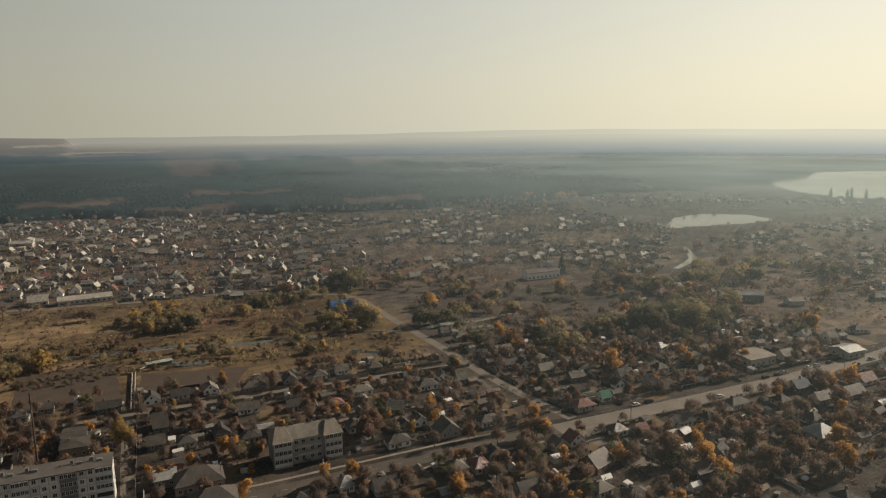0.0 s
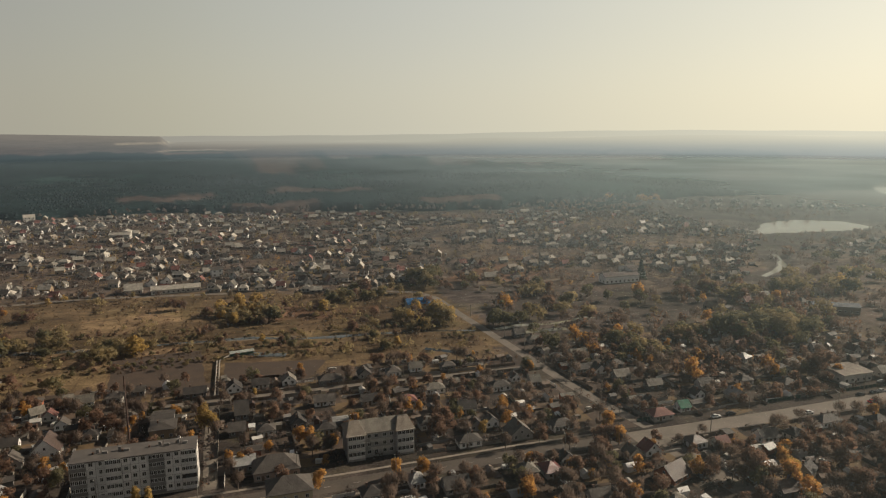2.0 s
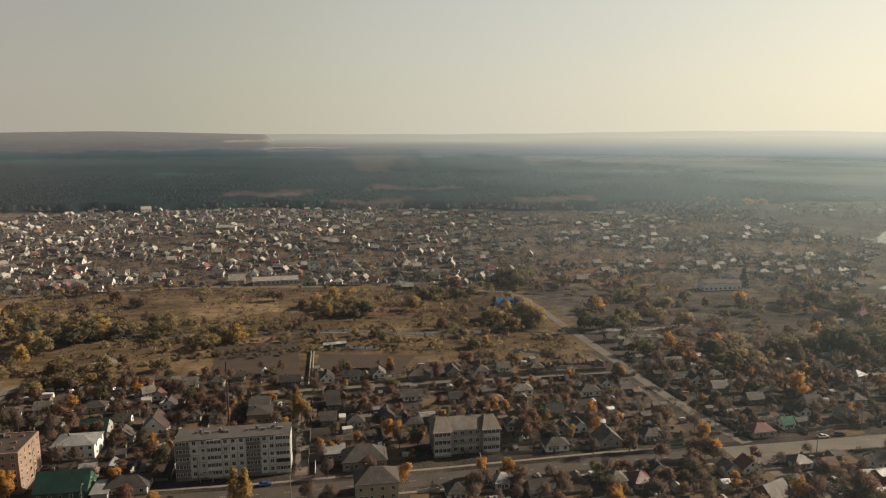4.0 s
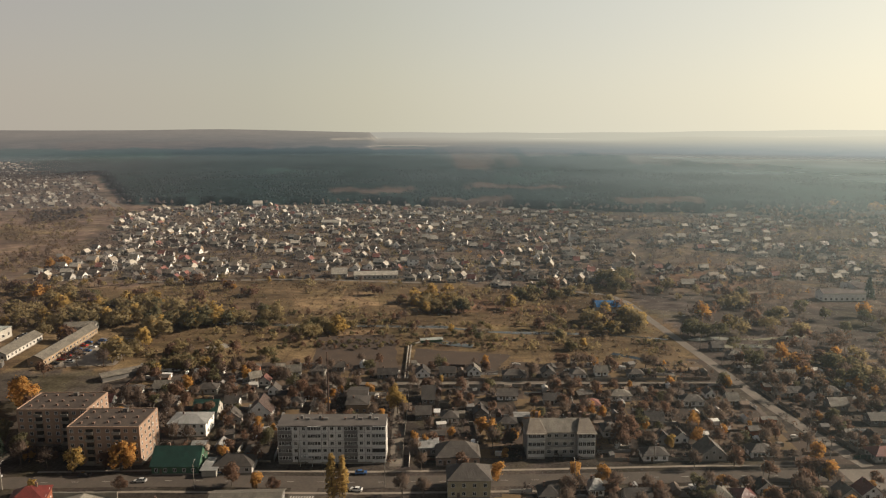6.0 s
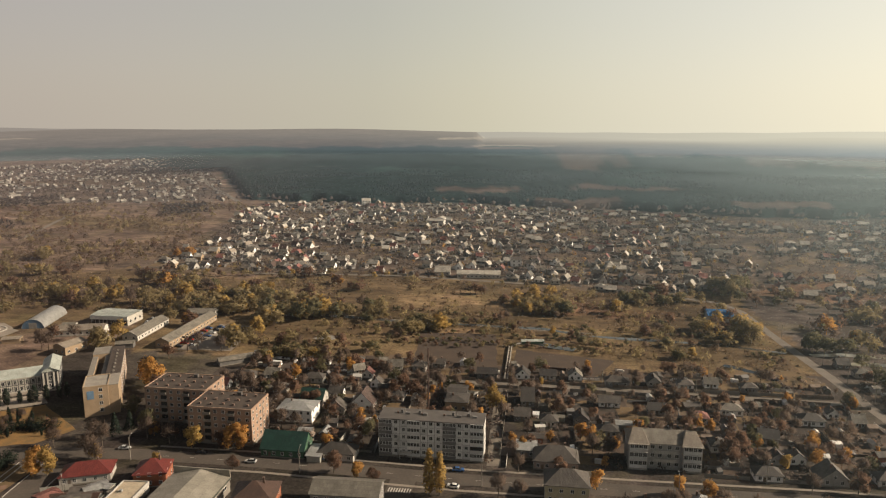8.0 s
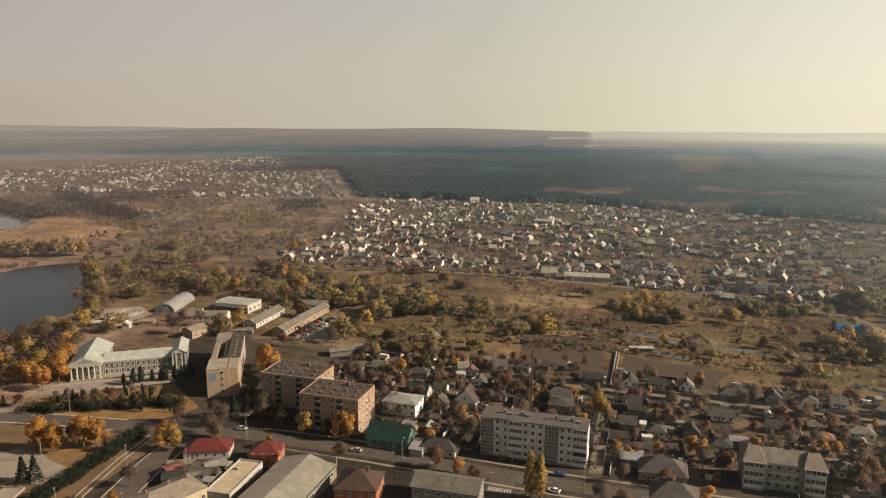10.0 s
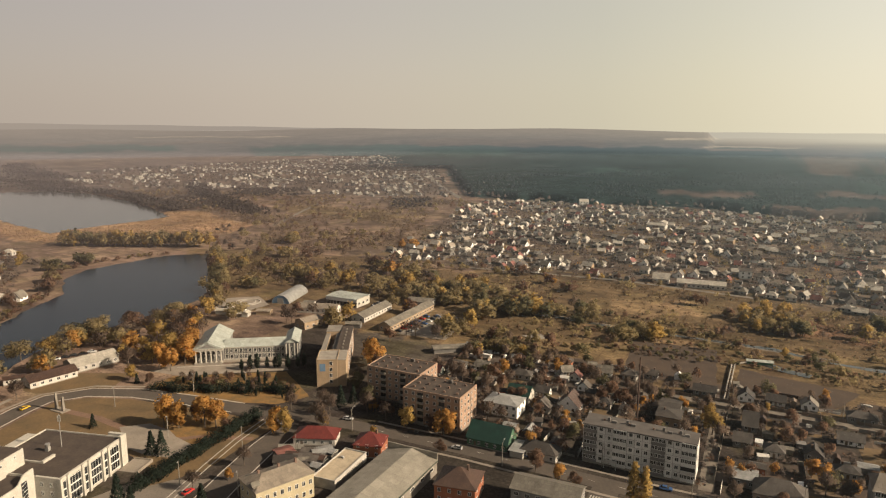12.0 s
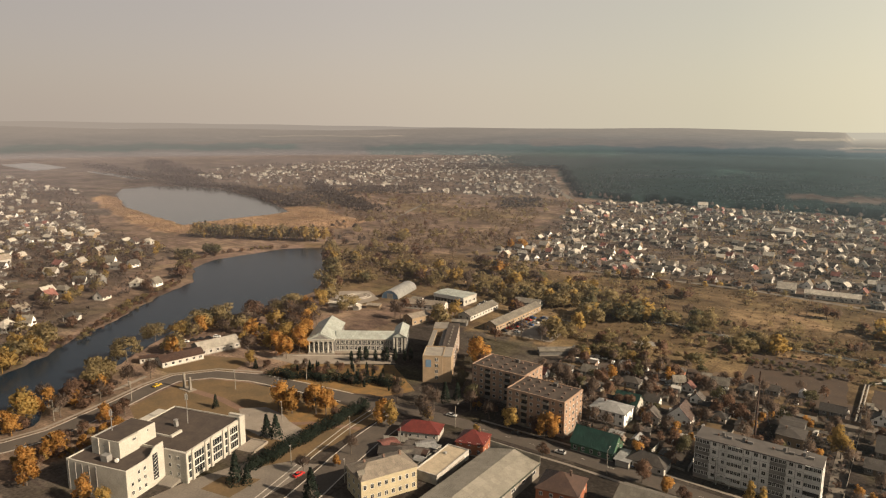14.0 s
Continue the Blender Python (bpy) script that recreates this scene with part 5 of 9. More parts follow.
    part("cooling_unit", Geo().box(-22.5, -13.6, 10.5, -19.8, -11.4, 12.6).mesh("cooling_unit", STEEL), ob)
    part("dish", Geo().limb((-16.6, -12.6, 10.5), (-16.6, -12.6, 11.4), 0.08, 0.08).limb((-16.6, -12.6, 11.4), (-16.5, -12.9, 11.6), 0.75, 0.5, 12).mesh("dish", FRAME), ob)
    part("skylight", Geo().box(-13.5, 8.0, 10.6, -12.6, 13.2, 11.5).box(-20, 8.0, 10.6, -13.5, 8.5, 11.2).mesh("skylight", PLASTER_WHITE), ob)
    part("vent", Geo().box(-18.6, 15.6, 10.6, -17.4, 16.8, 12.2).rod(-18, 16.2, 12.2, 13.2, 0.6, 0.9, 10).mesh("vent", STEEL), ob)
    for x, y, z, t in ((-15.5, 19.5, 10.6, 12), (-27.0, -4.0, 16.3, 8)):
        g = Geo().rod(x, y, z, z + t, 0.16, 0.1)
        for a in (0, 2.1, 4.2):
            g.box(x + 0.4 * math.cos(a) - 0.12, y + 0.4 * math.sin(a) - 0.12, z + t - 2.6, x + 0.4 * math.cos(a) + 0.12, y + 0.4 * math.sin(a) + 0.12, z + t - 0.4)
        part("antenna", g.mesh("antenna", STEEL), ob)
    part("terrace", Geo().box(1.0, 25, 0, 8.5, 34.5, 0.7).box(8.1, 25, 0.7, 8.5, 34.5, 1.1).box(1.0, 34.1, 0.7, 8.1, 34.5, 1.1).mesh("terrace", PAVING), ob)
    part("porch", Geo().solid([(-8.5, -4.5, 0), (-2.5, -4.5, 0), (-2.5, -0.05, 0), (-8.5, -0.05, 0)], [(-8.5, -4.5, 0.4), (-2.5, -4.5, 0.4), (-2.5, -0.05, 1.4), (-8.5, -0.05, 1.4)]).mesh("porch", CONCRETE), ob)


def palace():
    """Culture palace with a columned portico, long wing and end pavilion."""
    ob = thing("palace", at(-355, 21, 0, 34), "white-columned public building with grey walls and pale tin roof", "public building")
    hall = part("hall", Geo().gable_walls(14, 29, 7.6, 0.01).mesh("hall", PLASTER_GREY), ob, pose(7, 14.5, 0))
    part("roof", Geo().gable(30, 14.6, 7.6, 4.0, 0.4, 0.2).mesh("roof", METAL_PALE), hall, pose(0, 0, 0, 0, 0, 90))
    part("gable_wall", Geo().poly([(-7, -14.55, 7.6), (7, -14.55, 7.6), (0, -14.55, 11.5)]).poly([(7, 14.55, 7.6), (-7, 14.55, 7.6), (0, 14.55, 11.5)]).mesh("gable_wall", METAL_PALE), hall)
    part("portico_floor", Geo().box(0, -3.2, 0, 14, 0, 0.7).box(0.4, -3.8, 0, 13.6, -3.2, 0.35).mesh("portico_floor", CONCRETE), ob)
    part("entablature", Geo().box(-0.2, -3.0, 6.9, 14.2, 0, 7.9).box(-0.5, -3.3, 7.9, 14.5, 0, 8.15).mesh("entablature", PLASTER_WHITE), ob)
    ped = part("pediment", Geo().solid([(-0.4, -3.1, 8.16), (14.4, -3.1, 8.16), (14.4, 0, 8.16), (-0.4, 0, 8.16)], [(6.9, -3.1, 11.4), (7.1, -3.1, 11.4), (7.1, 0, 11.4), (6.9, 0, 11.4)]).mesh("pediment", METAL_PALE), ob)
    part("tympanum", Geo().poly([(2.6, -3.12, 8.5), (11.4, -3.12, 8.5), (7.0, -3.12, 10.6)]).mesh("tympanum", PLASTER_GREY), ped)
    col = kept("column", lambda: Geo().box(-0.55, -0.55, 0.7, 0.55, 0.55, 1.0).rod(0, 0, 1.0, 6.5, 0.42, 0.36, 12).box(-0.52, -0.52, 6.5, 0.52, 0.52, 6.9).mesh("column", PLASTER_WHITE))
    for i in range(6):
        part("column", col, ob, pose(0.8 + i * 2.48, -2.4, 0))
    for i in range(5):
        window(ob, 2.05 + i * 2.48, -0.01, 1.1, 0, 1.3, 2.4)
        window(ob, 2.05 + i * 2.48, -0.01, 4.2, 0, 1.3, 1.8)
    part("wing", Geo().box(14.02, 2, 0, 44.98, 14, 7.0).mesh("wing", PLASTER_DARK), ob)
    part("wing_roof", Geo().gable(31, 12, 7.1, 2.5, 0.3, 0.18, 0, 29.5, 8).mesh("wing_roof", METAL_PALE), ob)
    part("cornice", Geo().box(14.02, 1.6, 6.6, 44.98, 2, 7.0).box(14.02, 1.85, 3.3, 44.98, 2, 3.55).box(14.02, 1.8, 0, 44.98, 2, 0.8).mesh("cornice", PLASTER_WHITE), ob)
    for i in range(13):
        x = 15.4 + i * 2.35
        window(ob, x, 2, 1.0, 0, 1.35, 2.0)
        window(ob, x, 2, 4.1, 0, 1.35, 1.9)
        for z0, z1 in ((0.82, 3.2), (3.92, 6.3)):
            part("window_surround", kept(("surround", z0), lambda: Geo().box(-0.95, 1.9, z0, -0.72, 2, z1).box(0.72, 1.9, z0, 0.95, 2, z1).box(-0.95, 1.9, z1, 0.95, 2, z1 + 0.22).mesh("window_surround", PLASTER_WHITE)), ob, pose(x, 0, 0))
    pav = part("pavilion", Geo().box(45, -0.5, 0, 52, 20, 9.0).mesh("pavilion", PLASTER_DARK), ob)
    part("roof", Geo().gable(20.8, 7, 9.1, 2.0, 0.3, 0.2).mesh("roof", METAL_PALE), pav, pose(48.5, 9.75, 0, 0, 0, 90))
    part("gable_wall", Geo().poly([(45, -0.52, 9.0), (52, -0.52, 9.0), (48.5, -0.52, 11.0)]).mesh("gable_wall", METAL_PALE), pav)
    for x in (45.3, 46.9, 49.5, 51.1):
        part("pilaster", Geo().box(x, -0.85, 0, x + 0.6, -0.5, 8.6).mesh("pilaster", PLASTER_WHITE), pav)
    for z in (1.0, 4.6):
        window(pav, 48.5, -0.5, z, 0, 1.5, 2.4)
    for y in (3, 8, 13):
        window(pav, 52, y, 1.2, 90, 1.3, 2.0)
        window(pav, 52, y, 4.6, 90, 1.3, 2.0)
    part("steps", Geo().box(14, -1.5, 0, 52, 1.5, 0.35).mesh("steps", PAVING), ob)
    strip("pavement", [(-358, 12), (-314, 42)], 0.8, 0.1, KERB, "whitewashed kerb before the colonnade", "kerb")


def school():
    ob = thing("school", at(-280, 22.5, 0, 30) @ Matrix.Diagonal((0.86, 1.1, 1, 1)), "tan brick school with a long flat-roofed wing and mural", "school")
    flat_block(ob, 0, 0, 11, 13, 13.2, BRICK_TAN, 0.4, CONCRETE)
    part("stair_tower", Geo().box(11.02, 0.8, 0, 15.5, 13, 12.6).mesh("stair_tower", BRICK_TAN), ob)
    part("roof", Geo().box(11.0, 0.7, 12.6, 15.6, 13, 12.9).mesh("roof", CONCRETE), ob)
    part("wing", Geo().box(9, 13.02, 0, 15.5, 50, 12.4).mesh("wing", BRICK_PINK), ob)
    part("roof", Geo().box(8.8, 13.05, 12.4, 15.7, 50.2, 12.8).mesh("roof", BITUMEN), ob)
    part("gallery", Geo().box(0, 13.02, 0, 2.4, 42, 11.2).box(6.4, 13.02, 0, 8.98, 42, 11.4).box(0, 42.02, 0, 8.98, 52, 12.2).mesh("gallery", BRICK_TAN), ob)
    part("gallery_roof", Geo().box(-0.2, 13.1, 11.2, 2.5, 42, 11.4).box(6.3, 13.1, 11.4, 8.79, 42, 11.6).box(-0.2, 42.1, 12.2, 8.79, 52.2, 12.5).mesh("gallery_roof", CONCRETE), ob)
    part("court_roof", Geo().box(2.41, 13.02, 0, 6.39, 42, 8.0).mesh("court_roof", BITUMEN), ob)
    part("mural", Geo().box(1.6, -0.08, 7.6, 4.6, -0.003, 11.2).mesh("mural", BLUE_WALL), ob, label="faded blue mural on the end wall")
    for k in range(4):
        window(ob, 7.6, 0, 1.8 + k * 2.9, 0, 1.6, 1.7)
        for j in range(10):
            window(ob, 15.5, 15 + j * 3.5, 1.6 + k * 2.8, 90, 1.8, 1.7)
    for j in range(7):
        part("roof_vent", kept(("vent", 0.7), lambda: Geo().box(-0.4, -0.4, 0, 0.4, 0.4, 0.6).mesh("roof_vent", CONCRETE)), ob, pose(12.3, 16 + j * 4.6, 12.8))


def hall_building(s, q, w, d, turn, h, rise, roof, wall, label, windows=True, category="hall", name="hall", rows=1):
    """A long plain building, ridge along its length."""
    ob = thing(name, at(s, q, 0, turn), label, category)
    part("wall", Geo().gable_walls(w, d, h, rise).mesh("wall", wall), ob)
    part("roof", Geo().gable(w, d, h, rise, 0.5, 0.2).mesh("roof", roof), ob)
    part("plinth", Geo().box(-w / 2 - 0.05, -d / 2 - 0.05, 0, w / 2 + 0.05, d / 2 + 0.05, 0.4).mesh("plinth", CONCRETE), ob)
    if windows:
        for r in range(rows):
            n = max(2, int(w / 3.4))
            for i in range(n):
                x = -w / 2 + w * (i + 0.5) / n
                window(ob, x, -d / 2, 1.1 + r * 3.0, 0, 1.5, 1.4)
                window(ob, x, d / 2, 1.1 + r * 3.0, 180, 1.5, 1.4)
            for y in (-d / 4, d / 4):
                window(ob, w / 2, y, 1.1 + r * 3.0, 90, 1.3, 1.4)
                window(ob, -w / 2, y, 1.1 + r * 3.0, -90, 1.3, 1.4)
    return ob


def arched_hangar():
    ob = thing("hangar", at(-397, 149, 0, 15), "arched silver sheet hangar with a blue front", "hangar")
    n, r, g, end = 14, 6.2, Geo(), []
    ring = [(-r * math.cos(math.pi * i / n), 5.6 * math.sin(math.pi * i / n)) for i in range(n + 1)]
    for (x0, z0), (x1, z1) in zip(ring, ring[1:]):
        g.solid([(x0, -16.5, z0), (x1, -16.5, z1), (x1, 16.5, z1), (x0, 16.5, z0)], [(x0 * 1.02, -16.5, z0 + 0.12), (x1 * 1.02, -16.5, z1 + 0.12), (x1 * 1.02, 16.5, z1 + 0.12), (x0 * 1.02, 16.5, z0 + 0.12)])
    part("roof", g.mesh("roof", METAL_WHITE), ob)
    part("wall", Geo().poly([(x, -16.3, z) for x, z in ring][::-1]).poly([(x, 16.3, z) for x, z in ring]).mesh("wall", BLUE_WALL), ob)
    part("door", Geo().box(-2.2, -16.45, 0, 2.2, -16.31, 3.6).mesh("door", STEEL), ob)


def white_hall():
    ob = thing("hall", at(-352, 154.5, 0, 0), "white low market hall with dark shopfront and pale roof", "market hall")
    part("wall", Geo().box(-12, -8, 0, 12, 8, 5.6).mesh("wall", PLASTER_WHITE), ob)
    part("roof", Geo().gable(24, 16, 5.7, 0.8, 0.4, 0.2).mesh("roof", METAL_PALE), ob)
    part("fascia", Geo().box(-12.3, -8.5, 3.6, 12.3, -8.02, 5.5).mesh("fascia", FRAME), ob)
    for i in range(9):
        part("shop_window", Geo().box(-11.6 + i * 2.6, -8.15, 0.5, -9.4 + i * 2.6, -8.01, 3.4).mesh("shop_window", GLASS), ob)
    for y in (-5, 0, 5):
        window(ob, 12, y, 1.5, 90, 1.8, 1.8)


def metal_hall():
    ob = thing("warehouse", at(-204.3, -52, 0, 90), "large grey profiled-sheet warehouse with low pitched roof", "warehouse")
    w, d, h, rise = 57.0, 19.6, 5.0, 2.2
    part("wall", Geo().gable_walls(w, d, h, rise).mesh("wall", CONCRETE), ob)
    part("roof", Geo().gable(w, d, h, rise, 0.3, 0.2).mesh("roof", TIN_HALL), ob)
    part("parapet", Geo().box(w / 2 - 0.2, -d / 2 - 0.2, h - 1.0, w / 2 + 0.25, d / 2 + 0.2, h + 2.6).mesh("parapet", TIN_HALL), ob)
    for i in range(8):
        window(ob, -w / 2 + 4 + i * 7, -d / 2, 2.4, 0, 2.4, 1.3)
    part("gutter", Geo().box(-w / 2, -d / 2 - 0.5, h - 0.3, w / 2, -d / 2 - 0.32, h - 0.15).mesh("gutter", METAL_GREEN), ob)


def yellow_house():
    ob = thing("office_building", at(-233.2, -61.6, 0, 66), "cream two-storey office building with faded tan roof", "office building")
    w, d, h = 20.0, 12.0, 8.3
    part("wall", Geo().box(-w / 2, -d / 2, 0, w / 2, d / 2, h).mesh("wall", PLASTER_YELLOW), ob)
    part("roof", Geo().hip(w, d, h + 0.2, 2.4, 0.4, 0.2, 0, 0.8).mesh("roof", ROOF_TAN), ob)
    part("cornice", Geo().box(-w / 2 - 0.15, -d / 2 - 0.15, h - 0.7, w / 2 + 0.15, d / 2 + 0.15, h - 0.02).mesh("cornice", PLASTER_YELLOW), ob)
    for z in (1.2, 4.9):
        for i in range(8):
            window(ob, -w / 2 + w * (i + 0.5) / 8, -d / 2, z, 0, 1.2, 1.7)
        for y in (-4, 0, 4):
            window(ob, w / 2, y, z, 90, 1.2, 1.7)
            window(ob, -w / 2, y, z, -90, 1.2, 1.7)
    for x in (-6, 1, 7):
        part("chimney", Geo().box(x, 1.0, h, x + 0.7, 1.7, h + 3.2).mesh("chimney", CHIMNEY), ob)
    part("roof_hatch", Geo().gable(2.2, 2.0, h + 1.4, 0.9, 0.2, 0.08, 0, -9, -3.2).box(-10, -4.1, h + 0.3, -8, -2.3, h + 1.4).mesh("roof_hatch", SLATE_LIGHT), ob)


def low_store():
    ob = thing("store_building", at(-224.8, -38.5, 0, 4), "low store building with a pale sandy flat roof", "store")
    flat_block(ob, -4.4, -11, 4.4, 11, 3.6, PLASTER, 0.5, SAND_ROOF)
    for y in (-7, -2, 3, 8):
        window(ob, 4.4, y, 1.2, 90, 1.0, 1.0)
    part("roof_hatch", Geo().box(-2.2, 4, 3.1, -1.2, 5, 3.9).mesh("roof_hatch", METAL_WHITE), ob)


low_store()
for s, q, w, d, a, roof in ((-236, -36, 5, 3.4, 10, METAL_BROWN), (-240, -40, 4, 3, 40, SLATE_LIGHT), (-233, -41, 3.4, 3, 5, METAL_WHITE), (-242, -33, 5.5, 3.6, 20, SLATE), (-235, -30, 4, 3, 0, METAL_WHITE),
                            (-231, -33, 3, 2.6, 80, SLATE_LIGHT), (-238, -45, 6, 4, 66, SLATE_DARK), (-246, -38, 4, 3.2, 15, METAL_BROWN)):
    shed(s, q, w, d, a, roof, PLASTER_GREY, 2.3, 0.7, "small yard shed with a patched sheet roof")
for s, q, w, d, a, roof, wall in ((-409, 97, 9, 4.5, 20, V_PALE, PLASTER), (-400, 103, 6, 4, 20, SLATE_LIGHT, WHITEWASH), (-392, 99, 5, 4, 110, V_PALE, PLASTER), (-385, 108, 9, 5, 20, ROOF_TAN, BRICK_TAN), (-415, 110, 5, 3.5, 40, V_PALE, WHITEWASH),
                                  (-372, 138, 7, 5, 15, SLATE_LIGHT, PLASTER), (-340, 120, 8, 5, 90, ROOF_TAN, PLASTER), (-318, 110, 9, 5, 20, SLATE_LIGHT, PLASTER_GREY)):
    shed(s, q, w, d, a, roof, wall, 2.6, 0.9, "small walled store with pale roof in the lakeside yards")
panel_block()
brick_block(-226, 8, 25.6, 16.5, 14.8, "pinkish five-storey brick block with flat felt roof")
brick_block(-253, 23.5, 26.4, 16.8, 14.8, "pinkish brick block set back behind trees")
hip_block()
theatre()
palace()
school()
metal_hall()
yellow_house()
arched_hangar()
white_hall()
hall_building(-358, 128, 28, 9, 17, 3.6, 2.2, ROOF_TAN, PLASTER, "long whitewashed workshop with tan slate roof")
hall_building(-322, 137, 35, 9, 92, 3.4, 2.2, SLATE_LIGHT, PLASTER, "long slate-roofed stable building")
hall_building(-297, 139, 56, 8, 90, 3.8, 2.0, SLATE_LIGHT, BRICK_TAN, "long brick market row with slate roof")
hall_building(-305, 172, 17, 9, 10, 3.6, 2.0, SLATE_LIGHT, PLASTER, "low cross building with pale roof")
hall_building(-343, 99, 13, 9, 75, 4.6, 1.6, ROOF_TAN, BRICK_TAN, "tan brick boiler house with pale roof")
hall_building(-245, 98, 24, 6.5, 38, 2.6, 0.8, SLATE_LIGHT, PLASTER_GREY, "low shed with a pale slate roof", False, "shed", "shed")
hall_building(-397, -28, 21, 8.5, 78, 3.3, 2.2, METAL_BROWN, PLASTER, "lakeside cafe with dark brown roof")
hall_building(-399, -5, 22, 12, 78, 3.6, 2.4, V_PALE, PLASTER, "lakeside hall with broad pale roof")
cottage(-410, -37, 9, 5.5, 58, "gable", METAL_BROWN, PLASTER_WHITE, 2.8, 0.6, "small white lakeside kiosk with flat dark roof", "kiosk")
cottage(-247, -22, 16, 9, 22, "hip", METAL_RED, PLASTER, 3.0, 3.0, "low house with a broad red sheet roof")
cottage(-223.6, -20.5, 10.5, 9.5, 16, "hip", METAL_RED, BRICK_RED, 4.6, 3.4, "red brick shop with steep red roof")
cottage(-181.5, -33, 13.5, 12.5, 10, "hip", METAL_BROWN, BRICK_RED, 6.0, 4.0, "orange brick two-storey house with brown hipped roof")
hall_building(-153.5, -26, 21.5, 10.5, 2, 6.4, 2.0, SLATE_LIGHT, PLASTER_GREY, "grey two-storey shop building with pale slate roof", True, "shop", "shop", 2)
cottage(-186, 6.3, 16.2, 10.5, 0, "gable", METAL_GREEN, GREEN_WALL, 3.4, 4.8, "green wooden house with steep dark green roof")
hall_building(-173.5, 3.5, 5, 9, 0, 2.7, 0.5, METAL_WHITE, PLASTER_WHITE, "white garage annex with flat roof", False, "garage", "garage")
cottage(-192, 35.5, 14.6, 10.5, 0, "hip", METAL_WHITE, WHITEWASH, 5.6, 1.6, "white two-storey house with pale tin roof")
cottage(-191, 52, 10, 9, 0, "gable", METAL_GREEN, PLASTER_WHITE, 3.0, 3.6)
cottage(-178, 43.5, 4.5, 7, 90, "gable", SLATE, PLASTER_WHITE, 3.0, 3.0)
cottage(-166, 5.2, 13.4, 8, 0, "hip", SLATE, PLASTER, 2.9)
cottage(-168, 51, 8.8, 9.5, 90, "gable", METAL_BROWN, WHITEWASH, 3.2, 4.6, "white house with a steep brown gable")
cottage(-87, 11, 15.6, 10, 0, "hip", SLATE, PLASTER_PINK, 3.2, 4.0)
cottage(-97.5, 18, 7, 8, 0, "gable", METAL_WHITE, PLASTER_GREY, 3.2, 1.0, "grey outbuilding with pale sheet roof")
cottage(-84, -10.5, 14, 10, 0, "hip", SLATE, PLASTER_YELLOW, 6.2, 3.6)

# cottages by street: middle s, q, width, depth, turn, then shape, roof, wall
G, HP = "gable", "hip"
LANE_NORTH = [
    (-164, 98, 9, 8, 8, G, SLATE_LIGHT, PLASTER), (-152, 99, 8.5, 8, 0, HP, SLATE, PLASTER), (-143, 104, 7.4, 6, 0, G, SLATE, PLASTER_GREY),
    (-118, 94, 12.4, 7, 0, G, SLATE_DARK, PLASTER_GREY), (-101, 95, 7.6, 9, 90, G, SLATE_DARK, PLASTER_WHITE), (-89, 96, 9.6, 7, 0, G, SLATE_DARK, PLASTER),
    (-76, 97, 7, 8.5, 90, G, SLATE_LIGHT, PLASTER), (-57, 92, 14, 8, 0, HP, SLATE, PLASTER_GREY), (-26, 93, 9, 8, 0, HP, SLATE, PLASTER), (-40, 95, 8, 8, 90, G, SLATE, PLASTER),
    (-14, 96, 8, 7, 0, G, SLATE_LIGHT, PLASTER), (2, 93, 9, 7, 0, HP, SLATE, PLASTER_GREY),
]
LANE_SOUTH = [
    (-98, 66, 7, 14, 0, G, SLATE, PLASTER_GREY), (-100, 48, 8.2, 8, 0, G, SLATE, PLASTER_GREY), (-63, 67, 11.5, 7, 0, G, SLATE, PLASTER), (-89, 44, 9, 8, 0, HP, SLATE, PLASTER),
    (-13, 66, 12.5, 8, 0, HP, SLATE_LIGHT, PLASTER), (-28, 56, 9.8, 8, 0, HP, ROOF_PINK, PLASTER), (17, 60, 12, 8.5, 0, HP, SLATE, PLASTER_WHITE), (35, 61, 6.5, 8, 0, G, SLATE_LIGHT, PLASTER),
    (28, 68, 6, 6, 90, G, SLATE, PLASTER), (-44, 62, 9, 7, 0, G, SLATE_DARK, PLASTER), (-76, 48, 8, 8, 90, G, SLATE_DARK, PLASTER_GREY), (-66, 38, 10, 7, 0, HP, SLATE_DARK, PLASTER),
]
ROAD_NORTH = [
    (-15, 11, 11.7, 8, 0, HP, SLATE, PLASTER), (-8, 23, 5.5, 8, 90, G, SLATE_DARK, PLASTER), (-1, 24, 5, 8, 90, G, SLATE, PLASTER), (6, 12, 10, 13, 90, G, SLATE_LIGHT, PLASTER),
    (25, 13, 11.5, 8, 0, HP, SLATE, PLASTER), (69, 10, 12.2, 9, 0, HP, ROOF_PINK, PLASTER_WHITE), (83, 14, 6.4, 7, 0, G, METAL_TEAL, PLASTER_WHITE), (73, 23, 4.5, 7, 90, G, SLATE_DARK, PLASTER_WHITE),
    (68, 22, 4.5, 7, 90, G, SLATE, PLASTER_WHITE), (113, 17, 9, 9, 90, G, METAL_WHITE, PLASTER_WHITE), (98, 24, 6, 7, 90, G, SLATE_DARK, PLASTER), (78, 55, 10, 8, 0, G, SLATE_LIGHT, PLASTER_GREY),
]
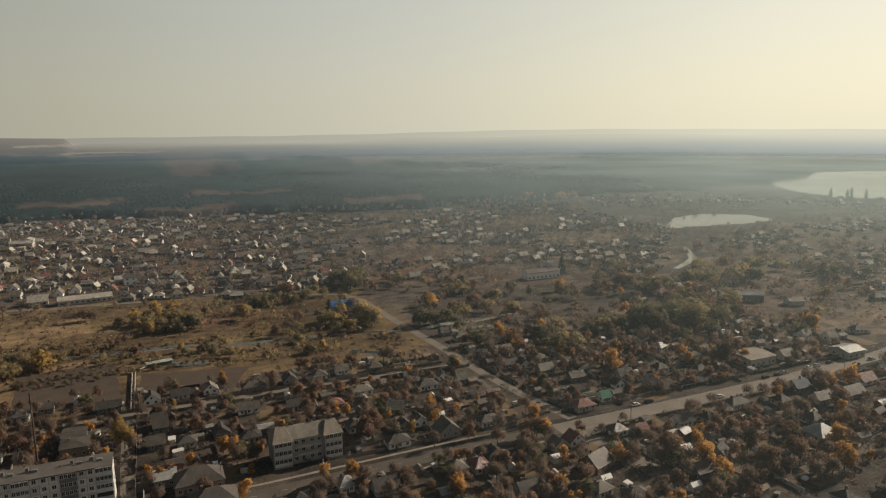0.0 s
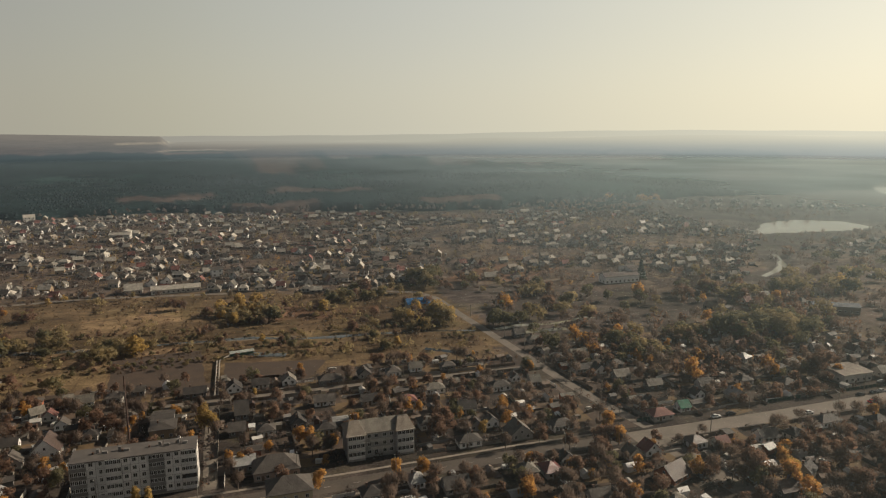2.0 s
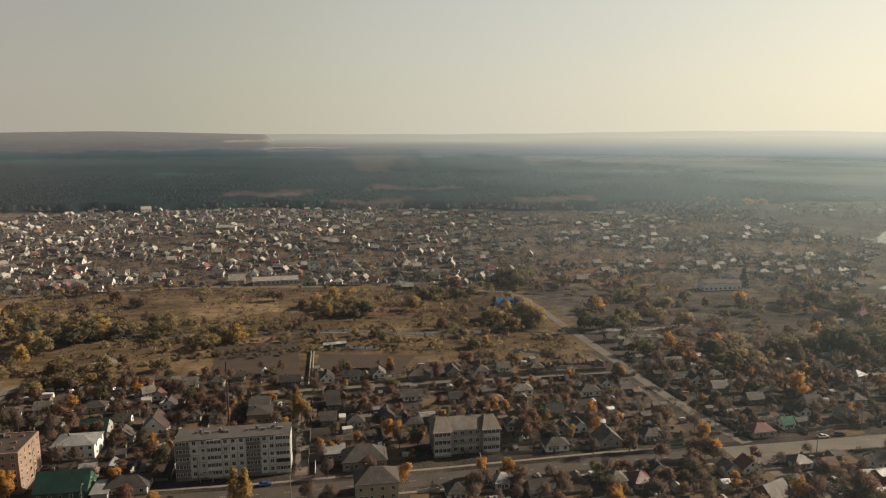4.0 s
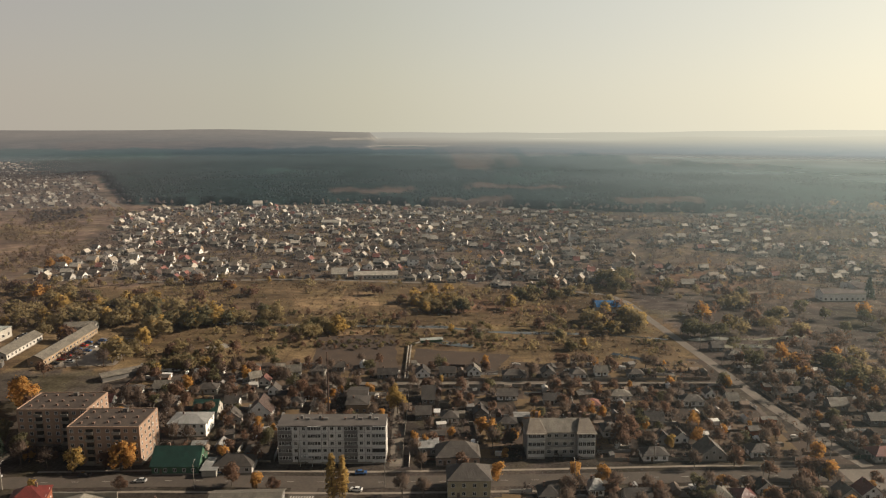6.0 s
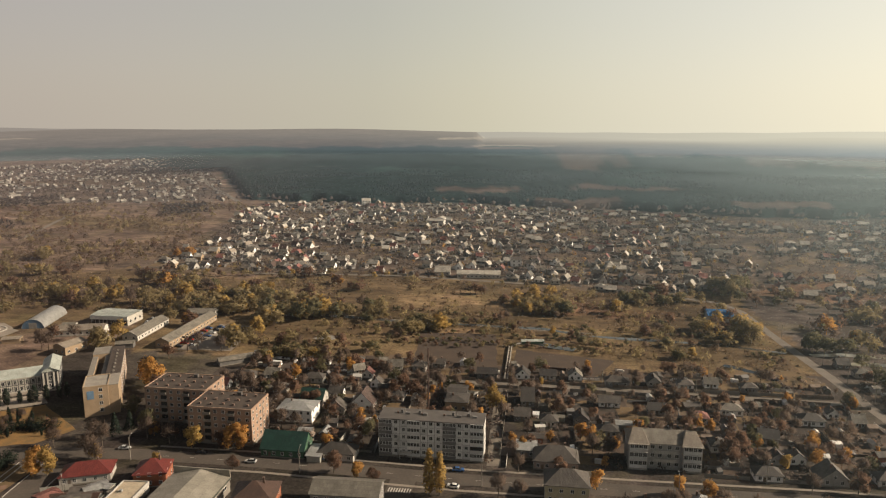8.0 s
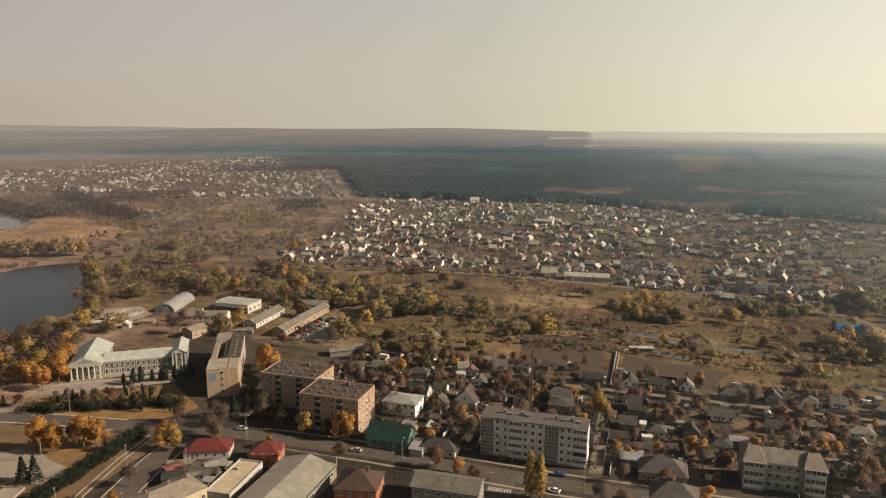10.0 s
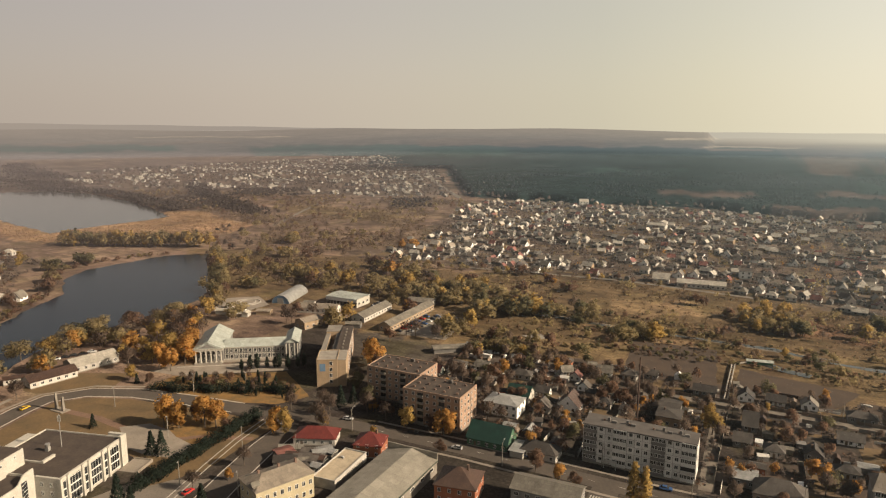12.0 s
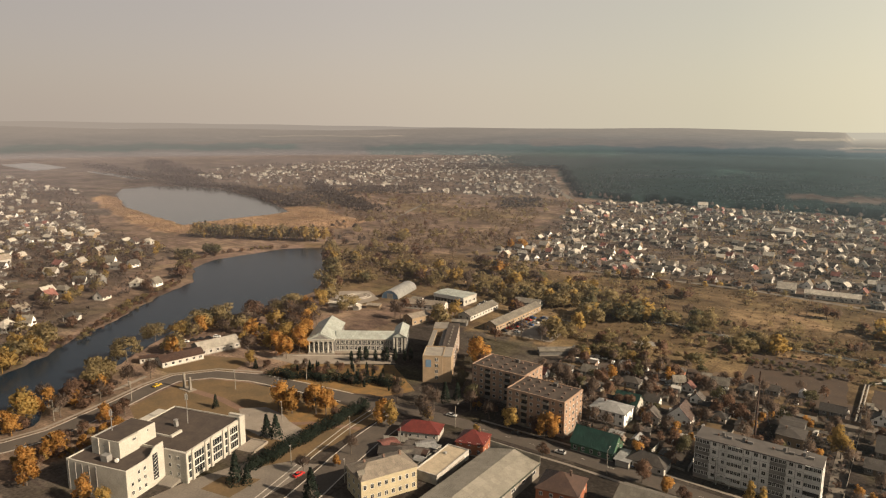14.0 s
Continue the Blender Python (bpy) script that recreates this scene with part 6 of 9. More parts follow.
EAST_ROWS = [
    (168, 43, 8, 8, 0, G, SLATE_LIGHT, PLASTER_GREY), (86, 40, 10, 7, 0, G, SLATE_LIGHT, PLASTER_GREY), (73, 89, 12, 8, 0, G, SLATE_LIGHT, PLASTER_GREY), (65, 69, 13, 6.5, 0, G, SLATE_DARK, PLASTER),
    (58, 133, 7.7, 8, 0, G, SLATE, PLASTER_GREY), (62, 120, 9.8, 7, 0, HP, SLATE_LIGHT, PLASTER_WHITE), (72, 66, 8, 8, 90, G, SLATE, PLASTER_WHITE), (84, 70, 9, 7, 0, HP, SLATE, PLASTER),
    (130, 32, 9, 8, 0, HP, SLATE, PLASTER), (146, 22, 10, 8, 0, HP, SLATE_DARK, PLASTER), (120, 52, 8, 8, 90, G, SLATE, PLASTER_GREY), (152, 58, 9, 8, 20, HP, METAL_WHITE, PLASTER),
]
ROAD_SOUTH = [
    (47, -16, 7.3, 9, 90, G, METAL_RED, PLASTER), (39, -17, 7, 8, 90, G, SLATE_LIGHT, PLASTER), (44, -34, 12.5, 11, 20, G, METAL_BROWN, BRICK_RED), (5, -19, 8, 10, 0, HP, METAL_RED, PLASTER),
    (14, -13, 4.9, 7, 90, G, SLATE_DARK, PLASTER), (-3, -17, 8, 9, 0, HP, SLATE_LIGHT, PLASTER), (-42, -12, 6.4, 9, 0, HP, METAL_WHITE, PLASTER), (-30, -19, 11, 9, 0, G, SLATE, PLASTER),
    (67, -16, 9, 8, 0, HP, METAL_BROWN, PLASTER), (76, -19, 6.7, 6, 0, G, ROOF_PINK, PLASTER), (130, -16, 13, 8, 0, HP, SLATE, PLASTER), (137, -51, 14, 13, 0, HP, METAL_WHITE, PLASTER_WHITE),
]
FAR_SOUTH = [
    (171, -13, 11, 9, 0, G, SLATE_BLUE, PLASTER_GREY), (168, -27, 11.5, 8, 0, G, METAL_BROWN, PLASTER), (186, -28, 14, 9, 0, G, METAL_BROWN, BRICK_RED), (108, -22, 9, 8, 10, HP, SLATE_DARK, PLASTER),
    (96, -20, 10, 8, 0, G, SLATE, PLASTER), (150, -22, 9, 8, 0, HP, SLATE_DARK, PLASTER), (206, -20, 12, 9, 0, G, METAL_RED, PLASTER), (226, -14, 11, 9, 0, HP, SLATE, PLASTER),
    (34, -50, 9, 8, 10, HP, SLATE_LIGHT, PLASTER), (12, -40, 9, 8, 0, G, SLATE, PLASTER), (-58, -16, 9, 9, 0, HP, SLATE_DARK, PLASTER), (90, -46, 8, 7, 30, G, SLATE_DARK, PLASTER),
]
WEST_ROWS = [
    (-232, 74, 11.5, 8, 12, HP, SLATE, PLASTER), (-220, 78, 9, 8, 0, G, SLATE_LIGHT, PLASTER), (-212, 83, 4, 6, 90, G, SLATE, PLASTER), (-199, 76, 12.5, 8, 5, HP, SLATE, PLASTER_WHITE),
    (-189, 77, 6, 6, 0, HP, SLATE_DARK, PLASTER), (-175, 85, 5, 7, 90, G, ROOF_PINK, PLASTER), (-168, 74, 5.5, 7, 90, G, SLATE, PLASTER_WHITE), (-181, 90, 7, 7, 30, G, SLATE_LIGHT, PLASTER),
    (-238, 62, 8, 8, 0, G, ROOF_PINK, PLASTER_WHITE), (-210, 62, 8, 7, 0, HP, SLATE, PLASTER), (-183, 60, 8, 7, 0, G, SLATE, PLASTER), (-155, 60, 7, 7, 0, HP, SLATE_DARK, PLASTER),
]
for row in (LANE_NORTH, LANE_SOUTH, ROAD_NORTH, EAST_ROWS, ROAD_SOUTH, FAR_SOUTH, WEST_ROWS):
    for i, (s, q, w, d, turn, shape, roof, wall) in enumerate(row):
        cottage(s, q, 0.76 * w, 0.74 * d, turn, shape, roof, WHITEWASH if wall in (PLASTER, PLASTER_WHITE) and i % 2 == 0 else wall, 2.6)
cottage(-128, 56, 9.4, 10, 0, "hip", SLATE, BRICK_TAN, 4.2, 1.0, "low brick boiler house with flat pale roof", "boiler_house")
hall_building(-129, 66, 8, 14, 0, 3.4, 1.2, SLATE, PLASTER_GREY, "garage row with slate roof", False, "garage", "garage")
hall_building(182, 23, 17, 14, 0, 4.6, 0.5, ROOF_TAN, PLASTER, "flat-roofed roadside shop with tan roof", True, "shop", "shop")
hall_building(235, 10, 12.5, 11, 0, 4.0, 1.4, METAL_WHITE, PLASTER_WHITE, "roadside shop with a shining metal roof", True, "shop", "shop")
hall_building(190, 241, 30, 10, 0, 5.8, 2.2, METAL_BROWN, WHITEWASH, "long white two-storey school with dark roof", True, "school", "school", 1)
hall_building(216, 264, 11, 24, 0, 4.8, 2.0, METAL_BROWN, WHITEWASH, "white school wing with dark roof", True, "school", "school", 1)
hall_building(276, 119, 28, 10, -30, 5.0, 1.4, SLATE_BLUE, CONCRETE, "long grey-blue sheet warehouse beside a yard", True, "warehouse", "warehouse")
hall_building(299, 95, 10, 8, -20, 3.4, 1.4, SLATE_LIGHT, PLASTER, "small depot building with pale roof", False, "warehouse", "depot")
hall_building(18, 213, 15, 11, 0, 4.5, 2.6, METAL_BLUE, PLASTER, "roadside cafe with a bright blue roof", True, "cafe", "cafe")

# outbuildings behind the cottages
rnd = random.Random(5)
taken = [(s, q, max(w, d) / 2) for row in (LANE_NORTH, LANE_SOUTH, ROAD_NORTH, EAST_ROWS, ROAD_SOUTH, FAR_SOUTH, WEST_ROWS) for s, q, w, d, *_ in row]
taken += [(s, q, 6.5) for a, b in zip(RING, RING[1:]) for f in (0, 0.25, 0.5, 0.75) for s, q in [(a[0] + f * (b[0] - a[0]), a[1] + f * (b[1] - a[1]))]]
taken += [(-409, 97, 6), (-385, 108, 6), (-400, 103, 5), (183, 239, 20), (183, 218, 16), (200, 205, 14), (214, 255, 16), (276, 119, 18), (290, 100, 14), (-132, 14, 24), (-213, 16, 17), (-240, 31, 18), (-49, 17, 15), (-204, -52, 25), (-204, -28, 14), (-234, -63, 15), (-181, -33, 10), (-153, -26, 13), (-186, 6, 11), (-192, 36, 10), (-87, 11, 10), (-84, -10, 10),
          (-128, 58, 12), (-247, -22, 11), (-224, -20, 8), (84, 39, 10), (182, 23, 12), (235, 10, 10), (-300, -80, 40), (-335, 40, 32), (-275, 50, 32)]


def street_s(q):
    return float(np.interp(q, [p[1] for p in RIVER_STREET], [p[0] for p in RIVER_STREET]))


def free(s, q, r):
    return all((s - a) ** 2 + (q - b) ** 2 > (r + c) ** 2 for a, b, c in taken) and abs(q) > 8 + r and not (abs(s - street_s(q)) < 5.0 + r and -2 < q < 262) and not (abs(q - 85) < 3 + r and -150 < s < 44) and not (abs(s + 110) < 3 + r and 0 < q < 90)


count = 0
while count < 70:
    s, q = rnd.uniform(-240, 240), rnd.uniform(-60, 108)
    w, d = rnd.uniform(3, 7), rnd.uniform(2.6, 4.5)
    if (q < 0 and s < -70) or not free(s, q, w / 2 + 0.5):
        continue
    shed(s, q, w, d, rnd.choice((0, 90, 0, 12)), rnd.choice((SLATE, SLATE_DARK, SLATE_LIGHT, METAL_WHITE, SLATE)), rnd.choice((WOOD, PLASTER_GREY, PLASTER, BRICK_RED)), rnd.uniform(2, 2.6), rnd.uniform(0.5, 1.2))
    taken.append((s, q, w / 2))
    count += 1
while count < 105:
    s, q = rnd.uniform(-110, 240), rnd.uniform(-110, 60)
    w, d = rnd.uniform(5.6, 8), rnd.uniform(5, 6.4)
    if not free(s, q, w / 2 + 1.5):
        continue
    cottage(s, q, w, d, rnd.choice((0, 90, 0, 5, -8)), rnd.choice((G, HP)), rnd.choice((SLATE, SLATE_DARK, SLATE, SLATE_LIGHT, METAL_BROWN)), rnd.choice((PLASTER, PLASTER_GREY, PLASTER)))
    taken.append((s, q, w / 2))
    count += 1


# ---- village houses farther off: the nearest as things, the rest as one body ----
def village_geo(i):
    rng = random.Random(40 + i)
    w, d, h = rng.uniform(5.6, 9.0), rng.uniform(4.8, 6.2), rng.uniform(2.2, 2.7 if i % 4 else 4.2)
    shape, rise = ("gable", d * rng.uniform(0.42, 0.62)) if i % 3 else ("hip", d * 0.42)
    g = Geo()
    if shape == "gable":
        g.gable_walls(w, d, h, rise)
        r = Geo().gable(w, d, h, rise, 0.35, 0.14)
        if i % 2:        # a lean-to at the back and a glazed porch
            g.box(-w / 4, d / 2 + 0.01, 0, w / 3, d / 2 + 2.4, 1.9)
            r.solid([(-w / 4 - 0.2, d / 2 - 0.1, 2.35), (w / 3 + 0.2, d / 2 - 0.1, 2.35), (w / 3 + 0.2, d / 2 + 2.7, 1.92), (-w / 4 - 0.2, d / 2 + 2.7, 1.92)],
                    [(-w / 4 - 0.2, d / 2 - 0.1, 2.45), (w / 3 + 0.2, d / 2 - 0.1, 2.45), (w / 3 + 0.2, d / 2 + 2.7, 2.02), (-w / 4 - 0.2, d / 2 + 2.7, 2.02)])
    else:
        g.box(-w / 2, -d / 2, 0, w / 2, d / 2, h)
        r = Geo().hip(w, d, h + 0.2, rise)
    r.box(w * 0.2, 0.3, h, w * 0.2 + 0.5, 0.8, h + rise + 0.6)
    for x in (-w / 4, w / 4):
        for y0, y1 in ((-d / 2 - 0.05, -d / 2 - 0.002), (d / 2 + 0.002, d / 2 + 0.05)):
            g.box(x - 0.6, y0, 1.0, x + 0.6, y1, 2.1, 1)
    for x0, x1 in ((-w / 2 - 0.05, -w / 2 - 0.002), (w / 2 + 0.002, w / 2 + 0.05)):
        g.box(x0, -0.6, 1.0, x1, 0.6, 2.1, 1)
    return g, r, shape


V_ROOFS = [V_PALE, SLATE_LIGHT, ROOF_TAN, SLATE, V_PALE, ROOF_PINK, SLATE_LIGHT, SLATE, ROOF_TAN, SLATE_LIGHT, V_PALE, METAL_BROWN]
V_WALLS = [PLASTER, WHITEWASH, PLASTER_GREY, PLASTER, BRICK_TAN, PLASTER, PLASTER_GREY, WHITEWASH, PLASTER, PLASTER, PLASTER_GREY, PLASTER]
V_TONES = {V_PALE: "cream-grey", SLATE: "grey", SLATE_LIGHT: "pale", ROOF_PINK: "faded red", METAL_WHITE: "shining tin", SLATE_DARK: "dark", METAL_BROWN: "brown", ROOF_TAN: "tan"}
V_GEO = [village_geo(i) for i in range(24)]
V_MESH = [(g.mesh("wall", V_WALLS[i % 12], GLASS), r.mesh("roof", V_ROOFS[i % 12])) for i, (g, r, _) in enumerate(V_GEO)]
SHED_GEO = (Geo().gable_walls(5, 3.6, 2.1, 0.9), Geo().gable(5, 3.6, 2.1, 0.9, 0.25, 0.1))
shed_mesh = (SHED_GEO[0].mesh("wall", PLASTER_GREY), SHED_GEO[1].mesh("roof", SLATE))
ROOF_LIST, WALL_LIST = [SLATE, SLATE_LIGHT, ROOF_TAN, ROOF_PINK, V_PALE, METAL_BROWN], [PLASTER, WHITEWASH, BRICK_TAN, PLASTER_GREY, BRICK_RED, GLASS]


def pour(target, g, m, k=None):
    """Adds a copy of some geometry, moved by m, to a joint body."""
    n = len(target.v)
    target.v += [tuple(m @ Vector(p)) for p in g.v]
    target.f += [tuple(i + n for i in f) for f in g.f]
    target.k += [k(j) for j in g.k]


def village(poly, step_s, step_q, turn, keep, seed, group, near, gaps=-2.5):
    """Houses in loose rows inside an outline in street metres; those within near metres of the origin are things."""
    rng = random.Random(seed)
    s0, s1 = min(p[0] for p in poly), max(p[0] for p in poly)
    q0, q1 = min(p[1] for p in poly), max(p[1] for p in poly)
    q, walls, roofs, yards = q0 + 6, Geo(), Geo(), Geo()
    while q < q1:
        s = s0 + rng.uniform(0, step_s)
        while s < s1:
            ps, pq = s + rng.uniform(-8, 8), q + rng.uniform(-12, 12) + 12 * math.sin(s * 0.02 + q * 0.01)
            s += step_s * rng.uniform(0.7, 1.4)
            if rng.random() > keep or not in_plan(ps, pq, poly) or math.sin(ps * 0.031 + 1.5 * math.sin(pq * 0.017)) + math.sin(pq * 0.045 + math.sin(ps * 0.03)) < gaps:
                continue
            i = rng.randrange(24)
            a = turn + rng.choice((0, 0, 90, 90, 180)) + rng.uniform(-14, 14)
            spots = [(at(ps, pq, 0, a), i)]
            if rng.random() < 0.6:
                spots.append((at(ps + rng.uniform(6, 10), pq + rng.uniform(-6, 6), 0, a + rng.choice((0, 90))), -1))
            base = spots[0][0]
            for side in range(rng.randrange(1, 4)):        # plot fences, wood piles and little stores
                along, x, y, tone = rng.uniform(4, 13), rng.uniform(-9, 4), rng.choice((-7, 7, -9)) + rng.uniform(-2, 2), rng.randrange(4)
                pour(yards, Geo().box(x, y, 0, x + along, y + 0.12, rng.uniform(1.0, 1.7)), base @ Matrix.Rotation(rng.choice((0, 1.5708)), 4, "Z"), lambda j: tone)
            if rng.random() < 0.8:
                x, y, tone = rng.uniform(-9, 9), rng.choice((-6, 6)) + rng.uniform(-2, 2), rng.randrange(4)
                pour(yards, Geo().gable_walls(2.6, 1.8, 1.5, 0.6).gable(2.6, 1.8, 1.5, 0.6, 0.15, 0.08), base @ Matrix.Translation((x, y, 0)), lambda j: tone)
            for m, kind in spots:
                if math.hypot(*m.translation.xy) < near:
                    ob = thing("house" if kind >= 0 else "shed", m, f"small village house with {V_TONES[V_ROOFS[i % 12]]} {'gable' if i % 3 else 'hipped'} roof" if kind >= 0 else "small grey garden shed in a village plot", "house" if kind >= 0 else "shed", group)
                    wall, roof = V_MESH[kind] if kind >= 0 else shed_mesh
                    part("wall", wall, ob)
                    part("roof", roof, ob)
                else:
                    g, r = V_GEO[kind][:2] if kind >= 0 else SHED_GEO
                    w_at = WALL_LIST.index(V_WALLS[kind % 12]) if kind >= 0 else 3
                    r_at = ROOF_LIST.index(V_ROOFS[kind % 12]) if kind >= 0 else 0
                    pour(walls, g, m, lambda j: 5 if j else w_at)
                    pour(roofs, r, m, lambda j: r_at)
        q += step_q
    if walls.v:
        base = whole("village_houses", walls.mesh("wall", *WALL_LIST), f"many small {group} with grey and pale roofs", "houses", "stuff")
        part("roof", roofs.mesh("roof", *ROOF_LIST), base)
    whole("yard_fences", yards.mesh("yard_fences", PLASTER, PLASTER_GREY, SLATE_LIGHT, WOOD), f"plot fences and little stores beside {group}", "fences", "stuff")


village(VILLAGE, 13, 21, -8, 0.84, 1, "village houses", 560, -1.35)
village(EAST_VILLAGE, 12, 19, 0, 0.85, 2, "village houses", 530, -0.25)
village(EAST_SIDE, 17, 25, 0, 0.7, 3, "houses in the east", 440, 0.1)
WEST_HOUSES = [(-524, -57), (-528, -45), (-562, -34), (-517, -23), (-589, -5), (-579, -8), (-591, 7), (-610, 29), (-655, 29), (-629, 47), (-599, 37), (-552, 15), (-570, 51),
               (-559, 59), (-733, 68), (-722, 77), (-673, 61), (-687, 50), (-640, 75), (-637, 87), (-733, 26), (-755, 125), (-748, 144), (-742, 150), (-729, 157), (-660, 80), (-700, 110), (-690, 122), (-712, 98)]
rnd = random.Random(61)
for i, (s, q) in enumerate(WEST_HOUSES):
    ob = thing("house", at(s, q, 0, 30 + rnd.choice((0, 90)) + rnd.uniform(-20, 20)), f"small lakeside house with {V_TONES[V_ROOFS[i % 12]]} {'gable' if i % 3 else 'hipped'} roof", "house", "houses on the west bank")
    size = Matrix.Diagonal((1.3, 1.3, 1.2 + 0.3 * (i % 5 == 0), 1))
    part("wall", V_MESH[i % 12][0], ob, size)
    part("roof", V_MESH[i % 12][1], ob, size)
village([(-540, -75), (-640, 0), (-760, 60), (-760, 130), (-850, 170), (-1050, 240), (-1150, 60), (-900, -120)], 18, 23, 30, 0.72, 4, "houses on the west bank", 620)

hall_building(-142, 313, 34, 9, 4, 3.6, 2.2, V_PALE, PLASTER, "long low farm building with pale roof beside the lane", True, "farm building", "farm_building")
hall_building(-172, 320, 12, 11, 4, 3.4, 3.6, V_PALE, PLASTER, "broad village house with a pale gable roof", True, "house", "house")
hall_building(-114, 363, 9, 8, 10, 6.2, 1.6, SLATE, WHITEWASH, "two-storey white village house", True, "house", "house", 2)
hall_building(-360, 800, 13, 11, 20, 6.0, 3.5, V_PALE, WHITEWASH, "large white house at the wood's edge", True, "house", "house", 2)
hall_building(-221, 604, 22, 10, -8, 5.0, 2.0, V_PALE, PLASTER, "white village school with pale roof", True, "school", "school")
hall_building(-218, 626, 12, 10, 80, 5.0, 2.0, V_PALE, WHITEWASH, "cross wing of the village school", True, "school", "school")
tower = thing("chapel", at(54, 497, 0, 12), "small white village chapel with a narrow tower", "chapel")
part("wall", Geo().gable_walls(9, 6, 4.0, 2.4).mesh("wall", WHITEWASH), tower)
part("roof", Geo().gable(9, 6, 4.0, 2.4, 0.4, 0.18).mesh("roof", SLATE), tower)
part("tower", Geo().box(-5.9, -1.5, 0, -4.55, 1.5, 11).mesh("tower", WHITEWASH), tower)
part("spire", Geo().hip(1.6, 3.2, 11.1, 1.8).mesh("spire", SLATE), tower, pose(-5.2, 0, 0))


def far_houses(name, poly, number, seed, label, spread=-0.6):
    """Hundreds of distant houses: one body of walls and roofs."""
    rng = np.random.default_rng(seed)
    s0, s1 = min(p[0] for p in poly), max(p[0] for p in poly)
    q0, q1 = min(p[1] for p in poly), max(p[1] for p in poly)
    wall, roof = Geo(), Geo()
    done = 0
    while done < number:
        s, q = rng.uniform(s0, s1), rng.uniform(q0, q1)
        if not in_plan(s, q, poly) or (math.sin(s * 0.021 + 1.6 * math.sin(q * 0.013)) + math.sin(q * 0.034 + math.sin(s * 0.02)) < spread and rng.random() < 0.85):
            continue
        m = at(s, q, 0, rng.uniform(0, 180))
        w, d, h = rng.uniform(5, 8.5), rng.uniform(4.6, 6.2), rng.uniform(2.0, 3.2)
        for target, g in ((wall, Geo().gable_walls(w, d, h, d * 0.45)), (roof, Geo().gable(w, d, h, d * 0.45, 0.4, 0.2, rng.integers(0, 4)))):
            n = len(target.v)
            target.v += [tuple(m @ Vector(p)) for p in g.v]
            target.f += [tuple(i + n for i in f) for f in g.f]
            target.k += g.k if target is roof else [done % 3] * len(g.k)
        done += 1
    base = whole(name, wall.mesh("wall", PLASTER, PLASTER_GREY, PLASTER), label, "houses", "stuff")
    part("roof", roof.mesh("roof", SLATE_LIGHT, V_PALE, SLATE, V_PALE), base)


far_houses("distant_houses", FAR_TOWN, 820, 7, "distant white houses of a sprawling settlement", 0.0)
far_houses("distant_houses", [(-1150, 60), (-1100, 260), (-1300, 380), (-1846, 470), (-1500, 50)], 160, 8, "distant houses beyond the lake")
far_houses("distant_houses", [(500, 640), (700, 560), (840, 430), (1000, 480), (800, 700), (560, 740)], 90, 9, "scattered houses near the hazy lake")


# ---- garden beds, paths and yard clutter, too many to count ----
def garden_beds(name, test, box, number, seed, label):
    """Dug, grassed and trodden rectangles side by side in the plots."""
    rng, g = random.Random(seed), Geo()
    s0, q0, s1, q1 = box
    done = 0
    while done < number:
        s, q = s0 + rng.random() * (s1 - s0), q0 + rng.random() * (q1 - q0)
        if not test(s, q):
            continue
        w, d, z, a, k = rng.uniform(4, 11), rng.uniform(7, 20), 0.018 + 0.022 * rng.random(), radians(rng.choice((0, 0, 90)) + rng.uniform(-5, 5)), rng.choice((0, 0, 1, 1, 2, 3))
        ring = [(s + x * math.cos(a) - y * math.sin(a), q + x * math.sin(a) + y * math.cos(a)) for x, y in ((-w / 2, -d / 2), (w / 2, -d / 2 + rng.uniform(-1, 1)), (w / 2 + rng.uniform(-1, 1), d / 2), (-w / 2, d / 2))]
        g.poly([(*p, z) for p in ring], k)
        done += 1
    whole(name, g.mesh(name, PLOUGHED, LAWN, BARE_EARTH, DRY_BED), label, "garden beds", "stuff", TOWN)


garden_beds("garden_beds", lambda s, q: free(s, q, 2.5) and not (q < 9 and s < -70), (-240, -75, 250, 112), 620, 71, "dug beds, lawns and trodden earth of town gardens")
garden_beds("garden_beds", lambda s, q: in_plan(s, q, VILLAGE), (-514, 268, 150, 815), 900, 72, "dug beds and grass plots of the village")
garden_beds("garden_beds", lambda s, q: in_plan(s, q, EAST_VILLAGE) or in_plan(s, q, EAST_SIDE), (75, 20, 800, 700), 500, 73, "dug beds and grass plots in the east")


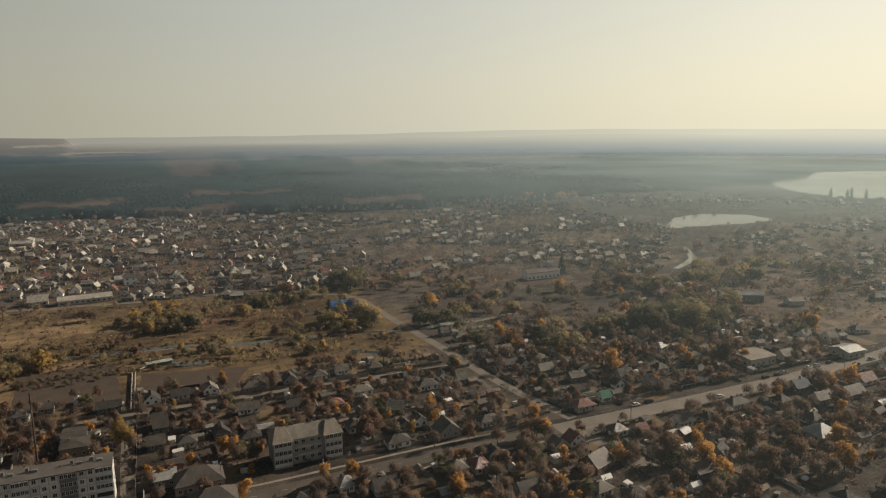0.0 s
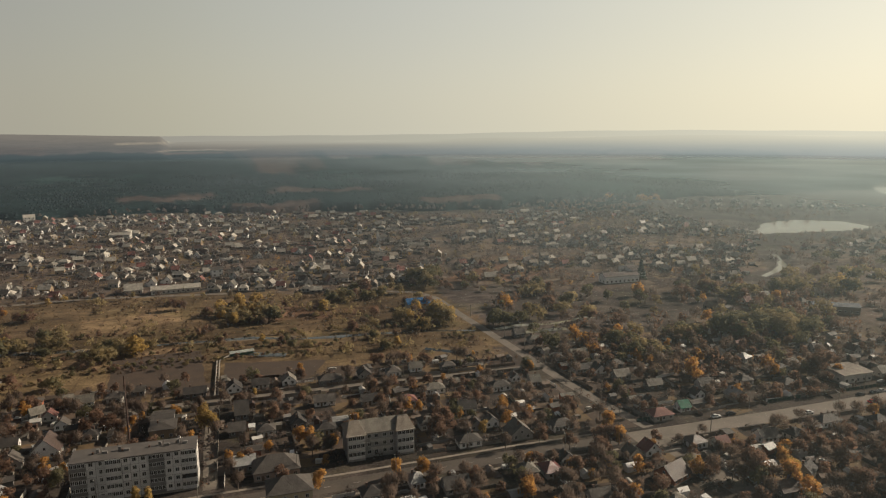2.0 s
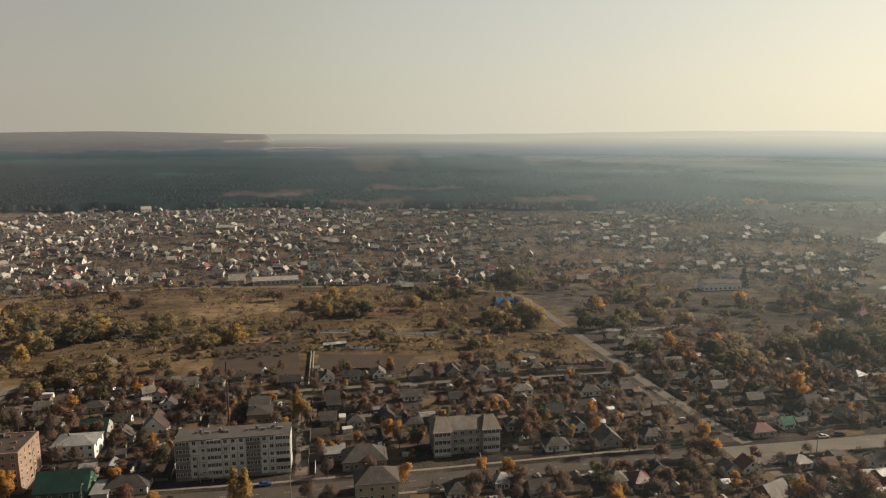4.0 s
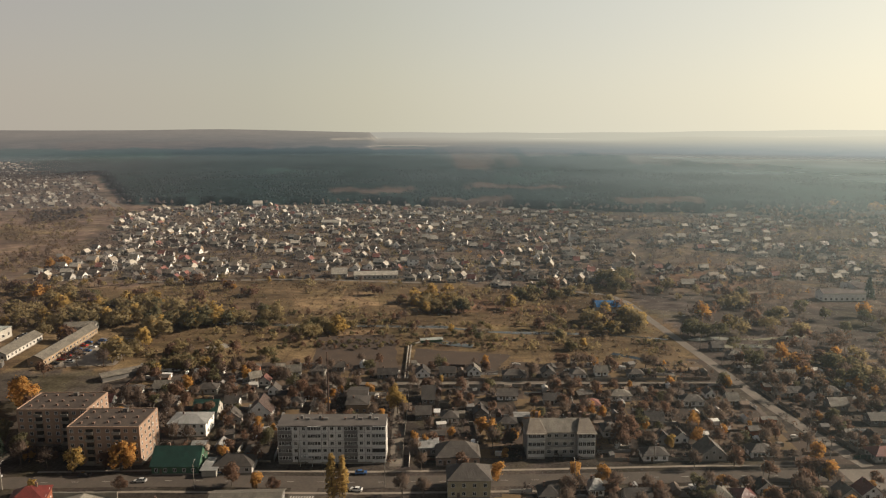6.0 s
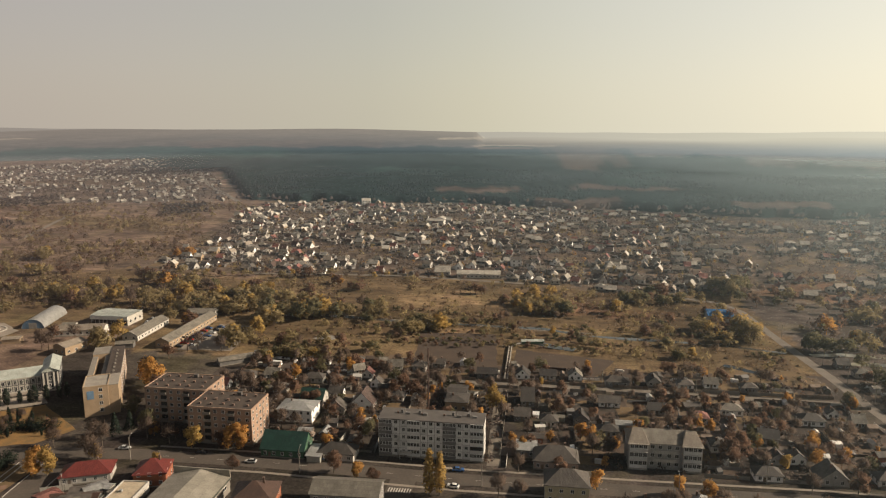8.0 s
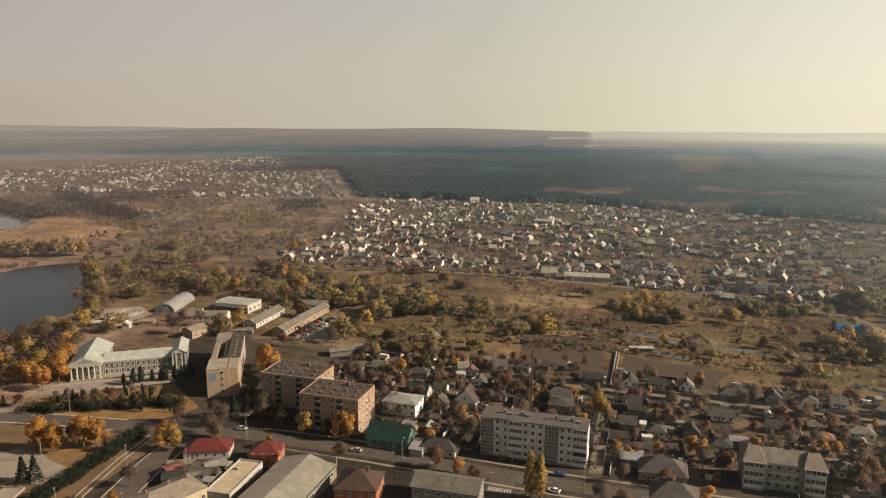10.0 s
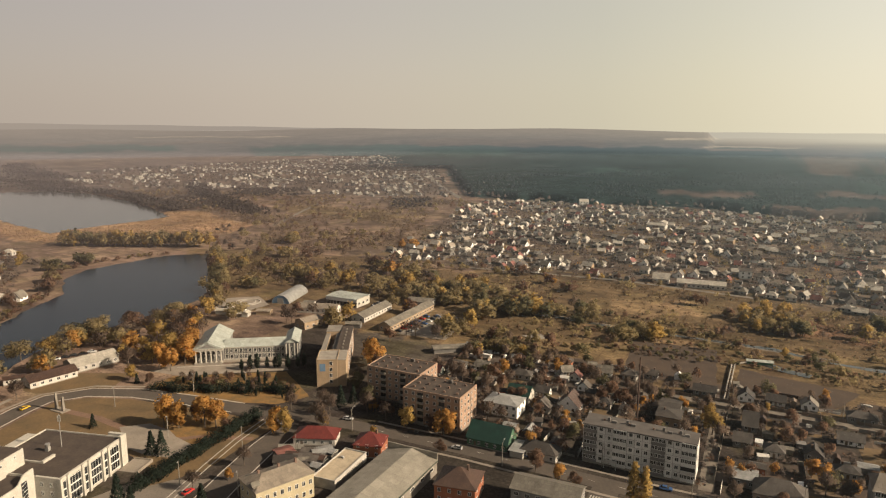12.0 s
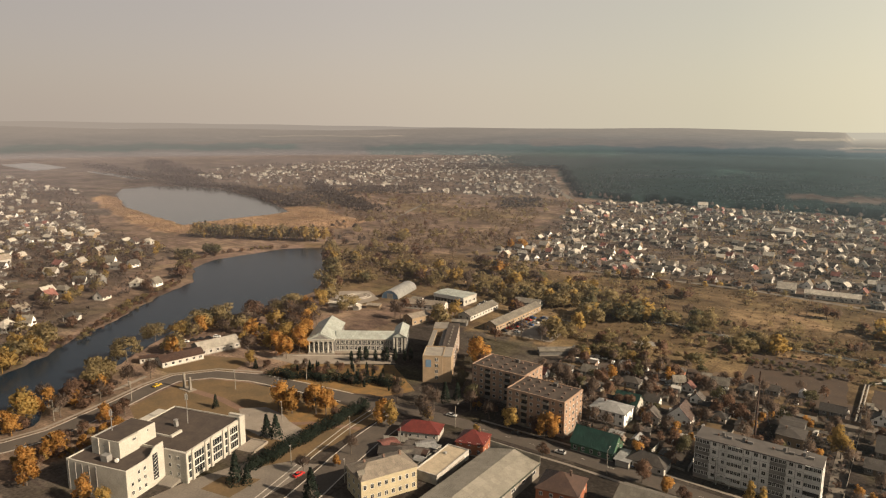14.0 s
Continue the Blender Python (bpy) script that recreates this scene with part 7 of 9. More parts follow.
def yard_clutter(number, seed):
    """Low fences, stacks, frames and lean-tos between the near houses."""
    rng, g, done = random.Random(seed), Geo(), 0
    while done < number:
        s, q = rng.uniform(-242, 250), rng.uniform(-75, 112)
        if (q < 9 and s < -70) or not free(s, q, 1.0):
            continue
        m, tone, kind = Matrix.Translation((s, q, 0)) @ Matrix.Rotation(radians(rng.choice((0, 90, 0, 90, 15)) + rng.uniform(-6, 6)), 4, "Z"), rng.randrange(6), rng.random()
        if kind < 0.4:
            piece = Geo().box(-rng.uniform(3, 7), -0.05, 0.05, rng.uniform(3, 7), 0.05, rng.uniform(0.9, 1.7))
        elif kind < 0.62:
            w, d, h = rng.uniform(1.4, 3.4), rng.uniform(1.2, 2.4), rng.uniform(0.7, 1.9)
            piece = Geo().solid([(-w / 2, -d / 2, 0), (w / 2, -d / 2, 0), (w / 2, d / 2, 0), (-w / 2, d / 2, 0)], [(-w / 2, -d / 2, h), (w / 2, -d / 2, h), (w / 2, d / 2, h * 0.75), (-w / 2, d / 2, h * 0.75)])
        elif kind < 0.85:
            w, d, h, rise = rng.uniform(2.4, 4.4), rng.uniform(2, 3), rng.uniform(1.6, 2.2), rng.uniform(0.5, 1.0)
            piece = Geo().gable_walls(w, d, h, rise).gable(w, d, h, rise, 0.2, 0.08)
        else:
            w = rng.uniform(2, 5)
            piece = Geo().box(-w / 2, -0.5, 0, w / 2, 0.5, 0.5).box(-w / 3, -0.4, 0.5, w / 3, 0.4, 0.85)
        pour(g, piece, m, lambda j: tone)
        done += 1
    whole("yard_clutter", g.mesh("yard_clutter", PLASTER, SLATE_LIGHT, WOOD, WHITEWASH, METAL_BROWN, PLASTER_GREY), "fences, stacks, frames and lean-tos between the houses", "clutter", "stuff", TOWN)


yard_clutter(760, 74)


# ---- trees ----
def leaf_tris(rng, centres, size, out=None):
    """One ragged triangle at each centre, with the way it faces as a fourth row."""
    n = len(centres)
    a = rng.normal(size=(n, 3, 3))
    a /= np.linalg.norm(a, axis=2, keepdims=True)
    tris = centres[:, None, :] + a * (size * rng.uniform(0.6, 1.3, (n, 1, 1)))
    out = outward(centres - centres.mean(0)) if out is None else out
    return np.concatenate([tris, outward(out + 0.3 * rng.normal(size=out.shape), 0)[:, None]], 1)


def crown_points(rng, lobes, per_lobe):
    """Points near the skins of several overlapping lobes (x, y, z, rx, rz), and the ways out."""
    pts, ways = [], []
    for x, y, z, rx, rz in lobes:
        v = rng.normal(size=(per_lobe, 3))
        v /= np.linalg.norm(v, axis=1, keepdims=True)
        ways.append(outward(v + 0.8 * outward(np.tile([x, y, z - 0.5], (per_lobe, 1)), 0)))
        v *= rng.uniform(0.55, 1.08, (per_lobe, 1))
        pts.append(np.array([x, y, z]) + v * np.array([rx, rx, rz]))
    return np.concatenate(pts), np.concatenate(ways)


def broadleaf(seed, narrow=1.0, per_lobe=150, size=0.05, low=0.22):
    """Crown of a tree one metre high, to be scaled."""
    rng = np.random.default_rng(seed)
    lobes = [(0, 0, 0.58, 0.25 * narrow, 0.34)]
    for i in range(9):
        a, z = rng.uniform(0, 6.28), rng.uniform(low + 0.06, 0.82)
        reach = (0.24 if z < 0.6 else 0.15) * narrow * rng.uniform(0.7, 1.25)
        lobes.append((reach * math.cos(a), reach * math.sin(a), z, rng.uniform(0.13, 0.2) * narrow, rng.uniform(0.12, 0.19)))
    pts, ways = crown_points(rng, lobes, per_lobe)
    return leaf_tris(rng, pts, size, ways)


def trunk_geo(seed, height=0.62, r=0.022, limbs=6):
    rng = random.Random(seed)
    g = Geo().limb((0, 0, 0), (0.01, 0.005, height * 0.55), r, r * 0.7, 6).limb((0.01, 0.005, height * 0.54), (0, 0.01, height), r * 0.7, r * 0.25, 5)
    for i in range(limbs):
        a, z = rng.uniform(0, 6.28), rng.uniform(0.2, 0.5)
        g.limb((0, 0, z), (0.22 * math.cos(a), 0.22 * math.sin(a), z + rng.uniform(0.15, 0.3)), r * 0.45, r * 0.12, 4)
    return g


def bare_crown(seed, n=600, thick=0.012):
    """Fine twigs of a leafless tree one metre high."""
    rng = np.random.default_rng(seed)
    base, ways = crown_points(rng, [(0, 0, 0.6, 0.2, 0.28), (0.13, 0.05, 0.55, 0.15, 0.2), (-0.12, 0.08, 0.6, 0.15, 0.2), (0.02, -0.14, 0.58, 0.15, 0.2)], n // 4)
    out = base - np.array([0, 0, 0.35])
    out /= np.linalg.norm(out, axis=1, keepdims=True)
    out += rng.normal(size=base.shape) * 0.35
    tip = base + out * rng.uniform(0.06, 0.14, (len(base), 1))
    side = rng.normal(size=base.shape)
    side = np.cross(out, side)
    side /= np.linalg.norm(side, axis=1, keepdims=True)
    return np.stack([base - side * thick, base + side * thick, tip, ways], 1)


def spruce_crown(seed):
    rng = np.random.default_rng(seed)
    z = rng.uniform(0.03, 1.0, 800)
    a = rng.uniform(0, 6.283, 800)
    tier = 0.75 + 0.35 * np.abs(np.sin(z * 26))
    r = (1.03 - z) * 0.30 * tier * np.sqrt(rng.uniform(0.35, 1, 800))
    return leaf_tris(rng, np.stack([r * np.cos(a), r * np.sin(a), z], 1), 0.055, outward(np.stack([np.cos(a), np.sin(a), 0.4 + 0 * z], 1)))


def poplar_crown(seed):
    rng = np.random.default_rng(seed)
    lobes = [(0, 0, 0.2 + 0.11 * i, (0.15 - 0.012 * abs(i - 2.5)) * (1 if i < 6 else 0.6), 0.11) for i in range(8)]
    pts, ways = crown_points(rng, lobes, 170)
    return leaf_tris(rng, pts, 0.036, ways)


JOINED = {}


def loose_tree(kind, s, q, h, wide=1.0):
    """A tree that is one of very many: its twigs and leaves go into one body by kind."""
    if abs(s - street_s(q)) < 5 and -2 < q < 262:
        return
    if street_s(q) - 26 < s < street_s(q) and 4 < q < 165:        # only low growth along the near side of the river street
        h = min(h, 3.0)
    n = len(JOINED.setdefault(kind, []))
    narrow = {"orange": 0.85, "yellow": 0.9, "willow": 1.25, "green": 1.2, "rust": 1.05}
    far = math.hypot(*world_xy(s, q))
    level = 0 if far < 330 else 1 if far < 540 else 2
    if kind == "bare":
        tris = kept(("loose", kind, n % 4, level), lambda: bare_crown(60 + n % 4, (460, 270, 150)[level], (0.0145, 0.019, 0.026)[level]))
    elif kind in ("spruce", "thuja"):
        tris = kept(("loose", kind, 0), lambda: (spruce_crown if kind == "spruce" else poplar_crown)(77))
    else:
        tris = kept(("loose", kind, n % 4, level), lambda: broadleaf(300 + n % 4 * 7 + len(kind), narrow[kind], (60, 34, 18)[level], (0.073, 0.095, 0.126)[level]))
    x, y = world_xy(s, q)
    a, size = n * 2.399, np.array([h * wide, h * wide, h])
    turn = np.array([[math.cos(a), -math.sin(a), 0], [math.sin(a), math.cos(a), 0], [0, 0, 1]])
    stem = np.array([[(-0.02, 0, 0), (0.02, 0, 0), (0, 0, 0.6), (0, -1, 0)], [(0, -0.02, 0), (0, 0.02, 0), (0, 0, 0.6), (1, 0, 0)]])
    grown = np.concatenate([tris, stem])
    grown[:, :3] *= size
    grown = grown @ turn.T
    grown[:, :3] += np.array([x, y, 0])
    JOINED[kind].append(grown)


def tree_data(kind, i):
    trunk = kept(("trunk", i % 5), lambda: trunk_geo(i % 5).mesh("trunk", BARK))
    if kind == "bare":
        return trunk, kept(("bare", i % 5), lambda: tri_mesh("crown", bare_crown(60 + i % 5), TWIG))
    if kind == "spruce":
        return kept("pole_trunk", lambda: Geo().limb((0, 0, 0), (0, 0, 0.9), 0.02, 0.004, 6).mesh("trunk", BARK)), kept(("spruce", i % 3), lambda: tri_mesh("crown", spruce_crown(70 + i % 3), LEAF["spruce"]))
    if kind == "poplar":
        return kept("pole_trunk", lambda: Geo().limb((0, 0, 0), (0, 0, 0.9), 0.02, 0.004, 6).mesh("trunk", BARK)), kept(("poplar", i % 2), lambda: tri_mesh("crown", poplar_crown(80 + i % 2), LEAF["yellow"]))
    if kind == "thuja":
        return kept("pole_trunk", lambda: Geo().limb((0, 0, 0), (0, 0, 0.9), 0.02, 0.004, 6).mesh("trunk", BARK)), kept(("thuja", i % 2), lambda: tri_mesh("crown", poplar_crown(90 + i % 2), LEAF["spruce"]))
    narrow = {"orange": 0.85, "yellow": 0.9, "willow": 1.25, "green": 1.2, "rust": 1.05}[kind]
    return trunk, kept((kind, i % 4), lambda: tri_mesh("crown", broadleaf(100 + i % 4 * 7 + len(kind), narrow), LEAF[kind]))


TREE_TEXT = {"bare": "leafless brown tree", "spruce": "dark green spruce", "poplar": "slender yellowing poplar", "thuja": "dark columnar thuja", "orange": "birch with orange autumn leaves",
             "yellow": "tree with golden yellow leaves", "willow": "broad olive-yellow willow", "green": "dull green leafy tree", "rust": "rusty brown autumn tree"}
tree_count = 0


def tree(kind, s, q, h, m=None, where="", wide=1.0):
    global tree_count
    tree_count += 1
    rng = random.Random(tree_count * 13)
    base = (at(s, q) if m is None else m) @ Matrix.Rotation(rng.uniform(0, 6.28), 4, "Z")
    ob = thing("tree", base, f"{TREE_TEXT[kind]} {where or 'among town gardens'}", "tree", "trees")
    trunk, crown = tree_data(kind, tree_count)
    size = Matrix.Diagonal((h * wide, h * wide, h, 1))
    part("trunk", trunk, ob, size)
    part("crown", crown, ob, size)
    return ob


PARK = "in the park by the theatre"
for kind, s, q, h in (("orange", -309, -40, 15), ("orange", -303, -38, 13), ("orange", -294, -33, 15.5), ("rust", -299, -30, 12), ("orange", -290, -31, 13), ("spruce", -294, -59, 9.5), ("spruce", -291, -57, 9.5),
                      ("spruce", -275.6, -88, 11), ("spruce", -272, -86, 7), ("spruce", -247.5, -80, 11), ("spruce", -334, -53, 6), ("spruce", -258, -104, 8)):
    tree(kind, s, q, h, None, PARK)
for kind, s, q, h in (("orange", -358, 17, 17), ("orange", -357, 7, 14), ("orange", -364, 24, 15), ("orange", -368, 10, 13), ("yellow", -364, -11, 9), ("yellow", -372, 20, 14), ("bare", -378, 0, 13),
                      ("orange", -370, 34, 14), ("yellow", -380, 28, 12), ("spruce", -358, -12, 5), ("rust", -352, -10, 6)):
    tree(kind, s, q, h, None, "beside the colonnaded palace")
for kind, s, q, h in (("willow", -419, -44, 13), ("willow", -437, -17, 11), ("yellow", -431, -6, 11), ("willow", -436, 10, 12), ("willow", -434, 26, 13), ("green", -438, 18, 11), ("rust", -432, 47, 11),
                      ("willow", -425, 74, 12), ("yellow", -416, 90, 12), ("willow", -420, 60, 11), ("willow", -399, -71, 11), ("willow", -405, -64, 9), ("yellow", -384, -108, 14), ("orange", -387, -104, 11),
                      ("willow", -394, 92, 12), ("bare", -405, 70, 12), ("bare", -398, 56, 11), ("rust", -390, 44, 12)):
    tree(kind, s, q, h * 1.05, None, "on the lake shore", 1.35)
for kind, s, q, h in (("orange", -331, -130, 12), ("orange", -340, -126, 11), ("orange", -305, -124, 10), ("yellow", -298, -122, 8), ("orange", -357, -89, 10), ("rust", -352, -100, 7), ("orange", -348, -112, 6),
                      ("orange", -344, -118, 6), ("rust", -356, -84, 8), ("bare", -377, -97, 12), ("bare", -381, -78, 11), ("bare", -386, -62, 12), ("bare", -388, -50, 11), ("rust", -358, -80, 8)):
    tree(kind, s, q, h, None, "behind the theatre")
for kind, s, q, h in (("yellow", -262, -23, 11), ("orange", -266, -26, 9), ("yellow", -252, -11, 7), ("bare", -256, -9, 11), ("bare", -250, -14, 10), ("yellow", -228, -11, 6), ("yellow", -222, 3.5, 10), ("orange", -206, 4, 12),
                      ("orange", -203, 5, 10), ("rust", -212, 4, 8), ("orange", -269, 56, 15), ("orange", -276, 63, 14), ("rust", -262, 48, 12), ("spruce", -258, 10, 9), ("spruce", -255, 15, 8), ("green", -250, 18, 8),
                      ("bare", -262, -70, 8), ("orange", -256, -60, 5), ("bare", -258, -50, 9), ("orange", -270, -19, 9), ("bare", -274, -4, 10), ("bare", -264, 5, 9), ("bare", -256, -1, 11), ("green", -261, 27, 9),
                      ("bare", -227, 43, 9), ("rust", -205, 26, 8), ("rust", -284, -32, 6), ("bare", -244, 9, 10), ("bare", -233, 6, 9), ("rust", -188, 8, 7), ("bare", -180, 9, 9), ("orange", -171, 8, 8), ("rust", -200, -10, 6)):
    tree(kind, s, q, h, None, "near the brick blocks")
for kind, s, q, h in (("poplar", -128.6, -16.5, 15.5), ("poplar", -125.2, -16, 14.5)):
    tree(kind, s, q, h, None, "beside the main road")
for kind, s, q, h in (("orange", -73.6, -5, 8), ("orange", -47.3, -5.5, 8), ("orange", -38, -6, 8), ("orange", -155, -9, 7),
        ("rust", -164, -7, 9), ("rust", -149, -11, 6), ("rust", -86, 4, 7), ("bare", -3, 3, 8),
        ("yellow", -6, 19, 6), ("rust", 35, 26, 9), ("orange", 43, 8, 9), ("orange", 40, -6, 9),
        ("rust", 37, -5, 9), ("rust", 33, -4.5, 9), ("rust", -26, 19, 12), ("rust", -22, 24, 12),
        ("yellow", -111, 52, 11), ("yellow", -113, 60, 10), ("bare", -108, 46, 9), ("orange", -77, 32, 8),
        ("rust", -155, 70, 9),):
    tree(kind, s, q, h, None, "by the street")
for kind, s, q, h in (("rust", -148, 64, 9), ("orange", 107, 41, 14), ("rust", 170, 28, 13), ("rust", 176, 30, 14),
        ("orange", 178, 24, 8), ("rust", 54, -9, 6), ("rust", 70, -43, 12), ("orange", 77, -52, 12),
        ("yellow", 82, -48, 9), ("orange", 122, -72, 12), ("rust", 110, -62, 11), ("rust", 95, -64, 12),
        ("yellow", -92, 87, 4), ("bare", -100, 3, 8), ("bare", -106, -14, 9), ("bare", -99, -15, 8),
        ("rust", 20, -4.5, 8), ("rust", 12, 4.7, 8), ("bare", 26, 4.7, 9), ("spruce", 211, 243, 16),):
    tree(kind, s, q, h, None, "by the street")
for kind, s, q, h in (("willow", 24, 166, 13), ("yellow", 28, 174, 12), ("willow", 18, 176, 11), ("green", 53, 160, 11), ("green", 188, 88, 17), ("willow", 200, 82, 16), ("green", 176, 94, 16), ("willow", 210, 90, 14), ("green", 182, 98, 15),
                      ("willow", -95, 214, 10), ("yellow", -88, 222, 11), ("willow", -83, 217, 12), ("willow", -76, 212, 10), ("yellow", -100, 208, 9), ("willow", -160, 170, 10), ("yellow", -154, 172, 10), ("green", -166, 172, 9),
                      ("yellow", -85, 166, 6), ("willow", 50, 290, 15), ("green", 44, 280, 14), ("willow", 40, 270, 13), ("green", -70, 150, 6), ("willow", -62, 146, 7)):
    tree(kind, s, q, h, None, "in the river meadow", 1.1)
for i, (s, q) in enumerate(((919, 540), (942, 528), (948, 525), (958, 507))):
    tree("thuja", s, q, 17 - 2 * (i % 2), None, "by the distant lake", 1.2)

# garden trees, thinly spread through the plots
rng = random.Random(21)
placed = 0
while placed < 960:
    s, q = rng.uniform(-245, 250), rng.uniform(-75, 112)
    if (q < 0 and s < -66) or not free(s, q, 1.2):
        continue
    kind = rng.choice(("bare", "bare", "bare", "bare", "bare", "rust", "rust", "rust", "orange", "green"))
    (tree if placed < 110 else loose_tree)(kind, s, q, rng.uniform(4.0, 8.0) if kind != "bare" else rng.uniform(5.0, 10.0))
    placed += 1
for i in range(44):        # trees along the main road's verges
    s = rng.uniform(-66, 46)
    q = float(np.interp(s, [-66, 0, 46], [-4, -2, -2.4])) + rng.choice((-1, 1)) * rng.uniform(8.6, 11)
    if free(s, q, 0.8):
        loose_tree(rng.choice(("rust", "rust", "bare", "orange", "bare")), s, q, rng.uniform(4, 8))
# groves between market, meadow and lake
for s0, s1, q0, q1, number, kinds, lo, hi in ((-300, -225, 168, 215, 34, ("willow", "willow", "green", "yellow", "rust"), 8, 14), (-240, -200, 118, 135, 12, ("willow", "rust", "bare"), 6, 10), (-285, -262, 90, 112, 8, ("bare", "rust", "orange"), 7, 11), (-345, -300, 176, 215, 14, ("willow", "yellow", "rust"), 8, 13),
        (-262, -250, 118, 160, 9, ("willow", "willow", "yellow"), 9, 13), (-226, -190, 178, 205, 12, ("green", "willow", "willow"), 7, 11), (-420, -350, 168, 260, 26, ("willow", "rust", "bare", "willow"), 8, 13), (-335, -328, 96, 122, 7, ("yellow", "willow"), 8, 12),):
    rng = random.Random(int(s0 * 3 + q0))
    for i in range(number if hi < 9 else round(number * 0.55)):
        s, q = rng.uniform(s0, s1), rng.uniform(q0, q1)
        if free(s, q, 0.5):
            kind = rng.choice(kinds)
            loose_tree(kind, s, q, rng.uniform(lo, hi) * (1 if hi < 9 else 1.12), 1.1)
for s0, s1, q0, q1, number, kinds, lo, hi in ((-395, -350, 96, 118, 10, ("bare", "rust"), 7, 11), (90, 240, 60, 190, 34, ("rust", "willow", "bare", "green", "bare", "rust"), 6, 13), (-40, 40, 140, 200, 22, ("willow", "green", "bare", "rust"), 5, 10), (240, 420, 110, 260, 34, ("rust", "bare", "willow"), 7, 13),
        (-110, -20, 196, 240, 14, ("willow", "rust", "bare"), 4, 8), (-345, -285, -8, 14, 46, ("rust", "green", "spruce", "bare", "bare"), 2.5, 5), (-352, -340, -128, -82, 60, ("orange", "orange", "rust", "yellow"), 2.5, 5),):
    rng = random.Random(int(s0 * 3 + q0))
    for i in range(number if hi < 9 else round(number * 0.55)):
        s, q = rng.uniform(s0, s1), rng.uniform(q0, q1)
        if free(s, q, 0.5):
            kind = rng.choice(kinds)
            loose_tree(kind, s, q, rng.uniform(lo, hi) * (1 if hi < 9 else 1.12), 1.1)
rng = random.Random(77)
for i in range(26):        # willows down the lake's eastern shore
    f = i / 25
    s, q = -437 + f * -125 + rng.uniform(-6, 6), 112 + f * 130 + rng.uniform(-5, 5)
    loose_tree(rng.choice(("willow", "willow", "yellow", "green")), s + 10, q - 4, rng.uniform(9, 14))
for i in range(70):        # row of willows behind the lake
    f = i / 69
    s, q = -603 + f * -128, 272 + f * -58
    loose_tree(rng.choice(("willow", "willow", "willow", "yellow", "green")), s + rng.uniform(-6, 6), q + rng.uniform(-8, 8), rng.uniform(11, 17))
for i in range(30):        # the western bank
    f = i / 29
    s, q = -480 - f * 200, -92 + f * 236
    loose_tree(rng.choice(("willow", "rust", "bare", "yellow")), s + rng.uniform(-14, 0), q + rng.uniform(-4, 4), rng.uniform(6, 11))

def copse(poly, number, kinds, lo, hi, seed, wide=1.1):
    rng = random.Random(seed)
    s0, s1, q0, q1 = min(p[0] for p in poly), max(p[0] for p in poly), min(p[1] for p in poly), max(p[1] for p in poly)
    done = 0
    while done < number:
        s, q = rng.uniform(s0, s1), rng.uniform(q0, q1)
        x, y = world_xy(s, q)
        if in_plan(s, q, poly) and free(s, q, 1) and not in_plan(x, y, REEDS):
            loose_tree(rng.choice(kinds), s, q, rng.uniform(lo, hi), wide)
            done += 1


MIXED = ("willow", "bare", "rust", "willow", "bare", "yellow")
copse([(-440, 180), (-330, 160), (-230, 178), (-190, 176), (-190, 200), (-260, 222), (-440, 260)], 48, MIXED, 6, 13, 1)
copse([(-190, 168), (-110, 160), (-20, 142), (40, 128), (40, 150), (-20, 170), (-110, 182), (-190, 190)], 30, ("willow", "bare", "rust", "green"), 3, 7, 2)
copse([(-110, 200), (-60, 198), (30, 190), (36, 225), (-60, 240), (-115, 228)], 22, ("willow", "yellow", "bare", "rust"), 4, 10, 3)
copse([(-430, 290), (-330, 280), (-200, 300), (-100, 280), (-110, 292), (-200, 310), (-330, 296), (-440, 306)], 45, MIXED, 4, 8, 4)
copse([(-40, 262), (60, 240), (150, 190), (110, 290), (20, 300)], 45, ("willow", "green", "bare", "rust"), 5, 11, 5)
copse([(60, 95), (150, 110), (230, 130), (330, 190), (220, 200), (70, 200)], 62, ("bare", "rust", "willow", "bare", "green", "orange"), 5, 12, 6)
copse([(230, 40), (420, 80), (620, 230), (560, 360), (400, 290), (300, 190)], 95, ("bare", "rust", "willow", "bare", "green"), 6, 13, 7)
copse([(-560, 230), (-440, 130), (-420, 200), (-440, 300), (-430, 420), (-560, 420), (-700, 380)], 95, ("bare", "rust", "bare", "willow", "bare"), 5, 11, 8)
copse([(-700, 380), (-560, 420), (-500, 700), (-600, 760), (-900, 640), (-960, 540)], 130, ("bare", "bare", "rust", "willow"), 5, 9, 9)
copse([(-505, -60), (-600, 40), (-700, 140), (-900, 160), (-1000, 60), (-800, -100)], 170, ("bare", "rust", "bare", "willow"), 4, 9, 10)
rng = random.Random(51)
square, grove = [(-346, 0), (-318, 21), (-286, 17), (-284, 4), (-308, -3), (-334, -7)], [(-425, -34), (-374, -12), (-366, 20), (-398, 62), (-428, 88), (-436, 20)]
for poly, number, kinds, lo, hi in ((square, 60, ("bare", "thuja", "bare", "green", "rust", "thuja"), 3, 6), (grove, 34, ("bare", "yellow", "orange", "willow", "bare"), 6, 12)):
    done = 0
    while done < number:
        s, q = rng.uniform(-440, -280), rng.uniform(-40, 90)
        if bool(inside(np.array([s]), np.array([q]), poly)[0]) and all((s - a) ** 2 + (q - b) ** 2 > 169 for a, b in ((-397, -28), (-399, -5), (-396, -16), (-410, -37))):
            loose_tree(rng.choice(kinds), s, q, rng.uniform(lo, hi), 1.1)
            done += 1
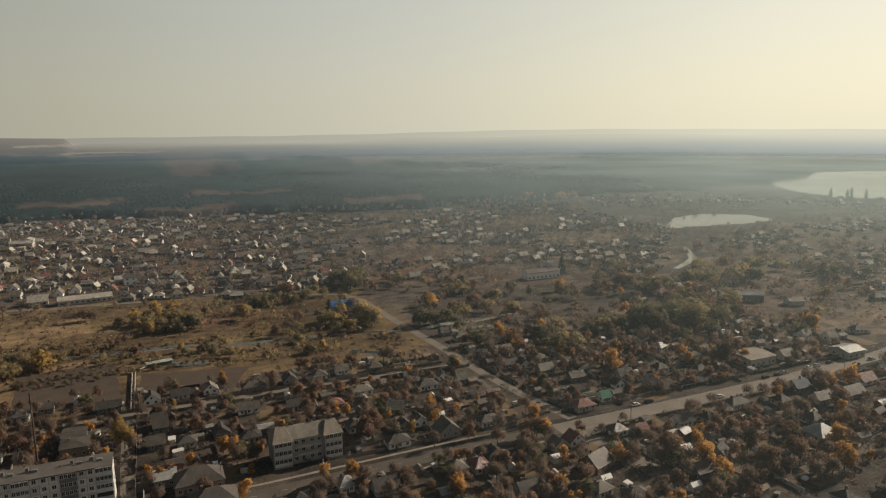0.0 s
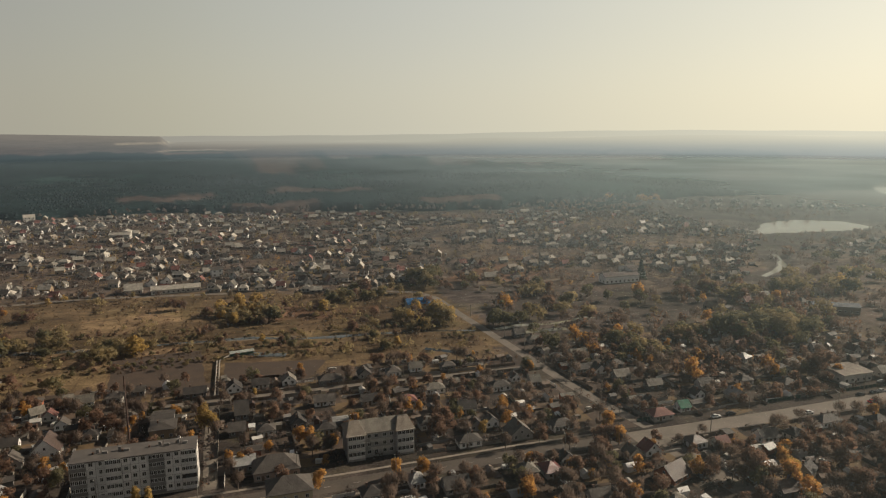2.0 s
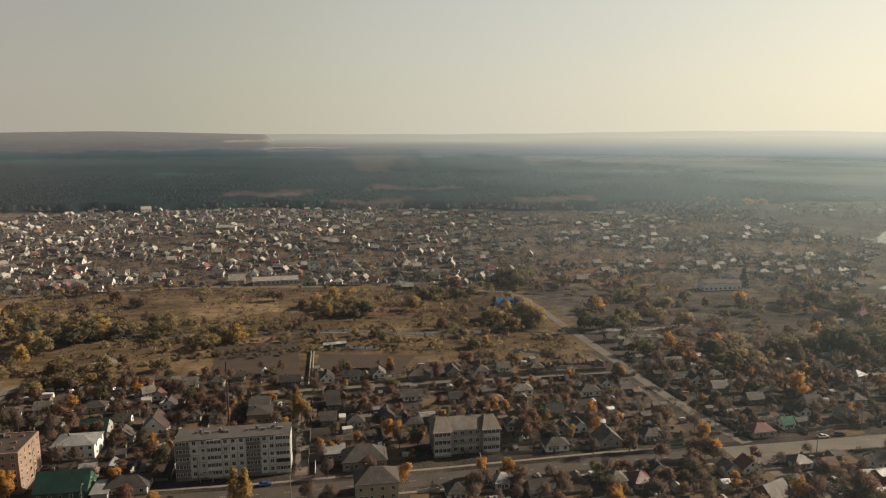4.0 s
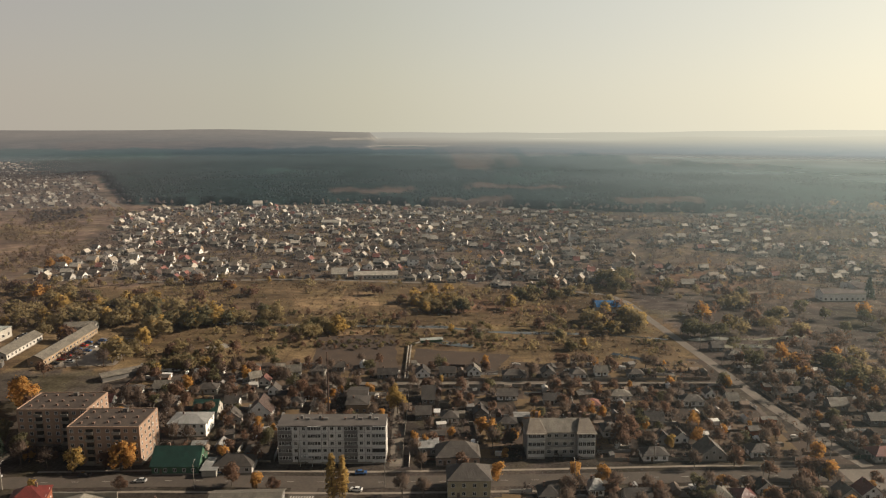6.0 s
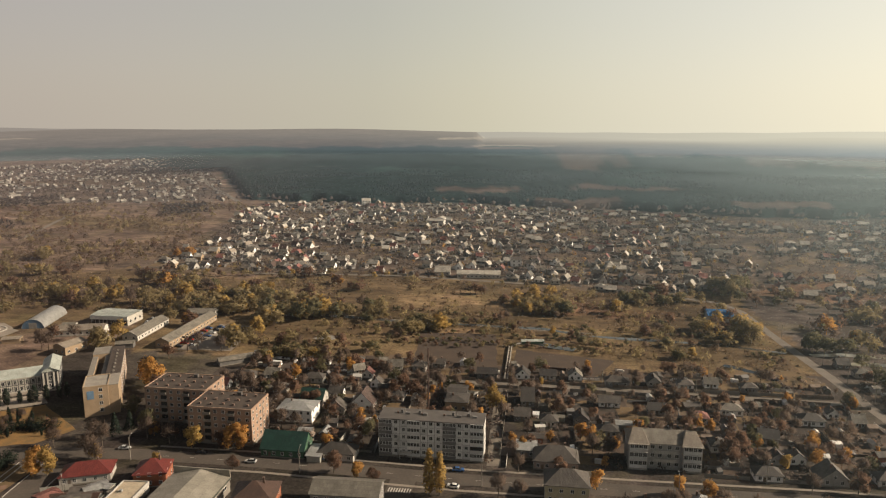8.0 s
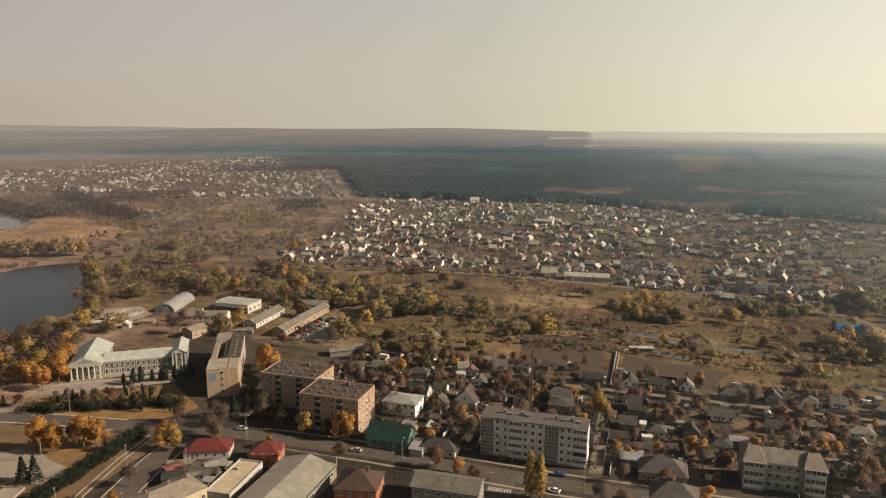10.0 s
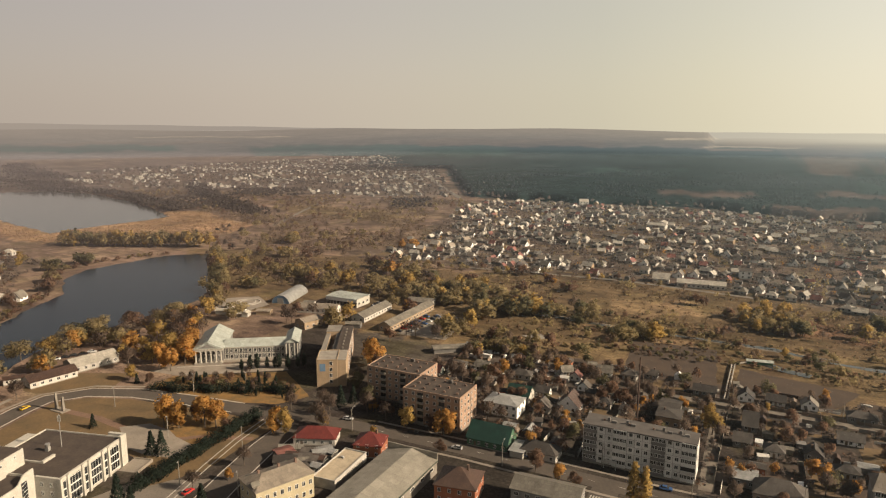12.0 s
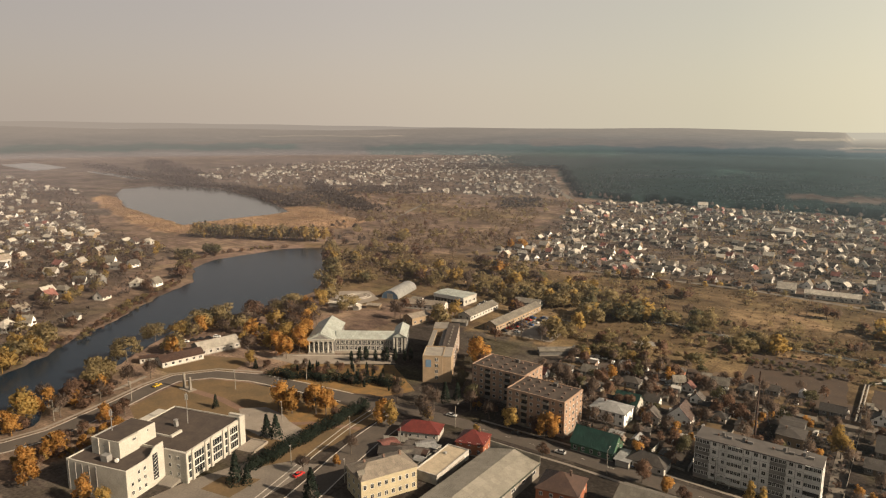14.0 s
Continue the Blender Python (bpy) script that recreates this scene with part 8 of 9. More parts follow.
copse([(60, 200), (150, 190), (160, 290), (70, 300)], 36, ("bare", "rust", "bare", "willow"), 3, 6, 21)
copse([(100, -100), (260, -60), (260, -10), (90, -12), (60, -60)], 60, ("bare", "rust", "bare", "orange"), 5, 11, 11)
copse([(-60, -60), (60, -60), (50, -12), (-40, -22)], 40, ("bare", "rust", "bare", "orange"), 4, 9, 12)
copse([(-385, -60), (-370, -110), (-385, -170), (-400, -120), (-398, -60)], 12, ("bare", "orange", "rust", "orange"), 6, 11, 13)
copse([(-400, 20), (-372, 12), (-370, 60), (-395, 90), (-425, 66)], 18, ("bare", "orange", "yellow", "bare"), 8, 14, 14)


def clump(s, q, number, r, kinds, lo, hi, wide=1.15):
    """A few trees standing close together."""
    rng = random.Random(int(s * 7 + q * 13))
    for i in range(number):
        a, d = rng.uniform(0, 6.28), r * math.sqrt(rng.random())
        if free(s + 1.5 * d * math.cos(a), q + d * math.sin(a), 0.5):
            loose_tree(rng.choice(kinds), s + 1.5 * d * math.cos(a), q + d * math.sin(a), rng.uniform(lo, hi), wide)


OLIVE, GOLD, DARK = ("willow", "willow", "green", "yellow"), ("yellow", "willow", "yellow"), ("green", "green", "willow")
WILLOWS_BY_MARKET = [
    (-308, 189, 7, 8, OLIVE, 8, 12), (-285, 186, 9, 8, OLIVE, 9, 13), (-278, 219, 8, 9, OLIVE, 8, 12), (-263, 163, 5, 5, GOLD, 9, 12),
    (-262, 131, 5, 5, OLIVE, 8, 11), (-304, 152, 4, 4, ("rust", "orange"), 7, 10), (-257, 184, 8, 6, DARK, 7, 10), (-240, 181, 8, 6, DARK, 7, 9),
    (-222, 185, 7, 6, OLIVE, 7, 10), (-200, 179, 4, 5, DARK, 5, 7), (-165, 158, 4, 4, DARK, 8, 10), (-153, 167, 4, 3, GOLD, 8, 10),
    (-182, 123, 3, 4, OLIVE, 5, 7),
]
MEADOW_WILLOWS = [
    (-100, 226, 9, 9, ("yellow", "orange", "yellow"), 4, 7), (-88, 240, 9, 9, ("yellow", "willow", "orange"), 4, 7),
    (-231, 102, 5, 5, OLIVE, 6, 8), (-220, 106, 6, 5, OLIVE, 6, 9), (-208, 110, 4, 4, OLIVE, 5, 7), (-103, 236, 7, 7, GOLD, 7, 10),
    (-85, 214, 8, 8, OLIVE, 8, 11), (-93, 262, 5, 6, GOLD, 7, 9), (-28, 252, 8, 7, DARK, 6, 9), (-2, 247, 8, 7, DARK, 6, 9),
    (29, 182, 7, 7, GOLD, 10, 14), (2, 185, 5, 6, OLIVE, 7, 10), (9, 163, 5, 5, OLIVE, 7, 9), (-21, 137, 4, 5, OLIVE, 5, 7),
    (24, 143, 4, 4, OLIVE, 6, 8),
]
RIVER_GROVES = [
    (184, 90, 8, 12, ("willow", "green", "green"), 12, 16), (208, 100, 8, 11, ("willow", "green", "willow"), 12, 16), (214, 84, 5, 8, ("willow", "green"), 10, 14),
    (44, 292, 9, 9, DARK, 10, 14), (57, 154, 4, 4, DARK, 9, 11), (144, 100, 6, 8, DARK, 8, 11), (108, 78, 4, 5, OLIVE, 8, 11),
    (112, 106, 6, 8, ("rust", "willow", "green"), 8, 11), (242, 171, 7, 9, DARK, 9, 13), (236, 187, 6, 8, ("rust", "willow"), 9, 12), (287, 166, 7, 9, DARK, 9, 13),
    (252, 143, 6, 8, ("rust", "willow"), 8, 12), (328, 162, 7, 9, OLIVE, 9, 13), (262, 52, 5, 6, ("rust", "orange"), 8, 12), (-538, 328, 6, 6, GOLD, 9, 13),
    (-496, 267, 6, 6, OLIVE, 8, 11),
]
WASTE_GROVES = [
    (-422, 201, 7, 6, OLIVE, 9, 12), (-446, 209, 5, 5, OLIVE, 8, 11), (-442, 160, 5, 5, OLIVE, 8, 11), (-498, 212, 5, 5, OLIVE, 7, 10),
    (-421, 360, 6, 7, ("rust", "orange"), 8, 12), (-375, 253, 8, 7, ("rust", "willow", "orange"), 8, 12), (-400, 263, 8, 7, ("rust", "bare", "willow"), 8, 11), (-392, 206, 7, 6, GOLD, 8, 11),
    (-338, 237, 7, 7, OLIVE, 8, 11), (-301, 206, 7, 6, DARK, 9, 12), (-297, 237, 6, 6, ("rust", "willow"), 8, 11), (-223, 257, 5, 6, ("rust", "willow"), 6, 9),
    (-272, 294, 5, 6, ("rust", "bare"), 7, 9),
]
SHORE_GROVES = [
    (-249, 272, 4, 5, ("rust", "orange"), 6, 9), (-135, 257, 5, 6, ("rust", "bare"), 6, 9), (-116, 232, 5, 6, ("rust", "willow"), 5, 8), (-117, 191, 5, 6, ("bare", "rust"), 5, 7),
    (-386, -82, 4, 7, ("bare", "orange", "rust"), 7, 11), (-384, -120, 4, 8, ("bare", "orange"), 7, 11), (-358, -142, 6, 7, ("orange", "orange"), 7, 11), (-351, -112, 5, 4, ("orange", "rust"), 6, 9),
    (492, 766, 9, 14, ("orange", "rust"), 10, 15), (546, 745, 9, 14, ("orange", "rust"), 10, 15), (-495, -6, 4, 4, GOLD, 7, 9), (-484, -54, 7, 6, OLIVE, 9, 12),
    (-470, -72, 9, 7, GOLD, 9, 13),
]
FAR_GROVES = [
    (-463, -90, 8, 8, OLIVE, 9, 13), (-414, -62, 5, 4, OLIVE, 7, 10), (-514, 13, 3, 3, GOLD, 5, 8), (-568, 84, 5, 5, ("rust", "bare"), 8, 11),
    (-588, 105, 6, 5, ("rust", "willow"), 8, 11), (-633, 131, 6, 5, DARK, 8, 11), (-632, 160, 8, 6, DARK, 8, 11), (-550, 51, 4, 5, ("rust", "bare"), 6, 9),
    (-500, -30, 4, 5, ("rust", "bare"), 6, 9),
]
for groves in (WILLOWS_BY_MARKET, MEADOW_WILLOWS, RIVER_GROVES, WASTE_GROVES, SHORE_GROVES, FAR_GROVES):
    for s, q, number, r, kinds, lo, hi in groves:
        clump(s, q, number, r, kinds, lo, hi)
for line in ([(-240, 150), (-150, 147), (-60, 138)], [(-200, 166), (-100, 158), (-40, 151)], [(-140, 186), (-60, 178), (30, 172)], [(-190, 206), (-110, 200)], [(-235, 122), (-180, 138), (-120, 140)], [(-430, 180), (-330, 176)]):
    rng = random.Random(int(line[0][1]))
    for (s0, q0), (s1, q1) in zip(line, line[1:]):        # low growth along the meadow ditches
        steps = int(math.hypot(s1 - s0, q1 - q0) / 2.6)
        for j in range(steps):
            f = j / steps
            if rng.random() < 0.75:
                loose_tree(rng.choice(("bare", "green", "rust", "green", "willow")), s0 + (s1 - s0) * f + rng.uniform(-1, 1), q0 + (q1 - q0) * f + rng.uniform(-1.6, 1.6) + 2 * math.sin(j * 0.3), rng.uniform(1.4, 3.6), 1.3)
SHORE = [(-452, -90), (-462, -65), (-471, -40), (-481, -21), (-520, 30), (-554, 82), (-619, 134), (-617, 181), (-597, 231)]
rng = random.Random(88)
for (s0, q0), (s1, q1) in zip(SHORE, SHORE[1:]):        # bushes and reeds down the western shore
    steps = int(math.hypot(s1 - s0, q1 - q0) / 2.2)
    for j in range(steps):
        f = j / steps
        loose_tree(rng.choice(("bare", "rust", "willow", "rust")), s0 + (s1 - s0) * f - rng.uniform(1, 12), q0 + (q1 - q0) * f + rng.uniform(-2, 2), rng.uniform(1.6, 4.5), 1.3)
copse([(-520, -60), (-600, 30), (-690, 130), (-760, 140), (-760, 20), (-640, -70)], 190, ("bare", "rust", "bare", "willow", "bare"), 4, 9, 15)
for kind, sets in JOINED.items():
    whole("tree_cover", tri_mesh("tree_cover", np.concatenate(sets), TWIG if kind == "bare" else LEAF["spruce" if kind == "thuja" else kind]), f"many {TREE_TEXT[kind]}s in groves and gardens", "trees", "stuff")

for i in range(3, 12):        # columns of thuja before the palace wing
    tree("thuja", -336 + i * 3.1 + 0.8 * math.sin(i * 2.1), 18 + i * 2.1 + math.sin(i * 1.3), 6.5 + 1.2 * math.sin(i * 1.7), None, "before the long wing", 1.5)

# clipped hedge of the avenue
for i in range(36):
    g = kept(("hedge", i % 3), lambda: tri_mesh("crown", leaf_tris(np.random.default_rng(i), np.random.default_rng(i + 50).uniform((-1.5, -1.5, 0.1), (1.5, 1.5, 3.2), (420, 3)), 0.3), LEAF["spruce"]))
    m = at(-282.0 + 0.107 * i + 0.6 * math.sin(i * 0.7), -16 - i * 1.8)
    ob = thing("hedge_shrub", m, "dark clipped evergreen hedge shrub beside the avenue", "hedge", "avenue hedge")
    part("crown", g, ob, Matrix.Diagonal((1.35, 1.3, 1.25 + 0.3 * math.sin(i * 1.9), 1)))
for i in range(26):
    f = i / 25
    m = at(-344 + 58 * f, -14 + 26 * f + 2 * math.sin(i))
    ob = thing("hedge_shrub", m, "dark evergreen shrub edging the square", "hedge", "square hedge")
    part("crown", KEPT[("hedge", i % 3)], ob, Matrix.Diagonal((1.5, 1.5, 1.1, 1)))


# ---- scrub, reeds and woods too many to count ----
def scatter(name, number, seed, box, test, size, tri_size, per, mat, label, category="scrub", tall=0.8):
    """Low ragged clumps inside a test area; box in world metres."""
    rng = np.random.default_rng(seed)
    x0, y0, x1, y1 = box
    xs, ys = [], []
    while sum(map(len, xs)) < number:
        x, y = rng.uniform(x0, x1, number * 2), rng.uniform(y0, y1, number * 2)
        ok = test(x, y)
        xs.append(x[ok]), ys.append(y[ok])
    x, y = np.concatenate(xs)[:number], np.concatenate(ys)[:number]
    r = rng.uniform(*size, number)
    v = rng.normal(size=(number, per, 3))
    v /= np.linalg.norm(v, axis=2, keepdims=True)
    v *= rng.uniform(0.4, 1, (number, per, 1))
    pts = np.stack([x[:, None] + v[:, :, 0] * r[:, None], y[:, None] + v[:, :, 1] * r[:, None], (0.75 + v[:, :, 2]) * r[:, None] * tall], -1).reshape(-1, 3)
    pts[:, 2] = np.maximum(pts[:, 2], 0.1)
    tris = leaf_tris(rng, pts, 1.0, outward(v.reshape(-1, 3), 0.35))
    scale = (np.repeat(r, per) * tri_size)[:, None, None]
    tris[:, :3] = pts[:, None, :] + (tris[:, :3] - pts[:, None, :]) * scale
    return whole(name, tri_mesh(name, tris, mat), label, category, "stuff")


def dry_land(x, y):
    bad = inside(x, y, LAKE) | inside(x, y, UPPER_LAKE) | inside(x, y, POND) | inside(x, y, FAR_LAKE)
    s, q = to_street(x, y)
    bad |= (np.hypot(s - 190, q - 232) < 30) | (np.hypot(s - 280, q - 112) < 22)
    return ~bad & (np.abs(q) > 9) & ~((np.abs(s - 44) < 6) & (q > 0) & (q < 270))


def patchy(x, y, k=0.02, cut=0.0):
    return np.sin(x * k + 1.7 * np.sin(y * k * 0.7)) + np.sin(y * k * 1.3 + 1.3 * np.sin(x * k * 0.9)) > cut


def in_meadow(x, y):
    s, q = to_street(x, y)
    return dry_land(x, y) & inside(s, q, MEADOW) & patchy(x, y, 0.045, 0.2)


def in_villages(x, y):
    s, q = to_street(x, y)
    return dry_land(x, y) & (inside(s, q, VILLAGE) | inside(s, q, EAST_VILLAGE))


def in_west(x, y):
    s, q = to_street(x, y)
    return dry_land(x, y) & inside(s, q, WEST_BANK)


def in_waste(x, y):
    s, q = to_street(x, y)
    area = inside(s, q, [(-1000, 380), (-560, 260), (-440, 130), (-420, 280), (-430, 420), (-514, 740), (-600, 800), (-720, 745), (-980, 740), (-1160, 640)])
    return dry_land(x, y) & area & ~inside(x, y, REEDS) & patchy(x, y, 0.03, -0.2)


def in_east(x, y):
    s, q = to_street(x, y)
    area = inside(s, q, [(80, 60), (260, 25), (1000, 300), (1000, 560), (560, 740), (300, 720), (160, 300), (60, 200)])
    return dry_land(x, y) & area & patchy(x, y, 0.025, -0.3)


def in_gardens(x, y):
    s, q = to_street(x, y)
    return dry_land(x, y) & (q < 110) & (q > -95) & (s > -240) & (s < 260) & ~((q < 9) & (s < -70)) & ~((np.abs(q - 85) < 4) & (s < 44))


def in_far_town(x, y):
    s, q = to_street(x, y)
    return inside(s, q, FAR_TOWN)


scatter("grass_tufts", 3000, 51, (-700, 250, 60, 640), lambda x, y: dry_land(x, y) & inside(*to_street(x, y), MEADOW), (0.35, 1.1), 0.8, 6, BUSH, "dry grass tufts over the meadow", "grass", 0.35)
scatter("grass_tufts", 500, 52, (-700, 250, 60, 640), lambda x, y: dry_land(x, y) & inside(*to_street(x, y), MEADOW), (0.35, 1.2), 0.8, 6, REED_MAT, "pale dry grass over the meadow", "grass", 0.3)
scatter("grass_tufts", 6000, 53, (-1300, 80, -380, 1100), lambda x, y: in_waste(x, y), (0.5, 1.4), 0.8, 6, BUSH, "dry tall grass over the waste ground", "grass", 0.35)
scatter("scrub", 380, 1, (-700, 250, 60, 640), in_meadow, (0.7, 2.6), 0.42, 26, BUSH, "brown scrub and willow bushes in the meadow")
scatter("scrub", 160, 2, (-700, 250, 60, 640), in_meadow, (1.2, 3.2), 0.36, 40, LEAF["willow"], "olive willow bushes in the meadow", "bushes", 1.0)
scatter("garden_trees", 5600, 3, (-900, 380, 500, 1150), in_villages, (1.2, 3.2), 0.40, 22, BROWN_WOOD, "brown leafless fruit trees between village houses", "trees", 1.1)
scatter("garden_trees", 420, 4, (-900, 380, 500, 1150), in_villages, (1.5, 3.6), 0.38, 26, LEAF["willow"], "olive trees between village houses", "trees", 1.2)
scatter("garden_trees", 220, 14, (-900, 380, 500, 1150), in_villages, (1.2, 2.6), 0.38, 26, LEAF["orange"], "orange fruit trees between village houses", "trees", 1.2)
scatter("garden_trees", 2600, 5, (-1700, -700, -440, 500), in_west, (1.3, 3.6), 0.40, 22, BROWN_WOOD, "brown trees between houses on the west bank", "trees", 1.1)
scatter("garden_trees", 300, 15, (-1700, -700, -440, 500), in_west, (1.3, 3.2), 0.40, 22, LEAF["rust"], "rusty trees between houses on the west bank", "trees", 1.1)
scatter("scrub", 1300, 6, (-1300, 80, -380, 1100), in_waste, (1.0, 3.6), 0.40, 22, BUSH, "brown scrub over the waste ground")
scatter("scrub", 200, 16, (-1300, 80, -380, 1100), in_waste, (1.6, 4.0), 0.36, 34, LEAF["willow"], "olive willows over the waste ground", "bushes", 1.2)
scatter("scrub", 3400, 7, (-100, 250, 1200, 1300), in_east, (0.8, 3.0), 0.42, 16, BROWN_WOOD, "brown bare woods and scrub in the east", "scrub", 1.1)
scatter("scrub", 420, 17, (-100, 250, 1200, 1300), in_east, (1.6, 4.4), 0.36, 34, LEAF["rust"], "rusty autumn trees in the east", "trees", 1.2)
scatter("scrub", 110, 27, (-100, 250, 1200, 1300), in_east, (1.6, 4.4), 0.36, 34, LEAF["green"], "dull green trees in the east", "trees", 1.2)
scatter("garden_scrub", 2600, 8, (-330, 80, 330, 460), in_gardens, (0.6, 2.0), 0.4, 26, BROWN_WOOD, "brown garden shrubs and dry stalks")
scatter("garden_scrub", 900, 18, (-330, 80, 330, 460), in_gardens, (0.5, 1.5), 0.5, 16, LEAF["rust"], "rusty garden shrubs")
scatter("garden_trees", 2600, 9, (-2600, 300, -500, 2600), in_far_town, (2.2, 5.0), 0.5, 12, BROWN_WOOD, "brown trees of the distant settlement", "trees", 1.0)
scatter("reed", 6200, 10, (-1300, 50, -690, 360), lambda x, y: dry_land(x, y) & inside(x, y, REEDS), (0.5, 1.0), 0.7, 8, REED_MAT, "dry orange reed belt", "reeds", 0.6)


def wood(name, number, seed, test, box, high, wide, mat, label, layers=2):
    """A far wood of pointed or rounded crowns."""
    rng = np.random.default_rng(seed)
    x, y = rng.uniform(box[0], box[2], number), rng.uniform(box[1], box[3], number)
    ok = test(x, y)
    x, y = x[ok], y[ok]
    n, sides = len(x), 6
    h, r = rng.uniform(*high, n), rng.uniform(*wide, n)
    out = []
    for k in range(layers):
        a = rng.uniform(0, 6.28, n)[:, None] + np.arange(sides) * (2 * math.pi / sides)
        rr = r[:, None] * rng.uniform(0.65, 1.25, (n, sides)) * (1 - 0.3 * k)
        z = h[:, None] * (0.58 + 0.2 * k) * rng.uniform(0.85, 1.12, (n, sides))
        ring = np.stack([x[:, None] + rr * np.cos(a), y[:, None] + rr * np.sin(a), z], -1)
        top = np.stack([x + rng.normal(size=n) * 0.3, y + rng.normal(size=n) * 0.3, h * (0.86 + 0.14 * k)], -1)
        ways = outward(np.stack([np.cos(a + 0.5), np.sin(a + 0.5), 0.7 + 0 * a], -1))
        out.append(np.stack([ring, np.roll(ring, -1, 1), np.repeat(top[:, None], sides, 1), ways], 2).reshape(-1, 4, 3))
    return whole(name, tri_mesh(name, np.concatenate(out), mat), label, "wood", "stuff")


def wood_edge(x, y):
    s, q = to_street(x, y)
    edge = np.interp(s, [-700, -580, -510, -190, 60, 300, 560, 2500], [1100, 830, 822, 838, 772, 740, 775, 900])
    return s, q, (q > edge + 14 * np.sin(s * 0.021) + 9 * np.sin(s * 0.057 + 1) + 5 * np.sin(s * 0.15)) & (s > -1230 + (2070 - q) * 0.54) & dry_land(x, y)


def pine_test(near, far):
    def test(x, y):
        s, q, ok = wood_edge(x, y)
        d = np.hypot(x, y)
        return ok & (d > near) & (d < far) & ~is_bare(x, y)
    return test


def bare_test(x, y):
    s, q, ok = wood_edge(x, y)
    return ok & (np.hypot(x, y) < 1700) & is_bare(x, y)


def canopy():
    """The closed roof of the forest, uneven and reaching the ground at its edges."""
    az, ra = np.meshgrid(np.radians(np.arange(-48, 62, 0.32)), np.arange(700, 1908, 8.0), indexing="ij")
    x, y = -np.sin(az) * ra, np.cos(az) * ra
    inner = wood_edge(x.ravel(), y.ravel())[2].reshape(x.shape)
    rng = np.random.default_rng(36)
    z = np.where(inner, 10.5 + 1.6 * np.sin(x * 0.021 + 2 * np.sin(y * 0.013)) + rng.uniform(-1.5, 1.5, x.shape), 0.0)
    idx = np.arange(x.size).reshape(x.shape)
    quads = np.stack([idx[:-1, :-1], idx[1:, :-1], idx[1:, 1:], idx[:-1, 1:]], -1).reshape(-1, 4)
    quads = quads[inner.ravel()[quads].any(1)]
    me = bpy.data.meshes.new("forest_canopy")
    me.from_pydata(np.stack([x, y, z], -1).reshape(-1, 3).tolist(), [], quads.tolist())
    me.materials.append(CANOPY)
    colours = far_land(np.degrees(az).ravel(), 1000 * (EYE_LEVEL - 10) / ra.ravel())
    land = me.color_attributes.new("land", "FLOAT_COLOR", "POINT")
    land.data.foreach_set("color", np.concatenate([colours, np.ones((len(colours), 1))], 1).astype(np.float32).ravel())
    me.polygons.foreach_set("use_smooth", np.ones(len(quads), bool))
    whole("forest_canopy", me, "closed dark canopy of the pine forest", "forest", "stuff")


canopy()
wood("pine_wood", 31500, 31, pine_test(700, 1750), (-1700, 600, 1500, 1750), (10.5, 14), (2.8, 4.6), PINE, "dark blue-green pine wood behind the village")
wood("bare_wood", 12000, 33, bare_test, (-1700, 700, 1500, 1950), (10, 14), (3.5, 6), BROWN_WOOD, "brown leafless wood among the pines", 1)
wood("wood_margin", 2600, 34, lambda x, y: (lambda s, q, ok: ~ok & (q > np.interp(s, [-580, -190, 60, 300, 560], [800, 800, 735, 705, 740])) & (s > -580) & (s < 560))(*wood_edge(x, y)), (-1000, 700, 700, 1300), (7, 13), (2.5, 4.5), BROWN_WOOD, "brown trees along the wood's edge")
tongue = [(322, 722), (330, 660), (372, 612), (450, 616), (492, 650), (474, 742)]
for number, seed, mat, label in ((520, 37, PINE, "dark pines reaching in between the houses"), (420, 38, LEAF["rust"], "rusty trees before the pines")):
    wood("wood_margin", number, seed, lambda x, y: inside(*to_street(x, y), tongue) & patchy(x + 60 * seed, y, 0.06, -0.5), (-40, 850, 280, 1140), (7, 13), (2.6, 4.6), mat, label)
for seed, poly, number, high in ((41, [(-1027, 488), (-836, 447), (-823, 500), (-923, 526), (-1124, 582)], 700, (6, 11)), (42, [(-1122, 1206), (-898, 1283), (-1048, 1563), (-1269, 1454)], 1500, (7, 11)),
                                 (43, [(-918, 632), (-791, 683), (-881, 787), (-993, 728)], 700, (6, 10)), (44, [(-921, 502), (-734, 488), (-822, 577), (-980, 584)], 700, (5, 9)), (45, [(-588, 614), (-543, 648), (-596, 749), (-651, 727)], 450, (6, 10)),
                                 (46, [(-1378, 500), (-1250, 568), (-1314, 612), (-1450, 540)], 500, (6, 10))):
    corner = [world_xy(a, b) for a, b in poly]
    box = (min(c[0] for c in corner), min(c[1] for c in corner), max(c[0] for c in corner), max(c[1] for c in corner))
    wood("bare_wood", number, seed, lambda x, y: dry_land(x, y) & ~inside(x, y, REEDS) & inside(*to_street(x, y), poly) & patchy(x, y, 0.05, -0.7), box, high, (2.2, 4.0), DARK_WOOD, "dark leafless copse on the plain", 1)
